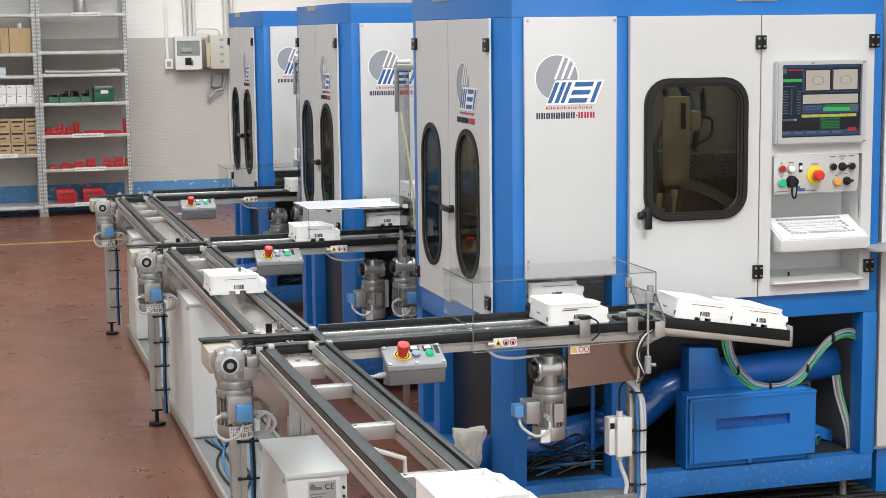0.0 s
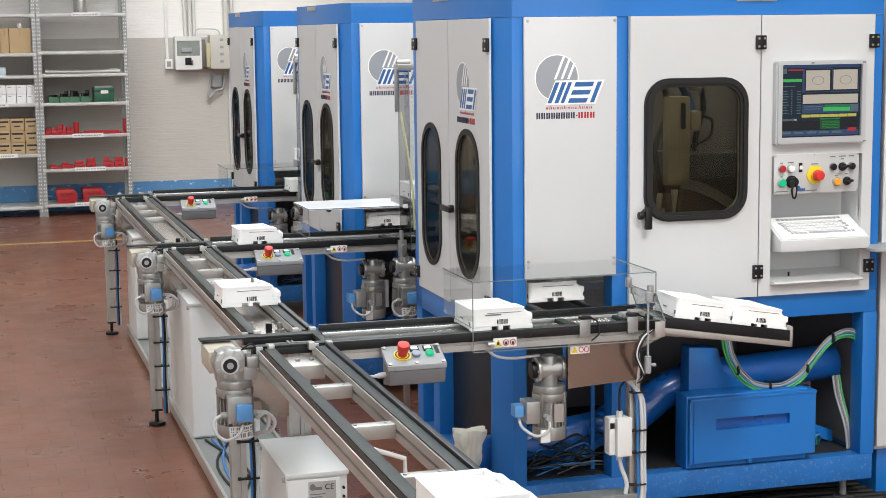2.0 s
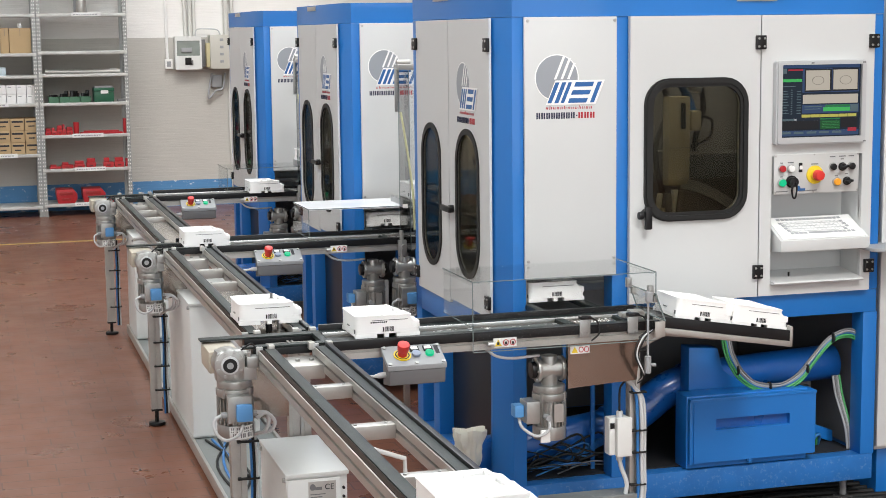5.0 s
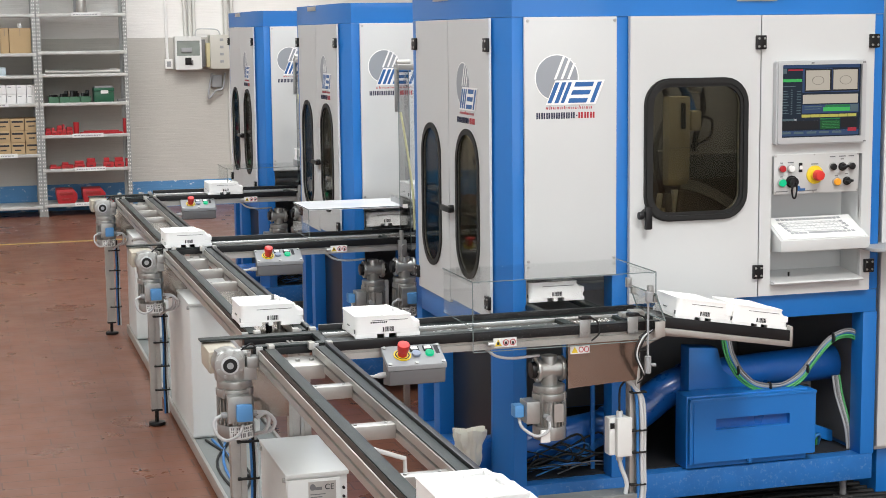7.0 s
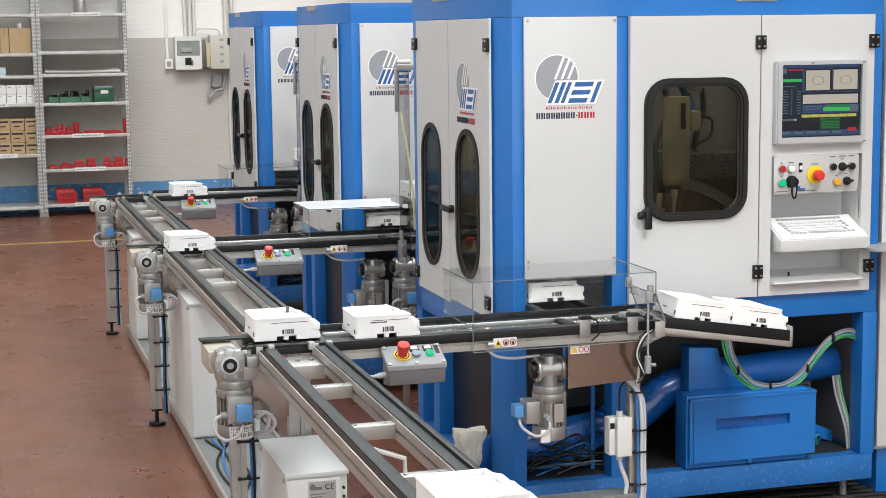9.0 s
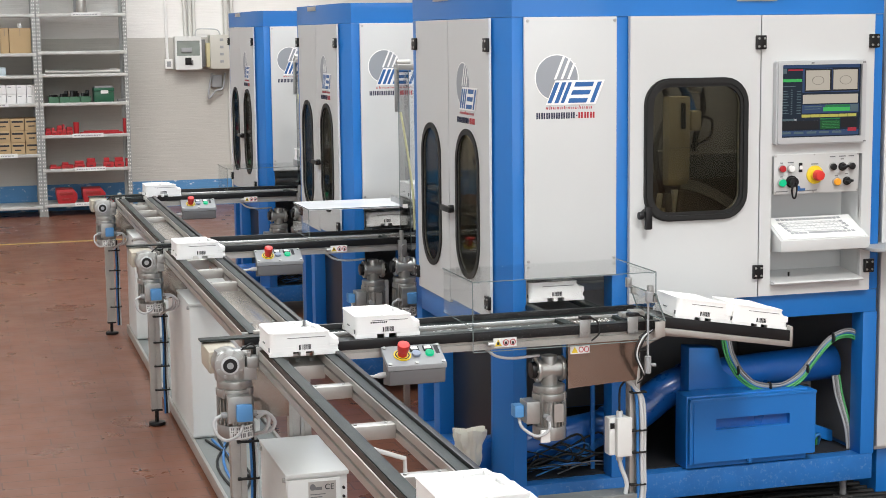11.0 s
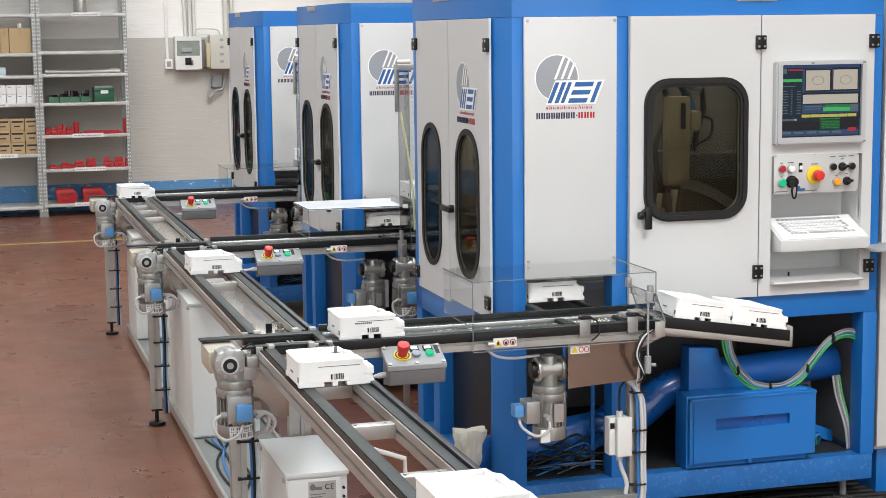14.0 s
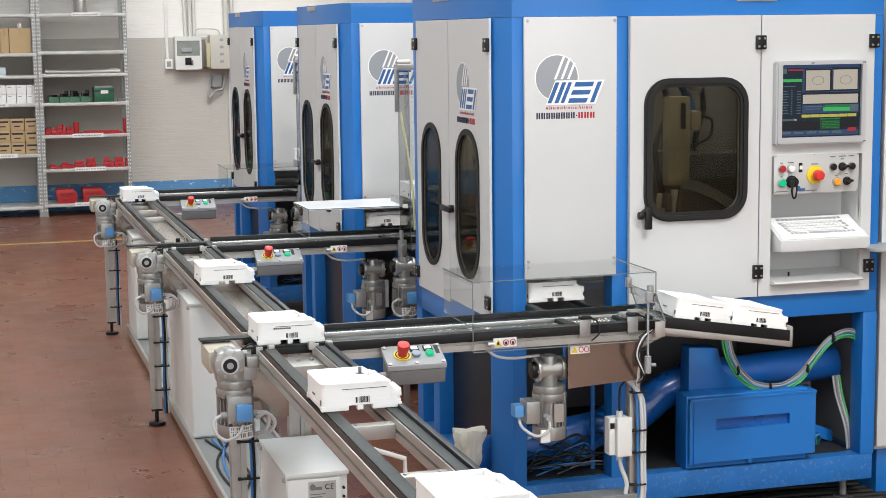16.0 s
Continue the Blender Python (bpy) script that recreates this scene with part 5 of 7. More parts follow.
def stop_box(k, x, wid=0.204):
    """Grey control box with sloped lid, clamped to the rail."""
    y = k * D
    sb = thing("control_box", "grey button box with red emergency stop and green button", "control box", "button boxes on the rails", (x + 0.12, y - 0.06, 0.8))
    x1 = x + wid
    bm = N()
    prism(bm, [(y - 0.012, 0.752), (y - 0.1, 0.766), (y - 0.106, 0.815), (y - 0.012, 0.857)], "x", x + 0.006, x1 - 0.004, w=0.005)
    part("box_base", bm, GREY_DARK, sb, "dark grey box base")
    bm = N()
    prism(bm, [(y - 0.1075, 0.816), (y - 0.1085, 0.833), (y - 0.008, 0.882), (y - 0.008, 0.862)], "x", x, x1, w=0.003)
    lid = part("box_lid", bm, GREY, sb, "grey sloped lid")
    a = math.atan2(0.049, 0.1)
    lm = Matrix.Translation((x, y - 0.1085, 0.8335)) @ Matrix.Rotation(a, 4, "X")

    def up(bm, u, v, r, h0, h1, r2=None, w=0.0):
        tmp = N()
        cyl(tmp, (u, v, h0), (u, v, h1), r, 20, r2=r2, w=w)
        poured(bm, tmp, lm)
    bm = N()
    up(bm, 0.062, 0.055, 0.03, 0, 0.003)
    es = part("emergency_plate", bm, YELLOW, lid)
    bm = N()
    up(bm, 0.062, 0.055, 0.016, 0.003, 0.02)
    up(bm, 0.062, 0.055, 0.019, 0.02, 0.048, r2=0.021, w=0.004)
    part("mushroom_head", bm, RED_HEAD, es, "red mushroom head")
    bm = N()
    o = [(0.062 + 0.025 * math.cos(i * math.pi / 10), 0.055 + 0.025 * math.sin(i * math.pi / 10)) for i in range(20)]
    n_ = [(0.062 + 0.021 * math.cos(i * math.pi / 10), 0.055 + 0.021 * math.sin(i * math.pi / 10)) for i in range(20)]
    ringed(bm, o, n_, "z", 0.003, 0.0036, lm)
    part("arrow_ring", bm, INK, es)
    bm = N()
    up(bm, 0.11, 0.055, 0.015, 0, 0.01, w=0.002)
    part("push_button", bm, surface("blue_grey_button", (0.25, 0.3, 0.4), 0.4), lid)
    bm = N()
    up(bm, 0.157, 0.055, 0.015, 0, 0.01, w=0.002)
    part("push_button", bm, GREEN_BTN, lid, "lit green button")
    for u in (0.11, 0.157):
        bm = N()
        box(bm, u - 0.016, u + 0.016, 0.072, 0.098, 0, 0.004, w=0.001, m=lm)
        pl = part("button_tag", bm, BLACK, lid)
        bm = N()
        box(bm, u - 0.012, u + 0.012, 0.08, 0.095, 0.004, 0.005, w=0, m=lm)
        part("tag_face", bm, PAPER, pl)
    bm = N()
    box(bm, 0.18, 0.194, 0.055, 0.1, 0, 0.001, w=0, m=lm)
    part("label_bar", bm, INK, lid)
    bm = N()
    for u, v in ((0.01, 0.01), (wid / 2, 0.01), (wid - 0.01, 0.01), (0.01, 0.1), (wid - 0.01, 0.1)):
        up(bm, u, v, 0.0065, 0, 0.004)
    pieces("screw", bm, STEEL, lid)
    bm = N()
    cyl(bm, (x + 0.006, y - 0.05, 0.795), (x - 0.02, y - 0.05, 0.793), 0.01, 12)
    cyl(bm, (x - 0.01, y - 0.05, 0.794), (x - 0.03, y - 0.05, 0.792), 0.007, 10)
    gl = part("cable_gland", bm, CABLE_GREY, sb)
    bm = N()
    tube(bm, [(x - 0.025, y - 0.05, 0.792), (x - 0.06, y - 0.045, 0.788), (x - 0.085, y - 0.03, 0.77), (x - 0.09, y + 0.02, 0.72)], 0.0055)
    part("cable", bm, CABLE_GREY, sb)
    bm = N()
    box(bm, x + 0.01, x + 0.185, y - 0.011, y - 0.0035, 0.80, 0.87, w=0.001)
    part("mounting_plate", bm, STEEL, sb)
    return sb


for k, x, wid in ((0, 0.509, 0.204), (1, 0.524, 0.228), (2, 0.492, 0.22)):
    stop_box(k, x, wid)


# ---- trays ----
def tray(label, group="lens trays"):
    """Lens tray; its place is the middle of its front bottom edge."""
    t = thing("lens_tray", label, "tray", group)

    def tall(d, r=0.02):
        """The tall compartment's outline, drawn in by d: round on its left, slanting on its right."""
        out = [(0.08 - d, 0.002 + d), (0.074 - d, 0.07), (0.06 - d, 0.085), (0.058 - d, 0.13), (0.05 - d, 0.208 - d)]
        for cx, cy, a0 in ((-0.112 + r, 0.208 - r, 90), (-0.112 + r, 0.002 + r, 180)):
            out += [(cx + (r - d) * math.cos(radians(a0 + 15 * i)), cy + (r - d) * math.sin(radians(a0 + 15 * i))) for i in range(7)]
        return out
    bm = N()
    prism(bm, rounded(-0.113, 0.1135, 0.001, 0.209, 0.018, 5), "z", 0.014, 0.0195)
    prism(bm, rounded(-0.1124, 0.1125, 0.0018, 0.2082, 0.0185, 5), "z", 0.0196, 0.03)
    ringed(bm, tall(0.0), tall(0.0045), "z", 0.0301, 0.072)
    ringed(bm, tall(-0.0018), tall(0.006), "z", 0.0722, 0.0765)
    prism(bm, tall(0.0046), "z", 0.0302, 0.06)
    prism(bm, [(0.06, 0.0302), (0.113, 0.0302), (0.113, 0.046), (0.1, 0.0475), (0.086, 0.064), (0.06, 0.07)], "y", 0.095, 0.2, w=0.002)
    prism(bm, [(0.0802, 0.0302), (0.113, 0.0302), (0.112, 0.052), (0.096, 0.05), (0.0802, 0.066)], "y", 0.004, 0.094, w=0.002)
    body = part("tray_body", bm, PLASTIC, t)
    bm = N()
    box(bm, -0.002, 0.002, 0.008, 0.203, 0.0601, 0.0715, w=0.001)
    box(bm, 0.0021, 0.055, 0.088, 0.092, 0.0601, 0.07, w=0.001)
    pieces("divider", bm, PLASTIC, body)
    for x0, x1 in ((-0.113, -0.037), (-0.013, 0.004), (0.03, 0.113)):
        bm = N()
        box(bm, x0, x1, 0.0018, 0.025, 0.0, 0.0139, w=0.002)
        box(bm, x0, x1, 0.185, 0.208, 0.0, 0.0139, w=0.003)
        pieces("foot", bm, PLASTIC, body)
    bm = N()
    box(bm, -0.112, -0.088, 0.026, 0.184, 0.003, 0.0139, w=0.002)
    box(bm, 0.088, 0.111, 0.026, 0.184, 0.003, 0.0139, w=0.002)
    pieces("side_skid", bm, PLASTIC, body)
    part("pocket", boxed(0.0025, 0.054, 0.0925, 0.2, 0.0601, 0.066, w=0.002), PLASTIC, body)
    bm = N()
    o = [(0.029 + 0.022 * math.cos(i * math.pi / 12), 0.145 + 0.026 * math.sin(i * math.pi / 12)) for i in range(24)]
    n_ = [(0.029 + 0.018 * math.cos(i * math.pi / 12), 0.145 + 0.022 * math.sin(i * math.pi / 12)) for i in range(24)]
    ringed(bm, o, n_, "z", 0.0661, 0.072)
    part("lens_ring", bm, PLASTIC, t)
    bm = N()
    prism(bm, [(-0.055, 0.0585), (0.07, 0.0585), (0.07, 0.0605), (-0.055, 0.0605)], "y", 0.0008, 0.004)
    part("card_slot", bm, GREY_DARK, body)
    bm = N()
    box(bm, -0.1136, -0.1115, 0.012, 0.022, 0.016, 0.03, w=0)
    box(bm, -0.1145, -0.1118, 0.09, 0.12, 0.0302, 0.034, w=0)
    pieces("side_notch", bm, GREY_DARK, body)
    bm = N()
    random.seed(4)
    x = -0.009
    box(bm, -0.018, -0.013, 0.0004, 0.0024, 0.0206, 0.036, w=0)
    while x < 0.021:
        w = random.choice((0.0012, 0.002, 0.003))
        box(bm, x, x + w, 0.0004, 0.0024, 0.0204, 0.037, w=0)
        x += w + random.choice((0.0012, 0.002))
    part("barcode", bm, INK, body, "black bar code")
    return t


def lens_pin(t):
    bm = N()
    cyl(bm, (0.029, 0.145, 0.0661), (0.029, 0.145, 0.089), 0.005, 12, w=0.001)
    cyl(bm, (0.029, 0.145, 0.0661), (0.029, 0.145, 0.07), 0.012, 14, w=0.001)
    part("lens_block", bm, GREY_DARK, t, "dark lens block pin")


tray_a = tray("white plastic lens tray with a block pin, travelling on main line")
lens_pin(tray_a)
tray_b = tray("white plastic lens tray from the first machine")
bm = N()
for i in range(9):
    box(bm, -0.06 + i * 0.0066, -0.0555 + i * 0.0066, 0.0003, 0.0024, 0.051, 0.0555, w=0)
part("print_bar", bm, INK, tray_b)
tray_c = tray("white plastic lens tray with pale card from second machine")
tray_d = tray("white plastic lens tray from the last machine")
base_tray = tray("white plastic lens tray waiting on conveyor")
base_tray.matrix_basis = pose(0.213, -2.12, ZB + 0.002)
tray_e = copy_thing(base_tray, pose(1.335, 0.51, 0.9065))
tagged(tray_e, "white plastic lens tray inside the machine tunnel")
tray_i = copy_thing(base_tray, pose(1.335, 0.51 + D, 0.9065))
tagged(tray_i, "white plastic lens tray in the tunnel of the second machine")


# ---- beside the conveyors ----
def cabinet(label, x0, x1, y0, y1, z0, z1, plate=False):
    c = thing("control_cabinet", label, "cabinet", "white cabinets under the main line", ((x0 + x1) / 2, (y0 + y1) / 2, z0))
    body = part("cabinet_body", boxed(x0 + 0.004, x1 - 0.004, y0 + 0.012, y1, z0, z1 - 0.012, w=0.003), CREAM, c)
    lid = part("cabinet_lid", boxed(x0, x1, y0, y1 + 0.004, z1 - 0.014, z1, w=0.003), CREAM, c)
    door = part("cabinet_door", boxed(x0 + 0.006, x1 - 0.03, y0, y0 + 0.014, z0 + 0.01, z1 - 0.02, w=0.003), CREAM, c)
    bm = N()
    for z in (z1 - 0.06, z1 - 0.09, z1 - 0.12):
        cyl(bm, (x1 - 0.017, y0 + 0.004, z), (x1 - 0.017, y0 + 0.013, z), 0.005, 8)
    pieces("lock_screw", bm, BLACK, c)
    bm = N()
    cyl(bm, (x0 + 0.004, y0 + 0.03, z1 - 0.025), (x0 - 0.005, y0 + 0.03, z1 - 0.025), 0.008, 10)
    cyl(bm, (x0 + 0.004, y1 - 0.03, z1 - 0.025), (x0 - 0.005, y1 - 0.03, z1 - 0.025), 0.008, 10)
    pieces("rivet", bm, STEEL, c)
    if plate:
        px, pz = x0 + 0.075, z1 - 0.03
        rp = part("rating_plate", boxed(px, px + 0.092, y0 - 0.0025, y0 + 0.001, pz - 0.1, pz, w=0.0), ALU, door, "grey metal rating plate")
        bm = N()
        for r in range(6):
            w = (0.05, 0.04, 0.055, 0.03, 0.06, 0.045)[r]
            box(bm, px + 0.006, px + 0.006 + w, y0 - 0.0035, y0 - 0.002, pz - 0.044 - 0.009 * r, pz - 0.041 - 0.009 * r, w=0)
        pieces("print_bar", bm, GREY_DARK, rp)
        bm = N()
        prism(bm, [(px + 0.014 + 0.01 * math.cos(a), pz - 0.018 + 0.011 * math.sin(a)) for a in [i * math.pi / 8 for i in range(16)]], "y", y0 - 0.0035, y0 - 0.002)
        box(bm, px + 0.022, px + 0.045, y0 - 0.0038, y0 - 0.002, pz - 0.028, pz - 0.018, w=0)
        part("maker_mark", bm, GREY_DARK, rp)
        cu = bpy.data.curves.new("ce", "FONT")
        cu.body, cu.size, cu.extrude = "CE", 0.026, 0.0004
        tmp = bpy.data.objects.new("ce", cu)
        me = bpy.data.meshes.new_from_object(tmp)
        bm = N()
        bm.from_mesh(me)
        bpy.data.objects.remove(tmp)
        bmesh.ops.transform(bm, matrix=Matrix.Translation((px + 0.054, y0 - 0.003, pz - 0.028)) @ Matrix.Rotation(radians(90), 4, "X"), verts=bm.verts)
        part("ce_mark", bm, INK, rp)
    return c


cabinet("white sheet-metal cabinet with rating plate", 0.15, 0.362, -0.14, 0.35, 0.062, 0.505, True)
for k in (0, 1):
    cabinet("tall white sheet-metal cabinet on the floor tray", 0.147, 0.47, k * D + 2.17 - (k * 0.0), k * D + 3.0 - k * 0.35, 0.062, 0.702)


def guard(k, milky_top):
    """Bent acrylic hood over the end of a short conveyor."""
    y = k * D
    g = thing("acrylic_guard", "clear acrylic hood over the conveyor" if not milky_top else "acrylic hood with milky white top sheet", "guard", "acrylic hoods", (1.2, y + 0.3, 0.84))
    x0, x1, y0, y1, z0, z1 = (0.832, 1.508, -0.02, 0.34, 0.842, 1.085) if not k else (0.8, 1.45, y - 0.02, y + 0.38, 0.84, 1.07)
    top = part("top_sheet", boxed(x0, x1, y0, y1, z1 - 0.005, z1, w=0), ACRYLIC_MILKY if milky_top else ACRYLIC, g)
    front = part("front_sheet", boxed(x0, x1, y0, y0 + 0.005, z0 if not k else 0.93, z1 - 0.006, w=0), ACRYLIC, g)
    side = part("side_sheet", boxed(x0, x0 + 0.005, y0 + 0.006, y1, 0.925, z1 - 0.006, w=0), ACRYLIC, g)
    e = 0.0014
    bm = N()
    box(bm, x0 - e, x1 + e, y0 - e, y0 + e, z1 - e, z1 + e, w=0)
    box(bm, x0 - e, x0 + e, y0, y1, z1 - e, z1 + e, w=0)
    box(bm, x1 - e, x1 + e, y0, y1, z1 - e, z1 + e, w=0)
    box(bm, x0 - e, x0 + e, y0 - e, y0 + e, z0 if not k else 0.93, z1, w=0)
    box(bm, x1 - e, x1 + e, y0 - e, y0 + e, z1 - 0.09, z1, w=0)
    box(bm, x0 - e, x0 + e, y0, y1, 0.925, 0.925 + e, w=0)
    if not k:
        box(bm, x0 - e, x1, y0 - e, y0 + e, z0 - e, z0 + e, w=0)
    pieces("polished_edge", bm, EDGE, g)
    for ob in (top, front, side):
        ob.visible_shadow = False
    # hinged flap at the outlet, with its clamps and stay rod
    zf = z1 - 0.08
    bm = N()
    prism(bm, [(x1, zf), (x1 + 0.004, zf), (x1 + 0.038, zf - 0.096), (x1 + 0.034, zf - 0.096)], "y", y0, y0 + 0.24)
    flap = part("outlet_flap", bm, ACRYLIC, g)
    flap.visible_shadow = False
    bm = N()
    for yy in (y0, y0 + 0.238):
        prism(bm, [(x1 - e, zf), (x1 + 0.003, zf), (x1 + 0.039, zf - 0.097), (x1 + 0.034, zf - 0.097)], "y", yy - e, yy + e)
    prism(bm, [(x1 + 0.033, zf - 0.098), (x1 + 0.039, zf - 0.098), (x1 + 0.038, zf - 0.094), (x1 + 0.033, zf - 0.094)], "y", y0, y0 + 0.24)
    prism(bm, [(x1 - e, zf - e), (x1 + 0.004, zf - e), (x1 + 0.004, zf + e), (x1 - e, zf + e)], "y", y0, y0 + 0.24)
    pieces("polished_edge", bm, EDGE, flap)
    bm = N()
    for yy in (y0 + 0.01, y0 + 0.205):
        box(bm, x1 - 0.022, x1 - 0.003, yy, yy + 0.02, zf - 0.004, zf + 0.03, w=0.002)
        box(bm, x1 - 0.002, x1 + 0.014, yy, yy + 0.02, zf - 0.03, zf - 0.006, w=0.002)
        cyl(bm, (x1 - 0.012, yy - 0.004, zf + 0.012), (x1 - 0.012, yy, zf + 0.012), 0.005, 10)
    pieces("clamp", bm, STEEL, g)
    return g


guard(0, False)
guard(1, True)
guard(2, False)

# end of the first short conveyor: roll-off chute with two trays
ch = thing("tray_chute", "sloping roll-off chute with black lining and metal side", "chute", at=(1.84, 0.22, 0.8))


def slope_z(x):
    return 0.9 - (x - 1.6) * 0.163


def sloped(x0, x1, up0, up1):
    return [(x0, slope_z(x0) + up1), (x1, slope_z(x1) + up1), (x1, slope_z(x1) + up0), (x0, slope_z(x0) + up0)]


bm = N()
prism(bm, [(1.51, 0.862), (1.6, 0.853), (2.1, slope_z(2.1) - 0.047), (2.1, slope_z(2.1) - 0.058), (1.6, 0.828), (1.51, 0.79)], "y", 0.105, 0.335, w=0.002)
part("chute_body", bm, ALU, ch)
for y0 in (0.094, 0.336):
    bm = N()
    prism(bm, sloped(1.56, 2.105, -0.062, -0.041), "y", y0 - 0.004, y0 + 0.012, w=0.002)
    part("side_rail", bm, ALU, ch)
    bm = N()
    prism(bm, sloped(1.565, 2.1, -0.04, 0.0), "y", y0, y0 + 0.008, w=0.001)
    part("black_strip", bm, BLACK, ch)
bm = N()
prism(bm, sloped(1.565, 2.098, -0.04, -0.006), "y", 0.103, 0.335)
part("roller_bed", bm, BLACK, ch)
bm = N()
prism(bm, [(2.1, slope_z(2.1) + 0.016), (2.11, slope_z(2.1) + 0.014), (2.108, slope_z(2.1) - 0.06), (2.098, slope_z(2.1) - 0.06)], "y", 0.09, 0.345, w=0.001)
part("end_stop", bm, ALU, ch)
bm = N()
box(bm, 1.9, 1.94, 0.335, 0.49, 0.765, 0.8, w=0.003)
part("bracket", bm, STEEL, ch)
for x, lab in ((1.757, "white plastic lens tray on the chute, upper"), (1.985, "white plastic lens tray on the chute, lower")):
    tt = copy_thing(base_tray, pose(x, 0.112, slope_z(x) - 0.0055, 0, 9.26, 0))
    tagged(tt, lab)

# bracket with light barrier at the conveyor end
sb = thing("sensor_bracket", "metal bracket with light barrier and cables", "sensor", at=(1.5, 0.0, 0.88))
bm = N()
box(bm, 1.532, 1.538, -0.03, 0.06, 0.855, 0.91, w=0.001)
box(bm, 1.5, 1.538, -0.036, -0.03, 0.855, 0.91, w=0.001)
part("bracket", bm, ALU, sb)
for x in (1.245, 1.425):
    bm = N()
    box(bm, x - 0.02, x + 0.02, -0.012, -0.006, 0.868, 0.93, w=0.002)
    cyl(bm, (x - 0.01, -0.016, 0.878), (x - 0.01, -0.01, 0.878), 0.006, 8)
    cyl(bm, (x + 0.012, -0.016, 0.878), (x + 0.012, -0.01, 0.878), 0.006, 8)
    cl = part("sensor_clamp", bm, STEEL, sb)
    bm = N()
    box(bm, x - 0.018, x + 0.022, -0.018, 0.01, 0.93, 0.943, w=0.003)
    part("sensor_head", bm, BLACK, cl)
    bm = N()
    tube(bm, [(x + 0.02, -0.01, 0.936), (x + 0.045, -0.015, 0.92), (x + 0.05, -0.018, 0.88), (x + 0.02, -0.02, 0.855)], 0.003)
    part("cable", bm, RUBBER, cl)
bm = N()
cyl(bm, (1.47, -0.04, 0.79), (1.47, -0.04, 1.02), 0.0042, 10)
cyl(bm, (1.47, -0.04, 0.73), (1.47, -0.04, 0.79), 0.012, 12)
cyl(bm, (1.47, -0.04, 0.76), (1.5, -0.04, 0.757), 0.006, 10)
part("rod", bm, GREY, sb)
bm = N()
box(bm, 1.46, 1.482, -0.055, -0.03, 0.985, 1.02, w=0.004)
part("rod_clamp", bm, GREY, sb)
bm = N()
box(bm, 1.41, 1.5, 0.05, 0.09, 0.915, 0.932, w=0.004)
box(bm, 1.43, 1.48, 0.02, 0.06, 0.932, 0.945, w=0.004)
pieces("clamp_block", bm, ALU, sb)
for j in range(3):
    bm = N()
    tube(bm, [(1.5, -0.02, 0.88), (1.46 - 0.01 * j, -0.045, 0.86), (1.43 - 0.006 * j, -0.05, 0.8), (1.45, -0.05, 0.74 - 0.01 * j), (1.462, 0.03, 0.68)], 0.0028)
    part("cable", bm, (RUBBER, CABLE_GREY, RUBBER)[j], sb)

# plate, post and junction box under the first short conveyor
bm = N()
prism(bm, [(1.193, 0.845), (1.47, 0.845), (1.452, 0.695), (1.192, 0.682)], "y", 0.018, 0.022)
# brown base colour carries the floor's reflection in the bare steel
one("cover_plate", bm, surface("floor_tinted_steel", (0.27, 0.2, 0.16), 0.2, metal=0.9, vary=0.15, stains=4), "bare steel cover plate with the floor reflection tinted in brown", "plate")
st = thing("warning_label", "white sticker with yellow triangle and two red rings", "sticker", at=(1.235, 0.014, 0.82))
part("sticker", boxed(1.2, 1.272, 0.0145, 0.0175, 0.805, 0.834, w=0), PAPER, st)
bm = N()
prism(bm, [(1.204, 0.809), (1.228, 0.809), (1.216, 0.831)], "y", 0.0135, 0.0146)
part("triangle", bm, YELLOW, st)
bm = N()
for cx in (1.24, 1.26):
    o = [(cx + 0.0095 * math.cos(i * math.pi / 8), 0.8195 + 0.0105 * math.sin(i * math.pi / 8)) for i in range(16)]
    n_ = [(cx + 0.0068 * math.cos(i * math.pi / 8), 0.8195 + 0.0078 * math.sin(i * math.pi / 8)) for i in range(16)]
    ringed(bm, o, n_, "y", 0.0135, 0.0146)
pieces("ring", bm, RED_INK, st)

pp = thing("support_post", "slotted aluminium post with cables tied along it", "post", at=(1.465, 0.08, 0))
bm = N()
box(bm, 1.445, 1.462, 0.06, 0.1, 0.03, 0.845, w=0.002)
box(bm, 1.468, 1.485, 0.06, 0.1, 0.03, 0.845, w=0.002)
box(bm, 1.46, 1.47, 0.066, 0.1, 0.03, 0.845, w=0)
box(bm, 1.42, 1.51, 0.04, 0.12, 0.0, 0.03, w=0.003)
part("profile", bm, ALU, pp)
for j, (mat, r, dx) in enumerate(((CABLE_GREY, 0.008, 0.0), (CABLE_BLUE, 0.006, -0.016), (CABLE_GREY, 0.005, 0.012))):
    bm = N()
    tube(bm, [(1.42, 0.05, 0.70), (1.455 + dx * 0.3, 0.045, 0.66), (1.482 + dx, 0.045, 0.6), (1.486 + dx, 0.045, 0.4), (1.486 + dx, 0.045, 0.26), (1.46 + dx, 0.045, 0.2), (1.4, 0.05, 0.17)], r)
    part("cable", bm, mat, pp)
bm = N()
for z in (0.79, 0.64, 0.5, 0.42, 0.3):
    box(bm, 1.44, 1.5, 0.034, 0.056, z, z + 0.006, w=0.001)
pieces("cable_tie", bm, RUBBER, pp)
jb = thing("junction_box", "pale grey junction box fixed to the post", "junction box", at=(1.4, 0.05, 0.41))
part("box_body", boxed(1.363, 1.44, 0.052, 0.1, 0.416, 0.552, w=0.004), CREAM, jb)
part("box_lid", boxed(1.385, 1.442, 0.03, 0.052, 0.413, 0.555, w=0.004), CREAM, jb)
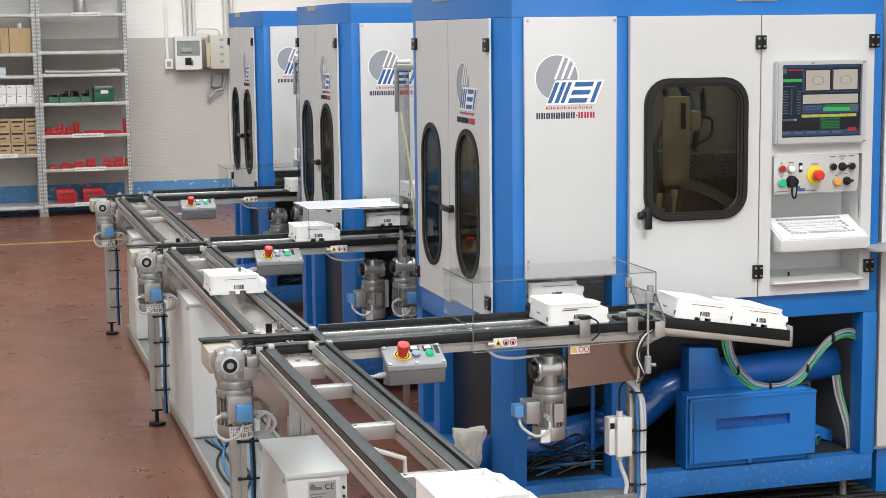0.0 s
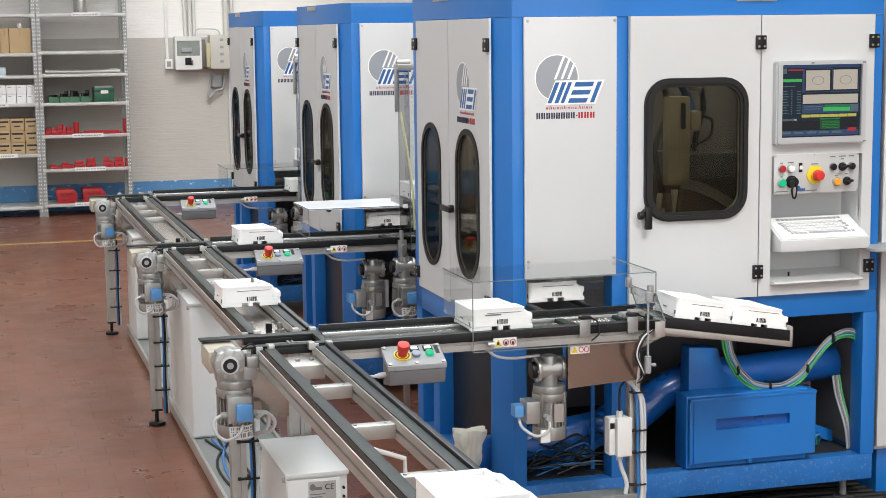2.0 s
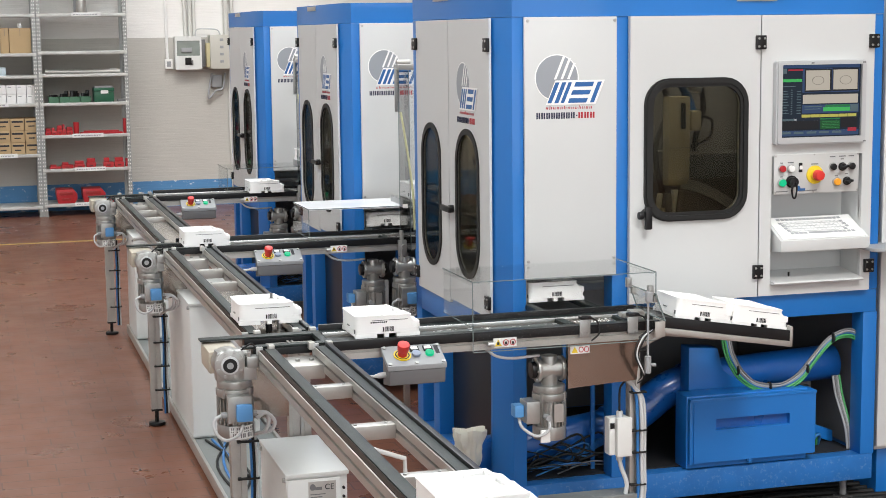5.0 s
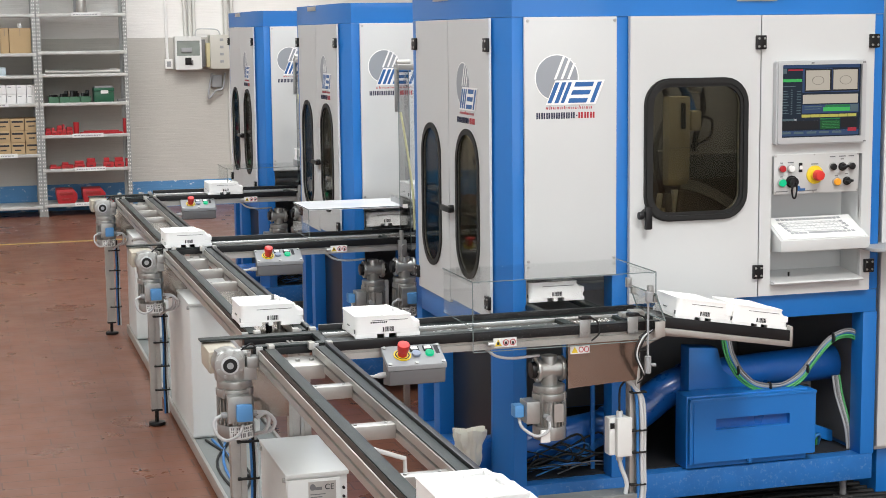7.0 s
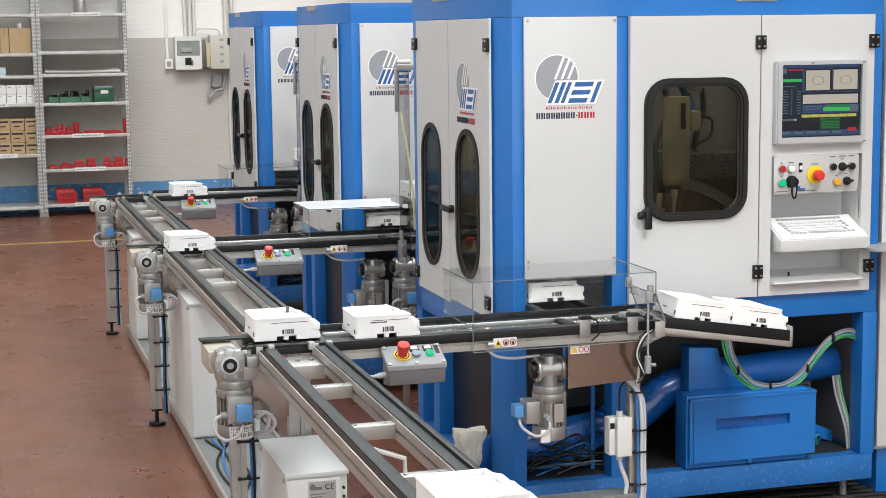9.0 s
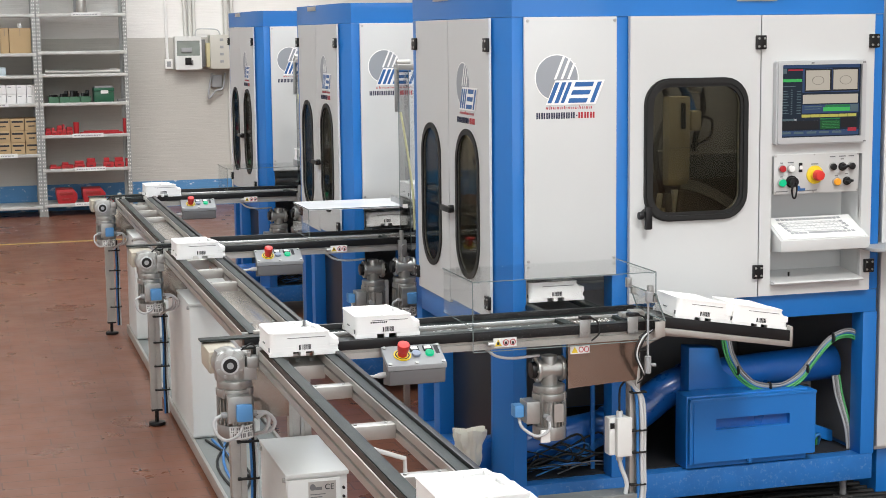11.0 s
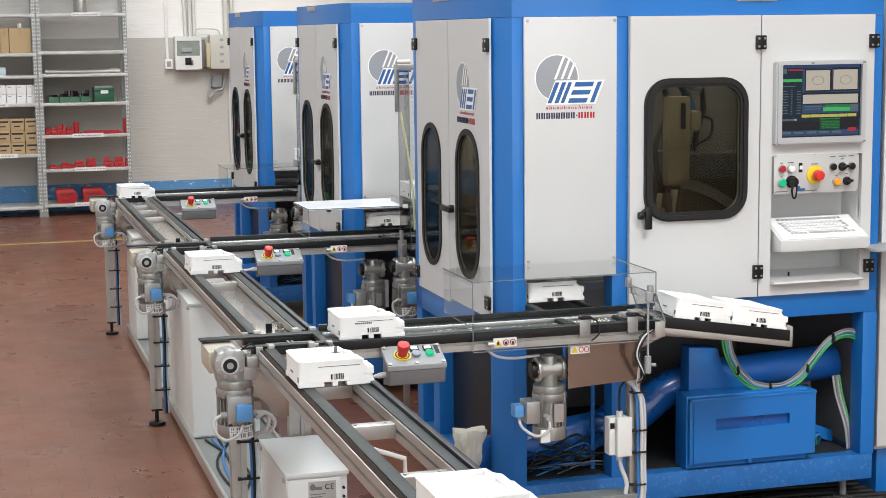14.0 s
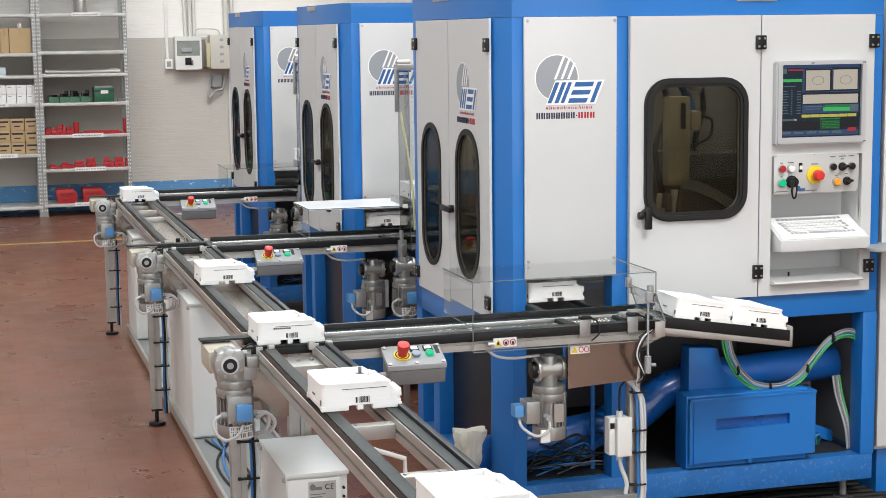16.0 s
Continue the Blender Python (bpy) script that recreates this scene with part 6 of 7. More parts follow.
part("box_tag", boxed(1.366, 1.382, 0.049, 0.053, 0.515, 0.535, w=0), BLACK, jb)
bm = N()
cyl(bm, (1.405, 0.06, 0.552), (1.405, 0.06, 0.575), 0.012, 12)
cyl(bm, (1.405, 0.06, 0.395), (1.405, 0.06, 0.416), 0.012, 12)
pieces("cable_gland", bm, CABLE_GREY, jb)
bm = N()
tube(bm, [(1.405, 0.06, 0.575), (1.405, 0.06, 0.64), (1.41, 0.055, 0.67), (1.45, 0.05, 0.72), (1.455, 0.05, 0.8)], 0.004)
part("cable", bm, RUBBER, jb)
bm = N()
tube(bm, [(1.405, 0.06, 0.395), (1.415, 0.06, 0.36), (1.43, 0.05, 0.31), (1.425, 0.05, 0.272)], 0.008)
part("cable", bm, CABLE_GREY, jb)
bm = N()
box(bm, 1.12, 1.46, 0.03, 0.13, 0.262, 0.27, w=0.001)
box(bm, 1.12, 1.46, 0.026, 0.031, 0.245, 0.275, w=0.001)
for px in (1.13, 1.44):
    for py in (0.035, 0.11):
        box(bm, px, px + 0.015, py, py + 0.015, 0.0, 0.262, w=0)
one("low_sheet_stand", bm, surface("dusty_sheet", (0.25, 0.27, 0.27), 0.5, metal=0.5, dirt=(0.6, 0.6, 0.6), dirt_amount=0.4, stains=8), "dusty low sheet-metal stand with chips", "stand")

# collecting bag at the suction mouth
bm = N()
rows = []
for i in range(14):
    h = i / 13
    row = []
    for j in range(36):
        a = 2 * math.pi * j / 36
        r = 0.034 + 0.03 * h + 0.014 * noise.noise(Vector((math.cos(a) * 2, math.sin(a) * 2, h * 3))) + 0.006 * math.sin(9 * a + 4 * h)
        row.append(bm.verts.new((1.022 + r * math.cos(a), 0.64 + 0.7 * r * math.sin(a), 0.25 + 0.15 * h + 0.006 * math.sin(3 * a) * h)))
    rows.append(row)
for a_, b_ in zip(rows, rows[1:]):
    for j in range(36):
        bm.faces.new((a_[j], a_[(j + 1) % 36], b_[(j + 1) % 36], b_[j]))
bm.faces.new(rows[0][::-1])
inner = [bm.verts.new(v.co * 1.0 + Vector((0, 0, -0.02 - 0.01 * (j % 3)))) for j, v in enumerate(rows[-1])]
mid = Vector((1.022, 0.64, 0.36))
for v in inner:
    v.co = v.co.lerp(mid, 0.15)
for j in range(36):
    bm.faces.new((rows[-1][j], rows[-1][(j + 1) % 36], inner[(j + 1) % 36], inner[j]))
bm.faces.new(inner)
one("collecting_bag", bm, WASTE, "crumpled stained white bag tied to suction pipe", "bag")

def lift_column(k):
    y = k * D - 0.03
    c = thing("lift_column", "upright clear acrylic lift shaft with aluminium bracket", "lift", "lift columns", (1.33, y, 0))
    bm = N()
    box(bm, 1.246, 1.268, y, y + 0.012, 1.54, 1.755, w=0.002)
    up = part("upright", bm, STEEL, c, "perforated steel strip")
    bm = N()
    for i in range(6):
        cyl(bm, (1.257, y - 0.003, 1.56 + 0.035 * i), (1.257, y + 0.001, 1.56 + 0.035 * i), 0.0045, 8)
    pieces("bolt", bm, ALU, up)
    bm = N()
    box(bm, 1.256, 1.4, y - 0.02, y + 0.06, 1.745, 1.775, w=0.004)
    cyl(bm, (1.26, y + 0.02, 1.785), (1.33, y + 0.02, 1.785), 0.012, 12)
    pieces("top_bracket", bm, ALU, c)
    for x0, x1, z0, z1, mat in ((1.262, 1.316, 0.84, 1.74, SMOKED_PALE), (1.317, 1.372, 0.84, 1.74, ACRYLIC)):
        sh = part("acrylic_sheet", boxed(x0, x1, y - 0.004, y, z0, z1, w=0), mat, c)
        sh.visible_shadow = False
    sh = part("acrylic_sheet", boxed(1.372, 1.376, y - 0.004, y + 0.3, 0.84, 1.74, w=0), ACRYLIC, c)
    sh.visible_shadow = False
    bm = N()
    for ex in (1.2605, 1.3165, 1.3745):
        box(bm, ex - 0.0014, ex + 0.0014, y - 0.006, y - 0.0042, 0.84, 1.74, w=0)
    pieces("polished_edge", bm, EDGE, c)
    bm = N()
    box(bm, 1.275, 1.3, y - 0.012, y - 0.006, 1.06, 1.08, w=0.001)
    part("tag", bm, PAPER, c)
    bm = N()
    tube(bm, [(1.27, y - 0.012, 1.54), (1.29, y - 0.012, 1.42), (1.315, y - 0.012, 1.25), (1.33, y - 0.01, 1.1), (1.335, y - 0.01, 0.95)], 0.0055)
    part("air_hose", bm, surface("pale_hose", (0.55, 0.55, 0.33), 0.4), c)
    bm = N()
    box(bm, 1.29, 1.5, y + 0.03, y + 0.27, 1.085, 1.095, w=0.001)
    box(bm, 1.285, 1.3, y + 0.03, y + 0.27, 1.06, 1.1, w=0.001)
    part("lift_fork", bm, STEEL, c)
    bm = N()
    box(bm, 1.25, 1.29, y - 0.02, y + 0.01, 0.82, 0.9, w=0.003)
    cyl(bm, (1.272, y - 0.04, 0.87), (1.272, y - 0.015, 0.87), 0.012, 10)
    cyl(bm, (1.265, y - 0.012, 0.79), (1.265, y - 0.012, 0.95), 0.01, 12)
    box(bm, 1.3, 1.33, y + 0.1, y + 0.13, 0.0, 0.82, w=0.002)
    pieces("lower_bracket", bm, STEEL, c)
    tt = copy_thing(base_tray, pose(1.435 if k == 1 else 1.4, y + 0.04, 1.097))
    tagged(tt, "white plastic lens tray on the lift fork")


lift_column(1)
lift_column(2)

# tall cabinet beside the first machine
tc = thing("switch_cabinet", "pale grey tall switch cabinet beside the machine", "cabinet", at=(3.1, 1.0, 0))
part("cabinet_body", boxed(2.735, 3.5, 0.53, 1.4, 0.2, 2.2, w=0.006), WHITE, tc)
part("cabinet_door", boxed(2.728, 3.49, 0.5, 0.53, 0.22, 2.18, w=0.006), WHITE, tc)
part("plinth", boxed(2.76, 3.48, 0.55, 1.38, 0.0, 0.2, w=0.004), BLUE, tc)

# cables lying on the floor
for j in range(12):
    bm = N()
    y0 = 0.3 + 0.055 * j
    tube(bm, [(1.45, y0 + 0.12, 0.012), (1.9, y0 + 0.02 * (j % 3), 0.012), (2.3, y0 + 0.1 - 0.03 * (j % 2), 0.013), (2.8, y0 + 0.05, 0.012), (3.4, y0 - 0.1 + 0.03 * j, 0.012)], 0.011)
    one("floor_cable", bm, RUBBER, "black power cable lying on the floor", "cable", "cables on the floor")
bm = N()
tube(bm, [(0.366, -0.3, 0.623), (0.396, -0.3, 0.614), (0.510, -0.3, 0.571), (0.511, -0.3, 0.518), (0.511, -0.3, 0.06)], 0.008, smooth=0)
one("bent_rod", bm, CREAM, "white bent metal rod standing on the floor", "rod")


# ---- shelving and wall fittings at the far wall ----
def rack(x0, x1, levels, label):
    r = thing("shelving_rack", label, "shelving", "shelving racks", ((x0 + x1) / 2, 12.8, 0))
    for px, s in ((x0, 1), (x1, -1)):
        for py, sy in ((12.58, 1), (13.06, -1)):
            bm = N()
            box(bm, min(px, px + s * 0.042), max(px, px + s * 0.042), py - 0.002, py + 0.002, 0.004, 2.75, w=0)
            box(bm, px - 0.002, px + 0.002, min(py, py + sy * 0.042), max(py, py + sy * 0.042), 0.004, 2.75, w=0)
            box(bm, min(px, px + s * 0.05), max(px, px + s * 0.05), min(py, py + sy * 0.05), max(py, py + sy * 0.05), 0.0, 0.006, w=0)
            post = part("post", bm, POST_STEEL, r, "perforated angle post")
            if sy > 0:
                bm = N()
                z = 0.06
                while z < 2.6:
                    for c in (0.012, 0.03):
                        box(bm, px + s * c - 0.004, px + s * c + 0.004, py - 0.0032, py - 0.0018, z, z + 0.016, w=0)
                    z += 0.04
                tagged(part("perforation", bm, PAPER, post), kind="stuff")
            else:
                bm = N()
                z = 0.06
                while z < 2.6:
                    box(bm, px + s * 0.002, px + s * 0.004, py - 0.03, py - 0.014, z, z + 0.016, w=0)
                    z += 0.04
                tagged(part("perforation", bm, PAPER, post), kind="stuff")
    for z in levels:
        bm = N()
        box(bm, x0 + 0.006, x1 - 0.006, 12.586, 13.05, z + 0.028, z + 0.034, w=0.001)
        box(bm, x0 + 0.006, x1 - 0.006, 12.576, 12.586, z, z + 0.034, w=0.003)
        box(bm, x0 + 0.006, x1 - 0.006, 13.045, 13.055, z, z + 0.034, w=0.002)
        part("shelf_board", bm, GALV, r, "galvanised shelf board")
    return r


RL = (0.1, 0.48, 0.845, 1.19, 1.498, 1.74, 2.14, 2.6)
LL = (0.085, 0.648, 1.19, 1.49, 1.724, 2.14, 2.6)
rack(-0.048, 0.9, RL, "galvanised shelving rack with red and green parts")
rack(-1.05, -0.054, LL, "galvanised shelving rack with cartons and white boxes")
T = 0.0345


def carton(x0, x1, z, h, y0=12.62, d=0.3, mat=CARD, label="brown cardboard carton on the shelf", tape=True, stripe=False, name="carton", group="cartons on the shelves"):
    c = thing(name, label, "box", group, ((x0 + x1) / 2, y0 + d / 2, z))
    part("box_body", boxed(x0, x1, y0, y0 + d, z, z + h, w=0.003), mat, c)
    if tape:
        part("flap_seam", boxed((x0 + x1) / 2 - 0.002, (x0 + x1) / 2 + 0.002, y0 - 0.001, y0 + d, z + h * 0.7, z + h + 0.001, w=0), GREY_DARK, c)
    if stripe:
        w = x1 - x0
        part("print_bar", boxed(x0 + 0.1 * w, x1 - 0.1 * w, y0 - 0.002, y0 + 0.001, z + h * 0.66, z + h * 0.82, w=0), INK, c)
        part("print_bar", boxed(x0 + 0.25 * w, x1 - 0.3 * w, y0 - 0.002, y0 + 0.001, z + h * 0.3, z + h * 0.4, w=0), INK, c)
    return c


z = 1.724 + T
carton(-0.42, -0.335, z, 0.27, label="tall brown cardboard carton with paper on top")
carton(-0.33, -0.105, z, 0.265, label="wide brown cardboard carton with paper on top")
bm = N()
box(bm, -0.24, -0.2, 12.64, 12.75, z + 0.266, z + 0.32, w=0.012)
box(bm, -0.21, -0.19, 12.63, 12.7, z + 0.25, z + 0.29, w=0.006)
one("paper_wad", bm, PAPER, "crumpled white paper on a carton", "paper")
z = 1.19 + T
for r in range(2):
    for i in range(5):
        x0 = -0.595 + i * 0.105
        carton(x0, x0 + 0.1, z + r * 0.1, 0.098, mat=PAPER, label="small white cardboard box with faint print", tape=False, name="small_box", group="white boxes on the shelf")
        bm = N()
        box(bm, x0 + 0.015, x0 + 0.05, 12.618, 12.6205, z + r * 0.1 + 0.072, z + r * 0.1 + 0.08, w=0)
        one("print_label", bm, GREY, "faint grey print label on a white box", "label")
z = 0.648 + T
for r in range(3):
    for i in range(4):
        x0 = -0.66 + i * 0.15
        carton(x0, x0 + 0.144, z + r * 0.128, 0.125, label="small brown carton with black print", tape=False, stripe=True)
z = 1.49 + T
carton(-0.5, -0.38, z, 0.085, mat=surface("pale_blue_plastic", (0.5, 0.6, 0.65), 0.4), label="pale blue plastic tub on the shelf", tape=False, name="tub", group="tubs")
# right rack
z = 2.14 + T
bm = N()
cyl(bm, (0.44, 12.72, z), (0.44, 12.72, z + 0.14), 0.055, 20, w=0.008)
cyl(bm, (0.44, 12.72, z + 0.14), (0.44, 12.72, z + 0.22), 0.035, 20, w=0.006)
one("jar", bm, ALU, "grey metal container with a narrow neck", "container")
bm = N()
cyl(bm, (0.4, 12.8, z), (0.4, 12.8, z + 0.3), 0.04, 16, w=0.006)
one("jar", bm, GREY, "dull grey cylinder on the shelf", "container")
z = 1.498 + T
for j in range(3):
    bm = N()
    cyl(bm, (0.06, 12.66 + 0.04 * j, z + 0.02), (0.82, 12.64 + 0.05 * j, z + 0.02), 0.018, 12)
    cyl(bm, (0.03, 12.66 + 0.04 * j, z + 0.024), (0.06, 12.66 + 0.04 * j, z + 0.024), 0.023, 12)
    cyl(bm, (0.72, 12.645 + 0.048 * j, z + 0.024), (0.8, 12.64 + 0.05 * j, z + 0.024), 0.023, 12)
    one("metal_tube", bm, (ALU, CREAM, STEEL)[j], "long pale metal tube lying on the shelf", "tube", "tubes on the shelf")
z = 1.19 + T
for i in range(4):
    x0 = 0.05 + i * 0.112
    c = thing("open_bin", "pale green open parts bin with dark parts", "bin", "green bins on the shelf", (x0 + 0.05, 12.7, z))
    bm = N()
    ringed(bm, rounded(x0, x0 + 0.108, 12.6, 12.85, 0.006, 2), rounded(x0 + 0.005, x0 + 0.103, 12.605, 12.845, 0.004, 2), "z", z, z + 0.062)
    box(bm, x0 + 0.003, x0 + 0.105, 12.603, 12.847, z, z + 0.006, w=0)
    part("bin_body", bm, surface("pale_green_plastic", (0.06, 0.16, 0.095), 0.4), c)
    bm = N()
    for j in range(5):
        cyl(bm, (x0 + 0.02 + 0.014 * j, 12.64 + 0.03 * j, z + 0.02), (x0 + 0.03 + 0.014 * j, 12.66 + 0.03 * j, z + 0.075 + 0.05 * random.random() * (i > 0)), 0.022, 10)
    part("dark_parts", bm, BLACK, c)
gb = thing("green_box", "dark green plastic case with grey lid", "case", at=(0.64, 12.72, z))
part("case_body", boxed(0.53, 0.74, 12.6, 12.85, z, z + 0.11, w=0.006), GREEN, gb)
part("case_rim", boxed(0.525, 0.745, 12.595, 12.855, z + 0.111, z + 0.15, w=0.006), GREEN, gb)
part("case_lid", boxed(0.54, 0.73, 12.61, 12.84, z + 0.151, z + 0.17, w=0.005), GREY, gb)
part("label", boxed(0.6, 0.68, 12.59, 12.594, z + 0.09, z + 0.125, w=0), PAPER, gb)
bm = N()
box(bm, 0.78, 0.87, 12.62, 12.72, z, z + 0.025, w=0.004)
one("flat_block", bm, GREY_DARK, "dark grey flat block on the shelf", "block")


def red_piece(x0, x1, z, h, y0=12.6, d=0.12, kind=0):
    p = thing("red_part", "red painted machine part on the shelf", "machine part", "red parts on the shelves", ((x0 + x1) / 2, y0 + d / 2, z))
    if kind == 2:
        bm = N()
        cyl(bm, ((x0 + x1) / 2, y0 + d / 2, z), ((x0 + x1) / 2, y0 + d / 2, z + h), (x1 - x0) / 2, 16, w=0.003)
        part("part_body", bm, RED, p)
        return
    bm = N()
    box(bm, x0, x1, y0, y0 + d, z, z + h * 0.55, w=0.004)
    part("part_body", bm, RED, p)
    bm = N()
    box(bm, x0 + (x1 - x0) * 0.08, x0 + (x1 - x0) * (0.6 if kind else 0.92), y0 + 0.01, y0 + d - 0.01, z + h * 0.55, z + h, w=0.005)
    part("part_top", bm, RED, p)
    bm = N()
    box(bm, x0 + (x1 - x0) * 0.3, x0 + (x1 - x0) * 0.7, y0 - 0.002, y0 + 0.002, z + h * 0.15, z + h * 0.3, w=0)
    part("slot", bm, surface("dark_red", (0.12, 0.008, 0.008), 0.5), p)


z = 0.845 + T
for a, b_, h, kd in ((0.0, 0.06, 0.07, 0), (0.065, 0.12, 0.075, 1), (0.122, 0.18, 0.1, 0), (0.182, 0.22, 0.11, 1), (0.223, 0.29, 0.08, 0), (0.3, 0.36, 0.13, 2), (0.83, 0.875, 0.16, 2)):
    red_piece(a, b_, z, h, kind=kd)
red_piece(0.37, 0.82, z, 0.035)
z = 0.48 + T
for a, b_, h, kd in ((0.03, 0.15, 0.04, 1), (0.155, 0.28, 0.065, 1), (0.29, 0.4, 0.075, 0), (0.42, 0.52, 0.1, 0), (0.6, 0.71, 0.1, 1), (0.72, 0.82, 0.1, 0), (0.84, 0.875, 0.09, 0)):
    red_piece(a, b_, z, h, kind=kd)
z = 0.1 + T
for a, b_ in ((0.09, 0.31), (0.37, 0.61)):
    c = thing("red_bin", "red plastic storage bin on the lowest shelf", "bin", "red bins", ((a + b_) / 2, 12.7, z))
    bm = N()
    prism(bm, [(a + 0.015, z), (b_ - 0.03, z), (b_, z + 0.05), (b_, z + 0.1), (b_ - 0.04, z + 0.15), (a, z + 0.15), (a, z + 0.07)], "y", 12.6, 12.9, w=0.004)
    part("bin_body", bm, RED, c)
    bm = N()
    box(bm, a + 0.03, b_ - 0.05, 12.595, 12.6, z + 0.09, z + 0.125, w=0.001)
    box(bm, a + 0.05, b_ - 0.07, 12.595, 12.6, z + 0.03, z + 0.06, w=0.001)
    pieces("bin_face", bm, surface("dark_red_face", (0.3, 0.012, 0.012), 0.4), c)
red_piece(0.66, 0.78, z, 0.045)
for x0, x1, zz in ((0.28, 0.61, 0.845), (0.29, 0.62, 0.48), (0.28, 0.53, 0.1), (0.32, 0.63, 2.14), (-0.6, -0.37, 1.19), (-0.6, -0.3, 0.648)):
    b = N()
    box(b, x0, x1, 12.571, 12.5755, zz + 0.002, zz + 0.045, w=0)
    lb = thing("shelf_label", "white paper label strip on the shelf edge", "label", "shelf labels", ((x0 + x1) / 2, 12.572, zz))
    part("strip", b, PAPER, lb)
    b = N()
    x = x0 + 0.02
    while x < x1 - 0.03:
        w = random.uniform(0.01, 0.03)
        box(b, x, x + w, 12.5698, 12.5712, zz + 0.018, zz + 0.028, w=0)
        x += w + 0.008
    tagged(part("print_bar", b, GREY, lb), kind="stuff")

# wall fittings
W = 13.147
bm = N()
cyl(bm, (1.39, W - 0.02, 1.66), (1.36, W - 0.02, 5.4), 0.016, 12)
one("conduit", bm, PAPER, "thin white conduit running up the wall", "pipe", "wall conduits")
for i, (x, r) in enumerate(((1.60, 0.022), (1.655, 0.022), (1.70, 0.02), (2.06, 0.03), (2.13, 0.022))):
    bm = N()
    cyl(bm, (x, W - 0.03, 1.9), (x - 0.02, W - 0.03, 5.4), r, 12)
    for z in (2.3, 3.2):
        box(bm, x - 0.035, x + 0.025, W - 0.025, W, z, z + 0.03, w=0.002)
    one("conduit", bm, surface("grey_conduit", (0.6, 0.6, 0.57), 0.4) if i == 0 else bpy.data.materials["grey_conduit"], "grey plastic conduit on the wall", "pipe", "wall conduits")
sk = thing("socket", "small white wall socket", "socket", at=(1.402, W, 1.6))
part("socket_body", boxed(1.36, 1.445, W - 0.05, W, 1.555, 1.665, w=0.006), PAPER, sk)
part("socket_face", boxed(1.38, 1.425, W - 0.054, W - 0.049, 1.58, 1.64, w=0.003), GREY, sk)
db = thing("distribution_box", "white wall distribution box with clear flap", "distribution box", at=(1.63, W, 1.55))
part("box_body", boxed(1.495, 1.785, W - 0.12, W, 1.55, 1.915, w=0.008), CREAM, db)
bm = N()
ringed(bm, rounded(1.492, 1.788, 1.547, 1.918, 0.012), rounded(1.512, 1.768, 1.7, 1.868, 0.006), "y", W - 0.135, W - 0.12)
part("cover_frame", bm, CREAM, db)
part("window", boxed(1.512, 1.768, W - 0.128, W - 0.122, 1.7, 1.868, w=0), surface("smoky_flap", (0.24, 0.27, 0.25), 0.15, vary=0.15, stains=9), db, "smoky clear flap")
part("breaker_row", boxed(1.56, 1.68, W - 0.14, W - 0.128, 1.74, 1.79, w=0.003), GREY, db)
part("switch", boxed(1.6, 1.67, W - 0.15, W - 0.135, 1.6, 1.68, w=0.004), BLACK, db)
part("switch_plate", boxed(1.655, 1.69, W - 0.14, W - 0.135, 1.595, 1.65, w=0.002), GREY_DARK, db)
bm = N()
tube(bm, [(1.73, W - 0.05, 1.915), (1.75, W - 0.06, 1.99), (1.86, W - 0.06, 2.0), (1.98, W - 0.06, 1.985), (2.02, W - 0.05, 1.92)], 0.008)
part("cable", bm, CABLE_GREY, db)
db.location.x -= 0.025
db2 = thing("distribution_box", "open white distribution box with dark fuse row", "distribution box", at=(1.98, W, 1.55))
part("box_body", boxed(1.88, 2.12, W - 0.2, W, 1.55, 1.93, w=0.01), surface("aged_cream", (0.5, 0.49, 0.44), 0.45, vary=0.08), db2)
part("fuse_row", boxed(1.84, 1.879, W - 0.18, W - 0.02, 1.57, 1.84, w=0.004), surface("fuse_beige", (0.5, 0.44, 0.26), 0.5), db2)
part("dark_bay", boxed(1.79, 1.839, W - 0.1, W, 1.57, 1.88, w=0.004), GREY_DARK, db2)
bm = N()
for z in (1.62, 1.7, 1.78, 1.86):
    box(bm, 1.99, 2.03, W - 0.206, W - 0.199, z, z + 0.03, w=0.002)
pieces("clip", bm, GREY, db2)
db2.location.x -= 0.03
hk = thing("cable_hook", "grey wall bracket with hanging cable loop", "bracket", at=(1.95, W, 1.35))
part("plate", boxed(1.88, 2.0, W - 0.05, W, 1.34, 1.48, w=0.01), GREY, hk)
bm = N()
tube(bm, [(1.88, W - 0.06, 1.5), (1.85, W - 0.06, 1.35), (1.84, W - 0.06, 1.22), (1.92, W - 0.06, 1.3), (2.0, W - 0.06, 1.33), (2.03, W - 0.06, 1.5)], 0.012)
part("loop", bm, GREY, hk)
bm = N()
tube(bm, [(2.1, W - 0.03, 1.55), (2.08, W - 0.03, 1.2), (2.08, W - 0.03, 0.8), (2.1, W - 0.03, 0.1)], 0.018)
one("conduit", bm, bpy.data.materials["grey_conduit"], "grey plastic conduit down the wall", "pipe", "wall conduits")


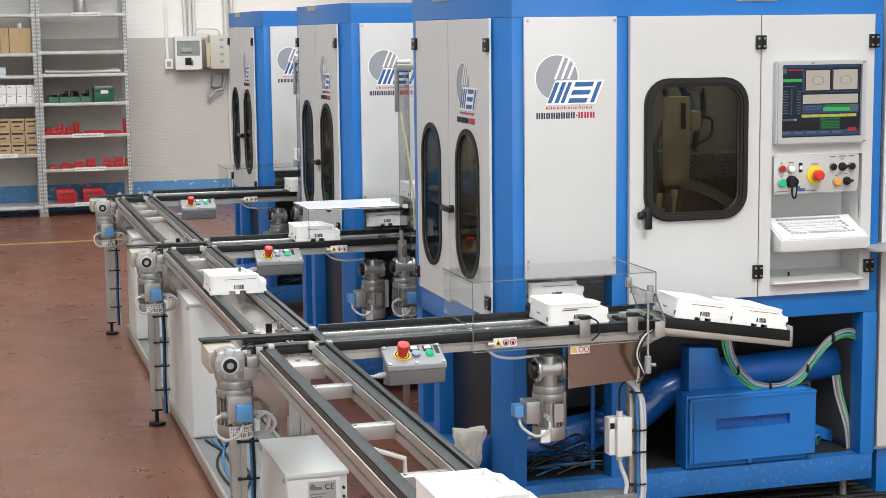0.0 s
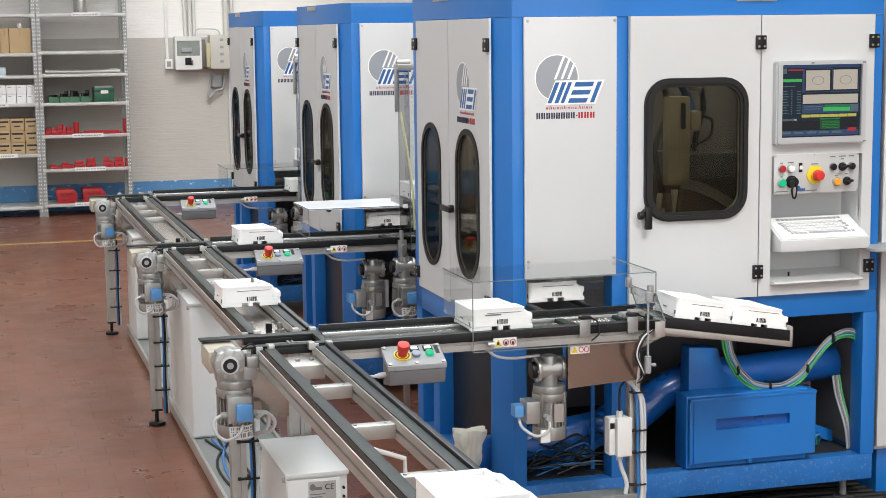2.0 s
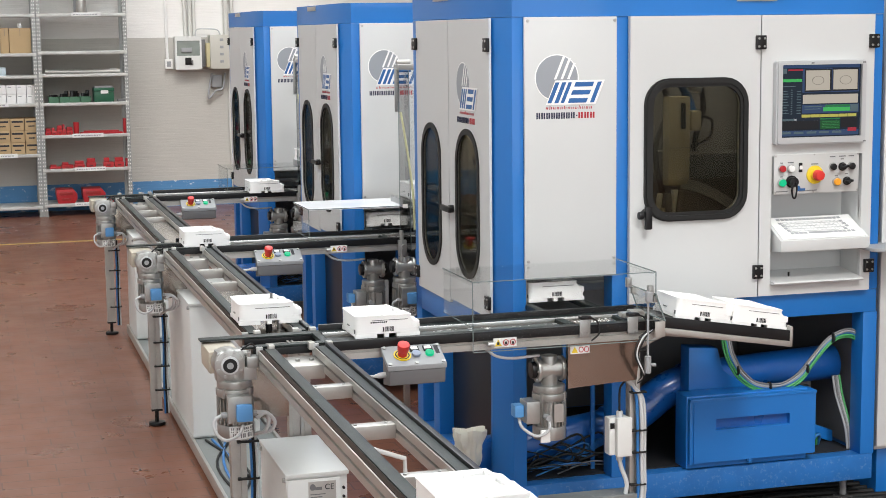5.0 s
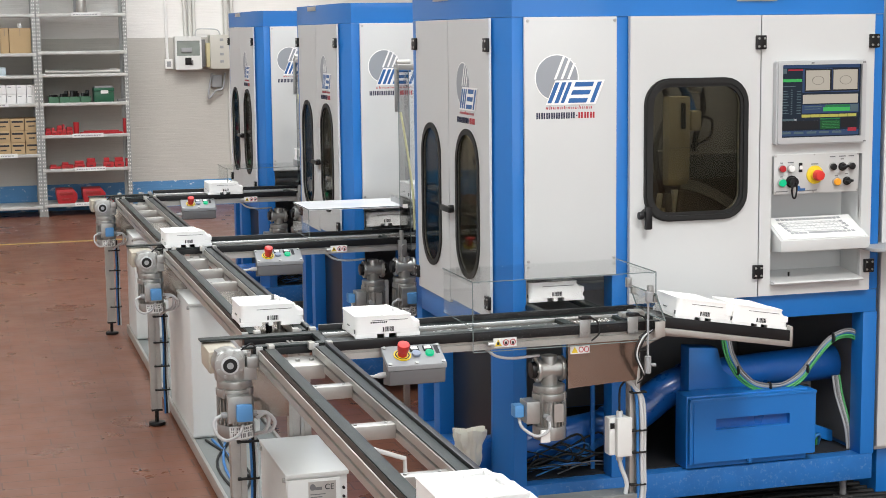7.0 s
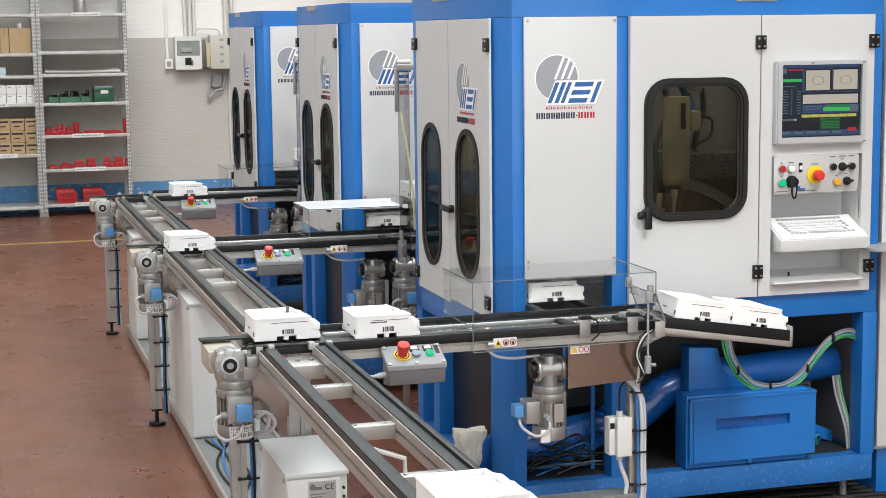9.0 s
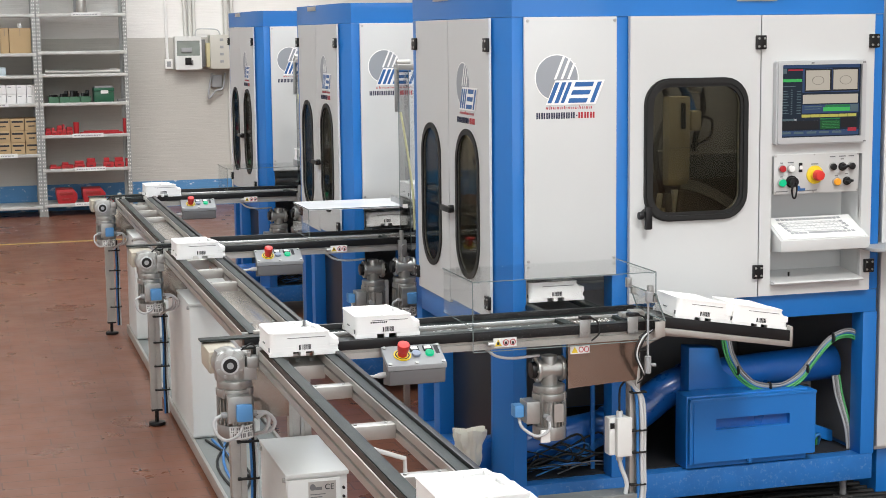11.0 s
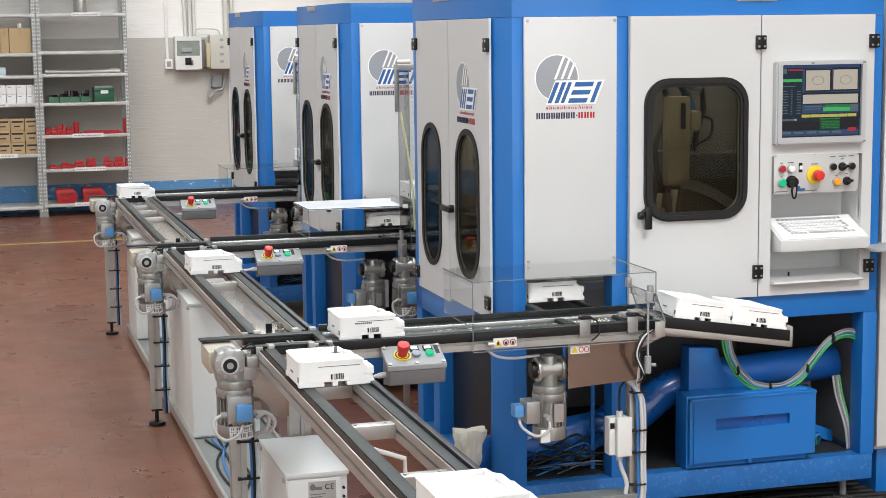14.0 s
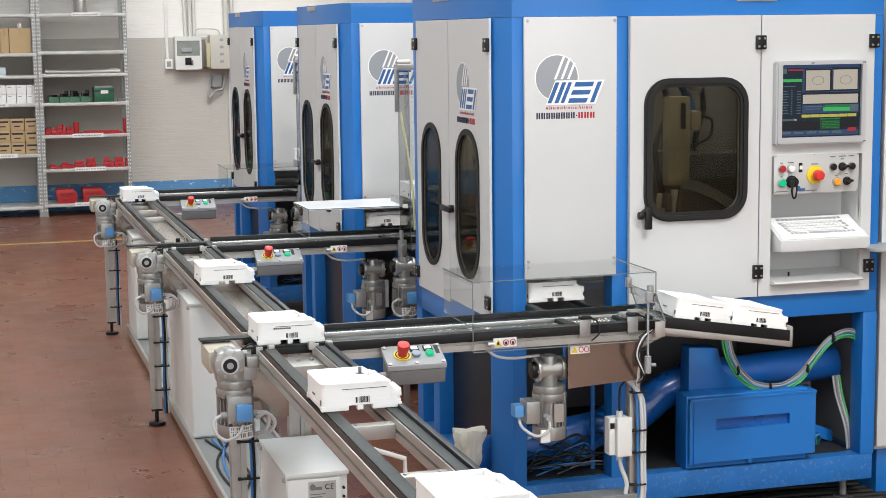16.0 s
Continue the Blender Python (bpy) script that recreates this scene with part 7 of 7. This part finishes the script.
def motions():
    """Trays ride the belts: along the short conveyors in x, along the main line in -y."""
    z = ZB + 0.002

    def go(t, rows):
        walk(t, [(s, pose(x, y, z)) for s, x, y in rows])
    X = 0.213
    go(tray_a, [(0, X, 1.106), (0.5, X, 1.035), (1.0, X, 0.955), (1.5, X, 0.882), (2.0, X, 0.803), (2.5, X, 0.73), (3.0, X, 0.65), (3.5, X, 0.568), (4.0, X, 0.488), (4.4, X, 0.412), (4.6, X, 0.402), (6.3, X, 0.402), (6.8, X, 0.392),
                (7.0, X, 0.372), (7.5, X, 0.308), (8.0, X, 0.237), (8.5, X, 0.17), (9.0, X, 0.09), (10.25, X, -0.093), (11.5, X, -0.271), (12.0, X, -0.356), (12.5, X, -0.43), (13.0, X, -0.508), (13.5, X, -0.575), (14.0, X, -0.661), (14.5, X, -0.733), (15.0, X, -0.819), (15.5, X, -0.89), (16.0, X, -0.974)])
    Y = 0.022
    go(tray_b, [(0, 1.235, Y), (0.5, 1.168, Y), (1.0, 1.094, Y), (1.5, 1.028, Y), (2.0, 0.951, Y), (2.5, 0.886, Y), (3.0, 0.808, Y), (3.5, 0.743, Y), (4.0, 0.663, Y), (4.6, 0.572, Y), (4.8, 0.544, Y), (4.9, 0.544, Y),
                (13.5, 0.544, Y), (13.6, 0.544, Y), (14.0, 0.491, Y), (14.5, 0.424, Y), (15.0, 0.347, Y), (15.5, 0.279, Y), (16.0, 0.213, Y)])
    Y = D + 0.022
    go(tray_c, [(0, 0.855, Y), (0.5, 0.788, Y), (1.0, 0.712, Y), (1.5, 0.647, Y), (2.0, 0.566, Y), (2.2, 0.547, Y), (2.3, 0.547, Y), (3.3, 0.547, Y), (3.4, 0.54, Y), (4.0, 0.449, Y), (5.4, 0.238, Y), (5.6, X, Y), (5.7, X, Y), (8.1, X, Y), (8.2, X, Y - 0.006),
                (8.5, X, 2.545), (9.0, X, 2.472), (11.5, X, 2.09), (12.0, X, 2.005), (12.5, X, 1.93), (13.0, X, 1.848), (13.5, X, 1.768), (14.0, X, 1.692), (14.5, X, 1.62), (15.0, X, 1.537), (15.5, X, 1.462), (16.0, X, 1.382)])
    Y, XD = 2 * D - 0.03, 0.222
    go(tray_d, [(0, 1.32, Y), (3.0, 1.32, Y), (3.2, 1.32, Y), (4.0, 1.21, Y), (6.5, 0.862, Y), (7.0, 0.786, Y), (7.5, 0.718, Y), (8.0, 0.644, Y), (8.5, 0.576, Y), (8.7, 0.556, Y), (8.8, 0.556, Y), (9.5, 0.556, Y), (9.6, 0.556, Y), (11.5, 0.296, Y), (11.9, 0.232, Y), (12.0, XD, Y), (12.1, XD, Y),
                (14.4, XD, Y), (14.5, XD, Y - 0.005), (15.0, XD, Y - 0.07), (15.5, XD, Y - 0.145), (16.0, XD, Y - 0.215)])


motions()
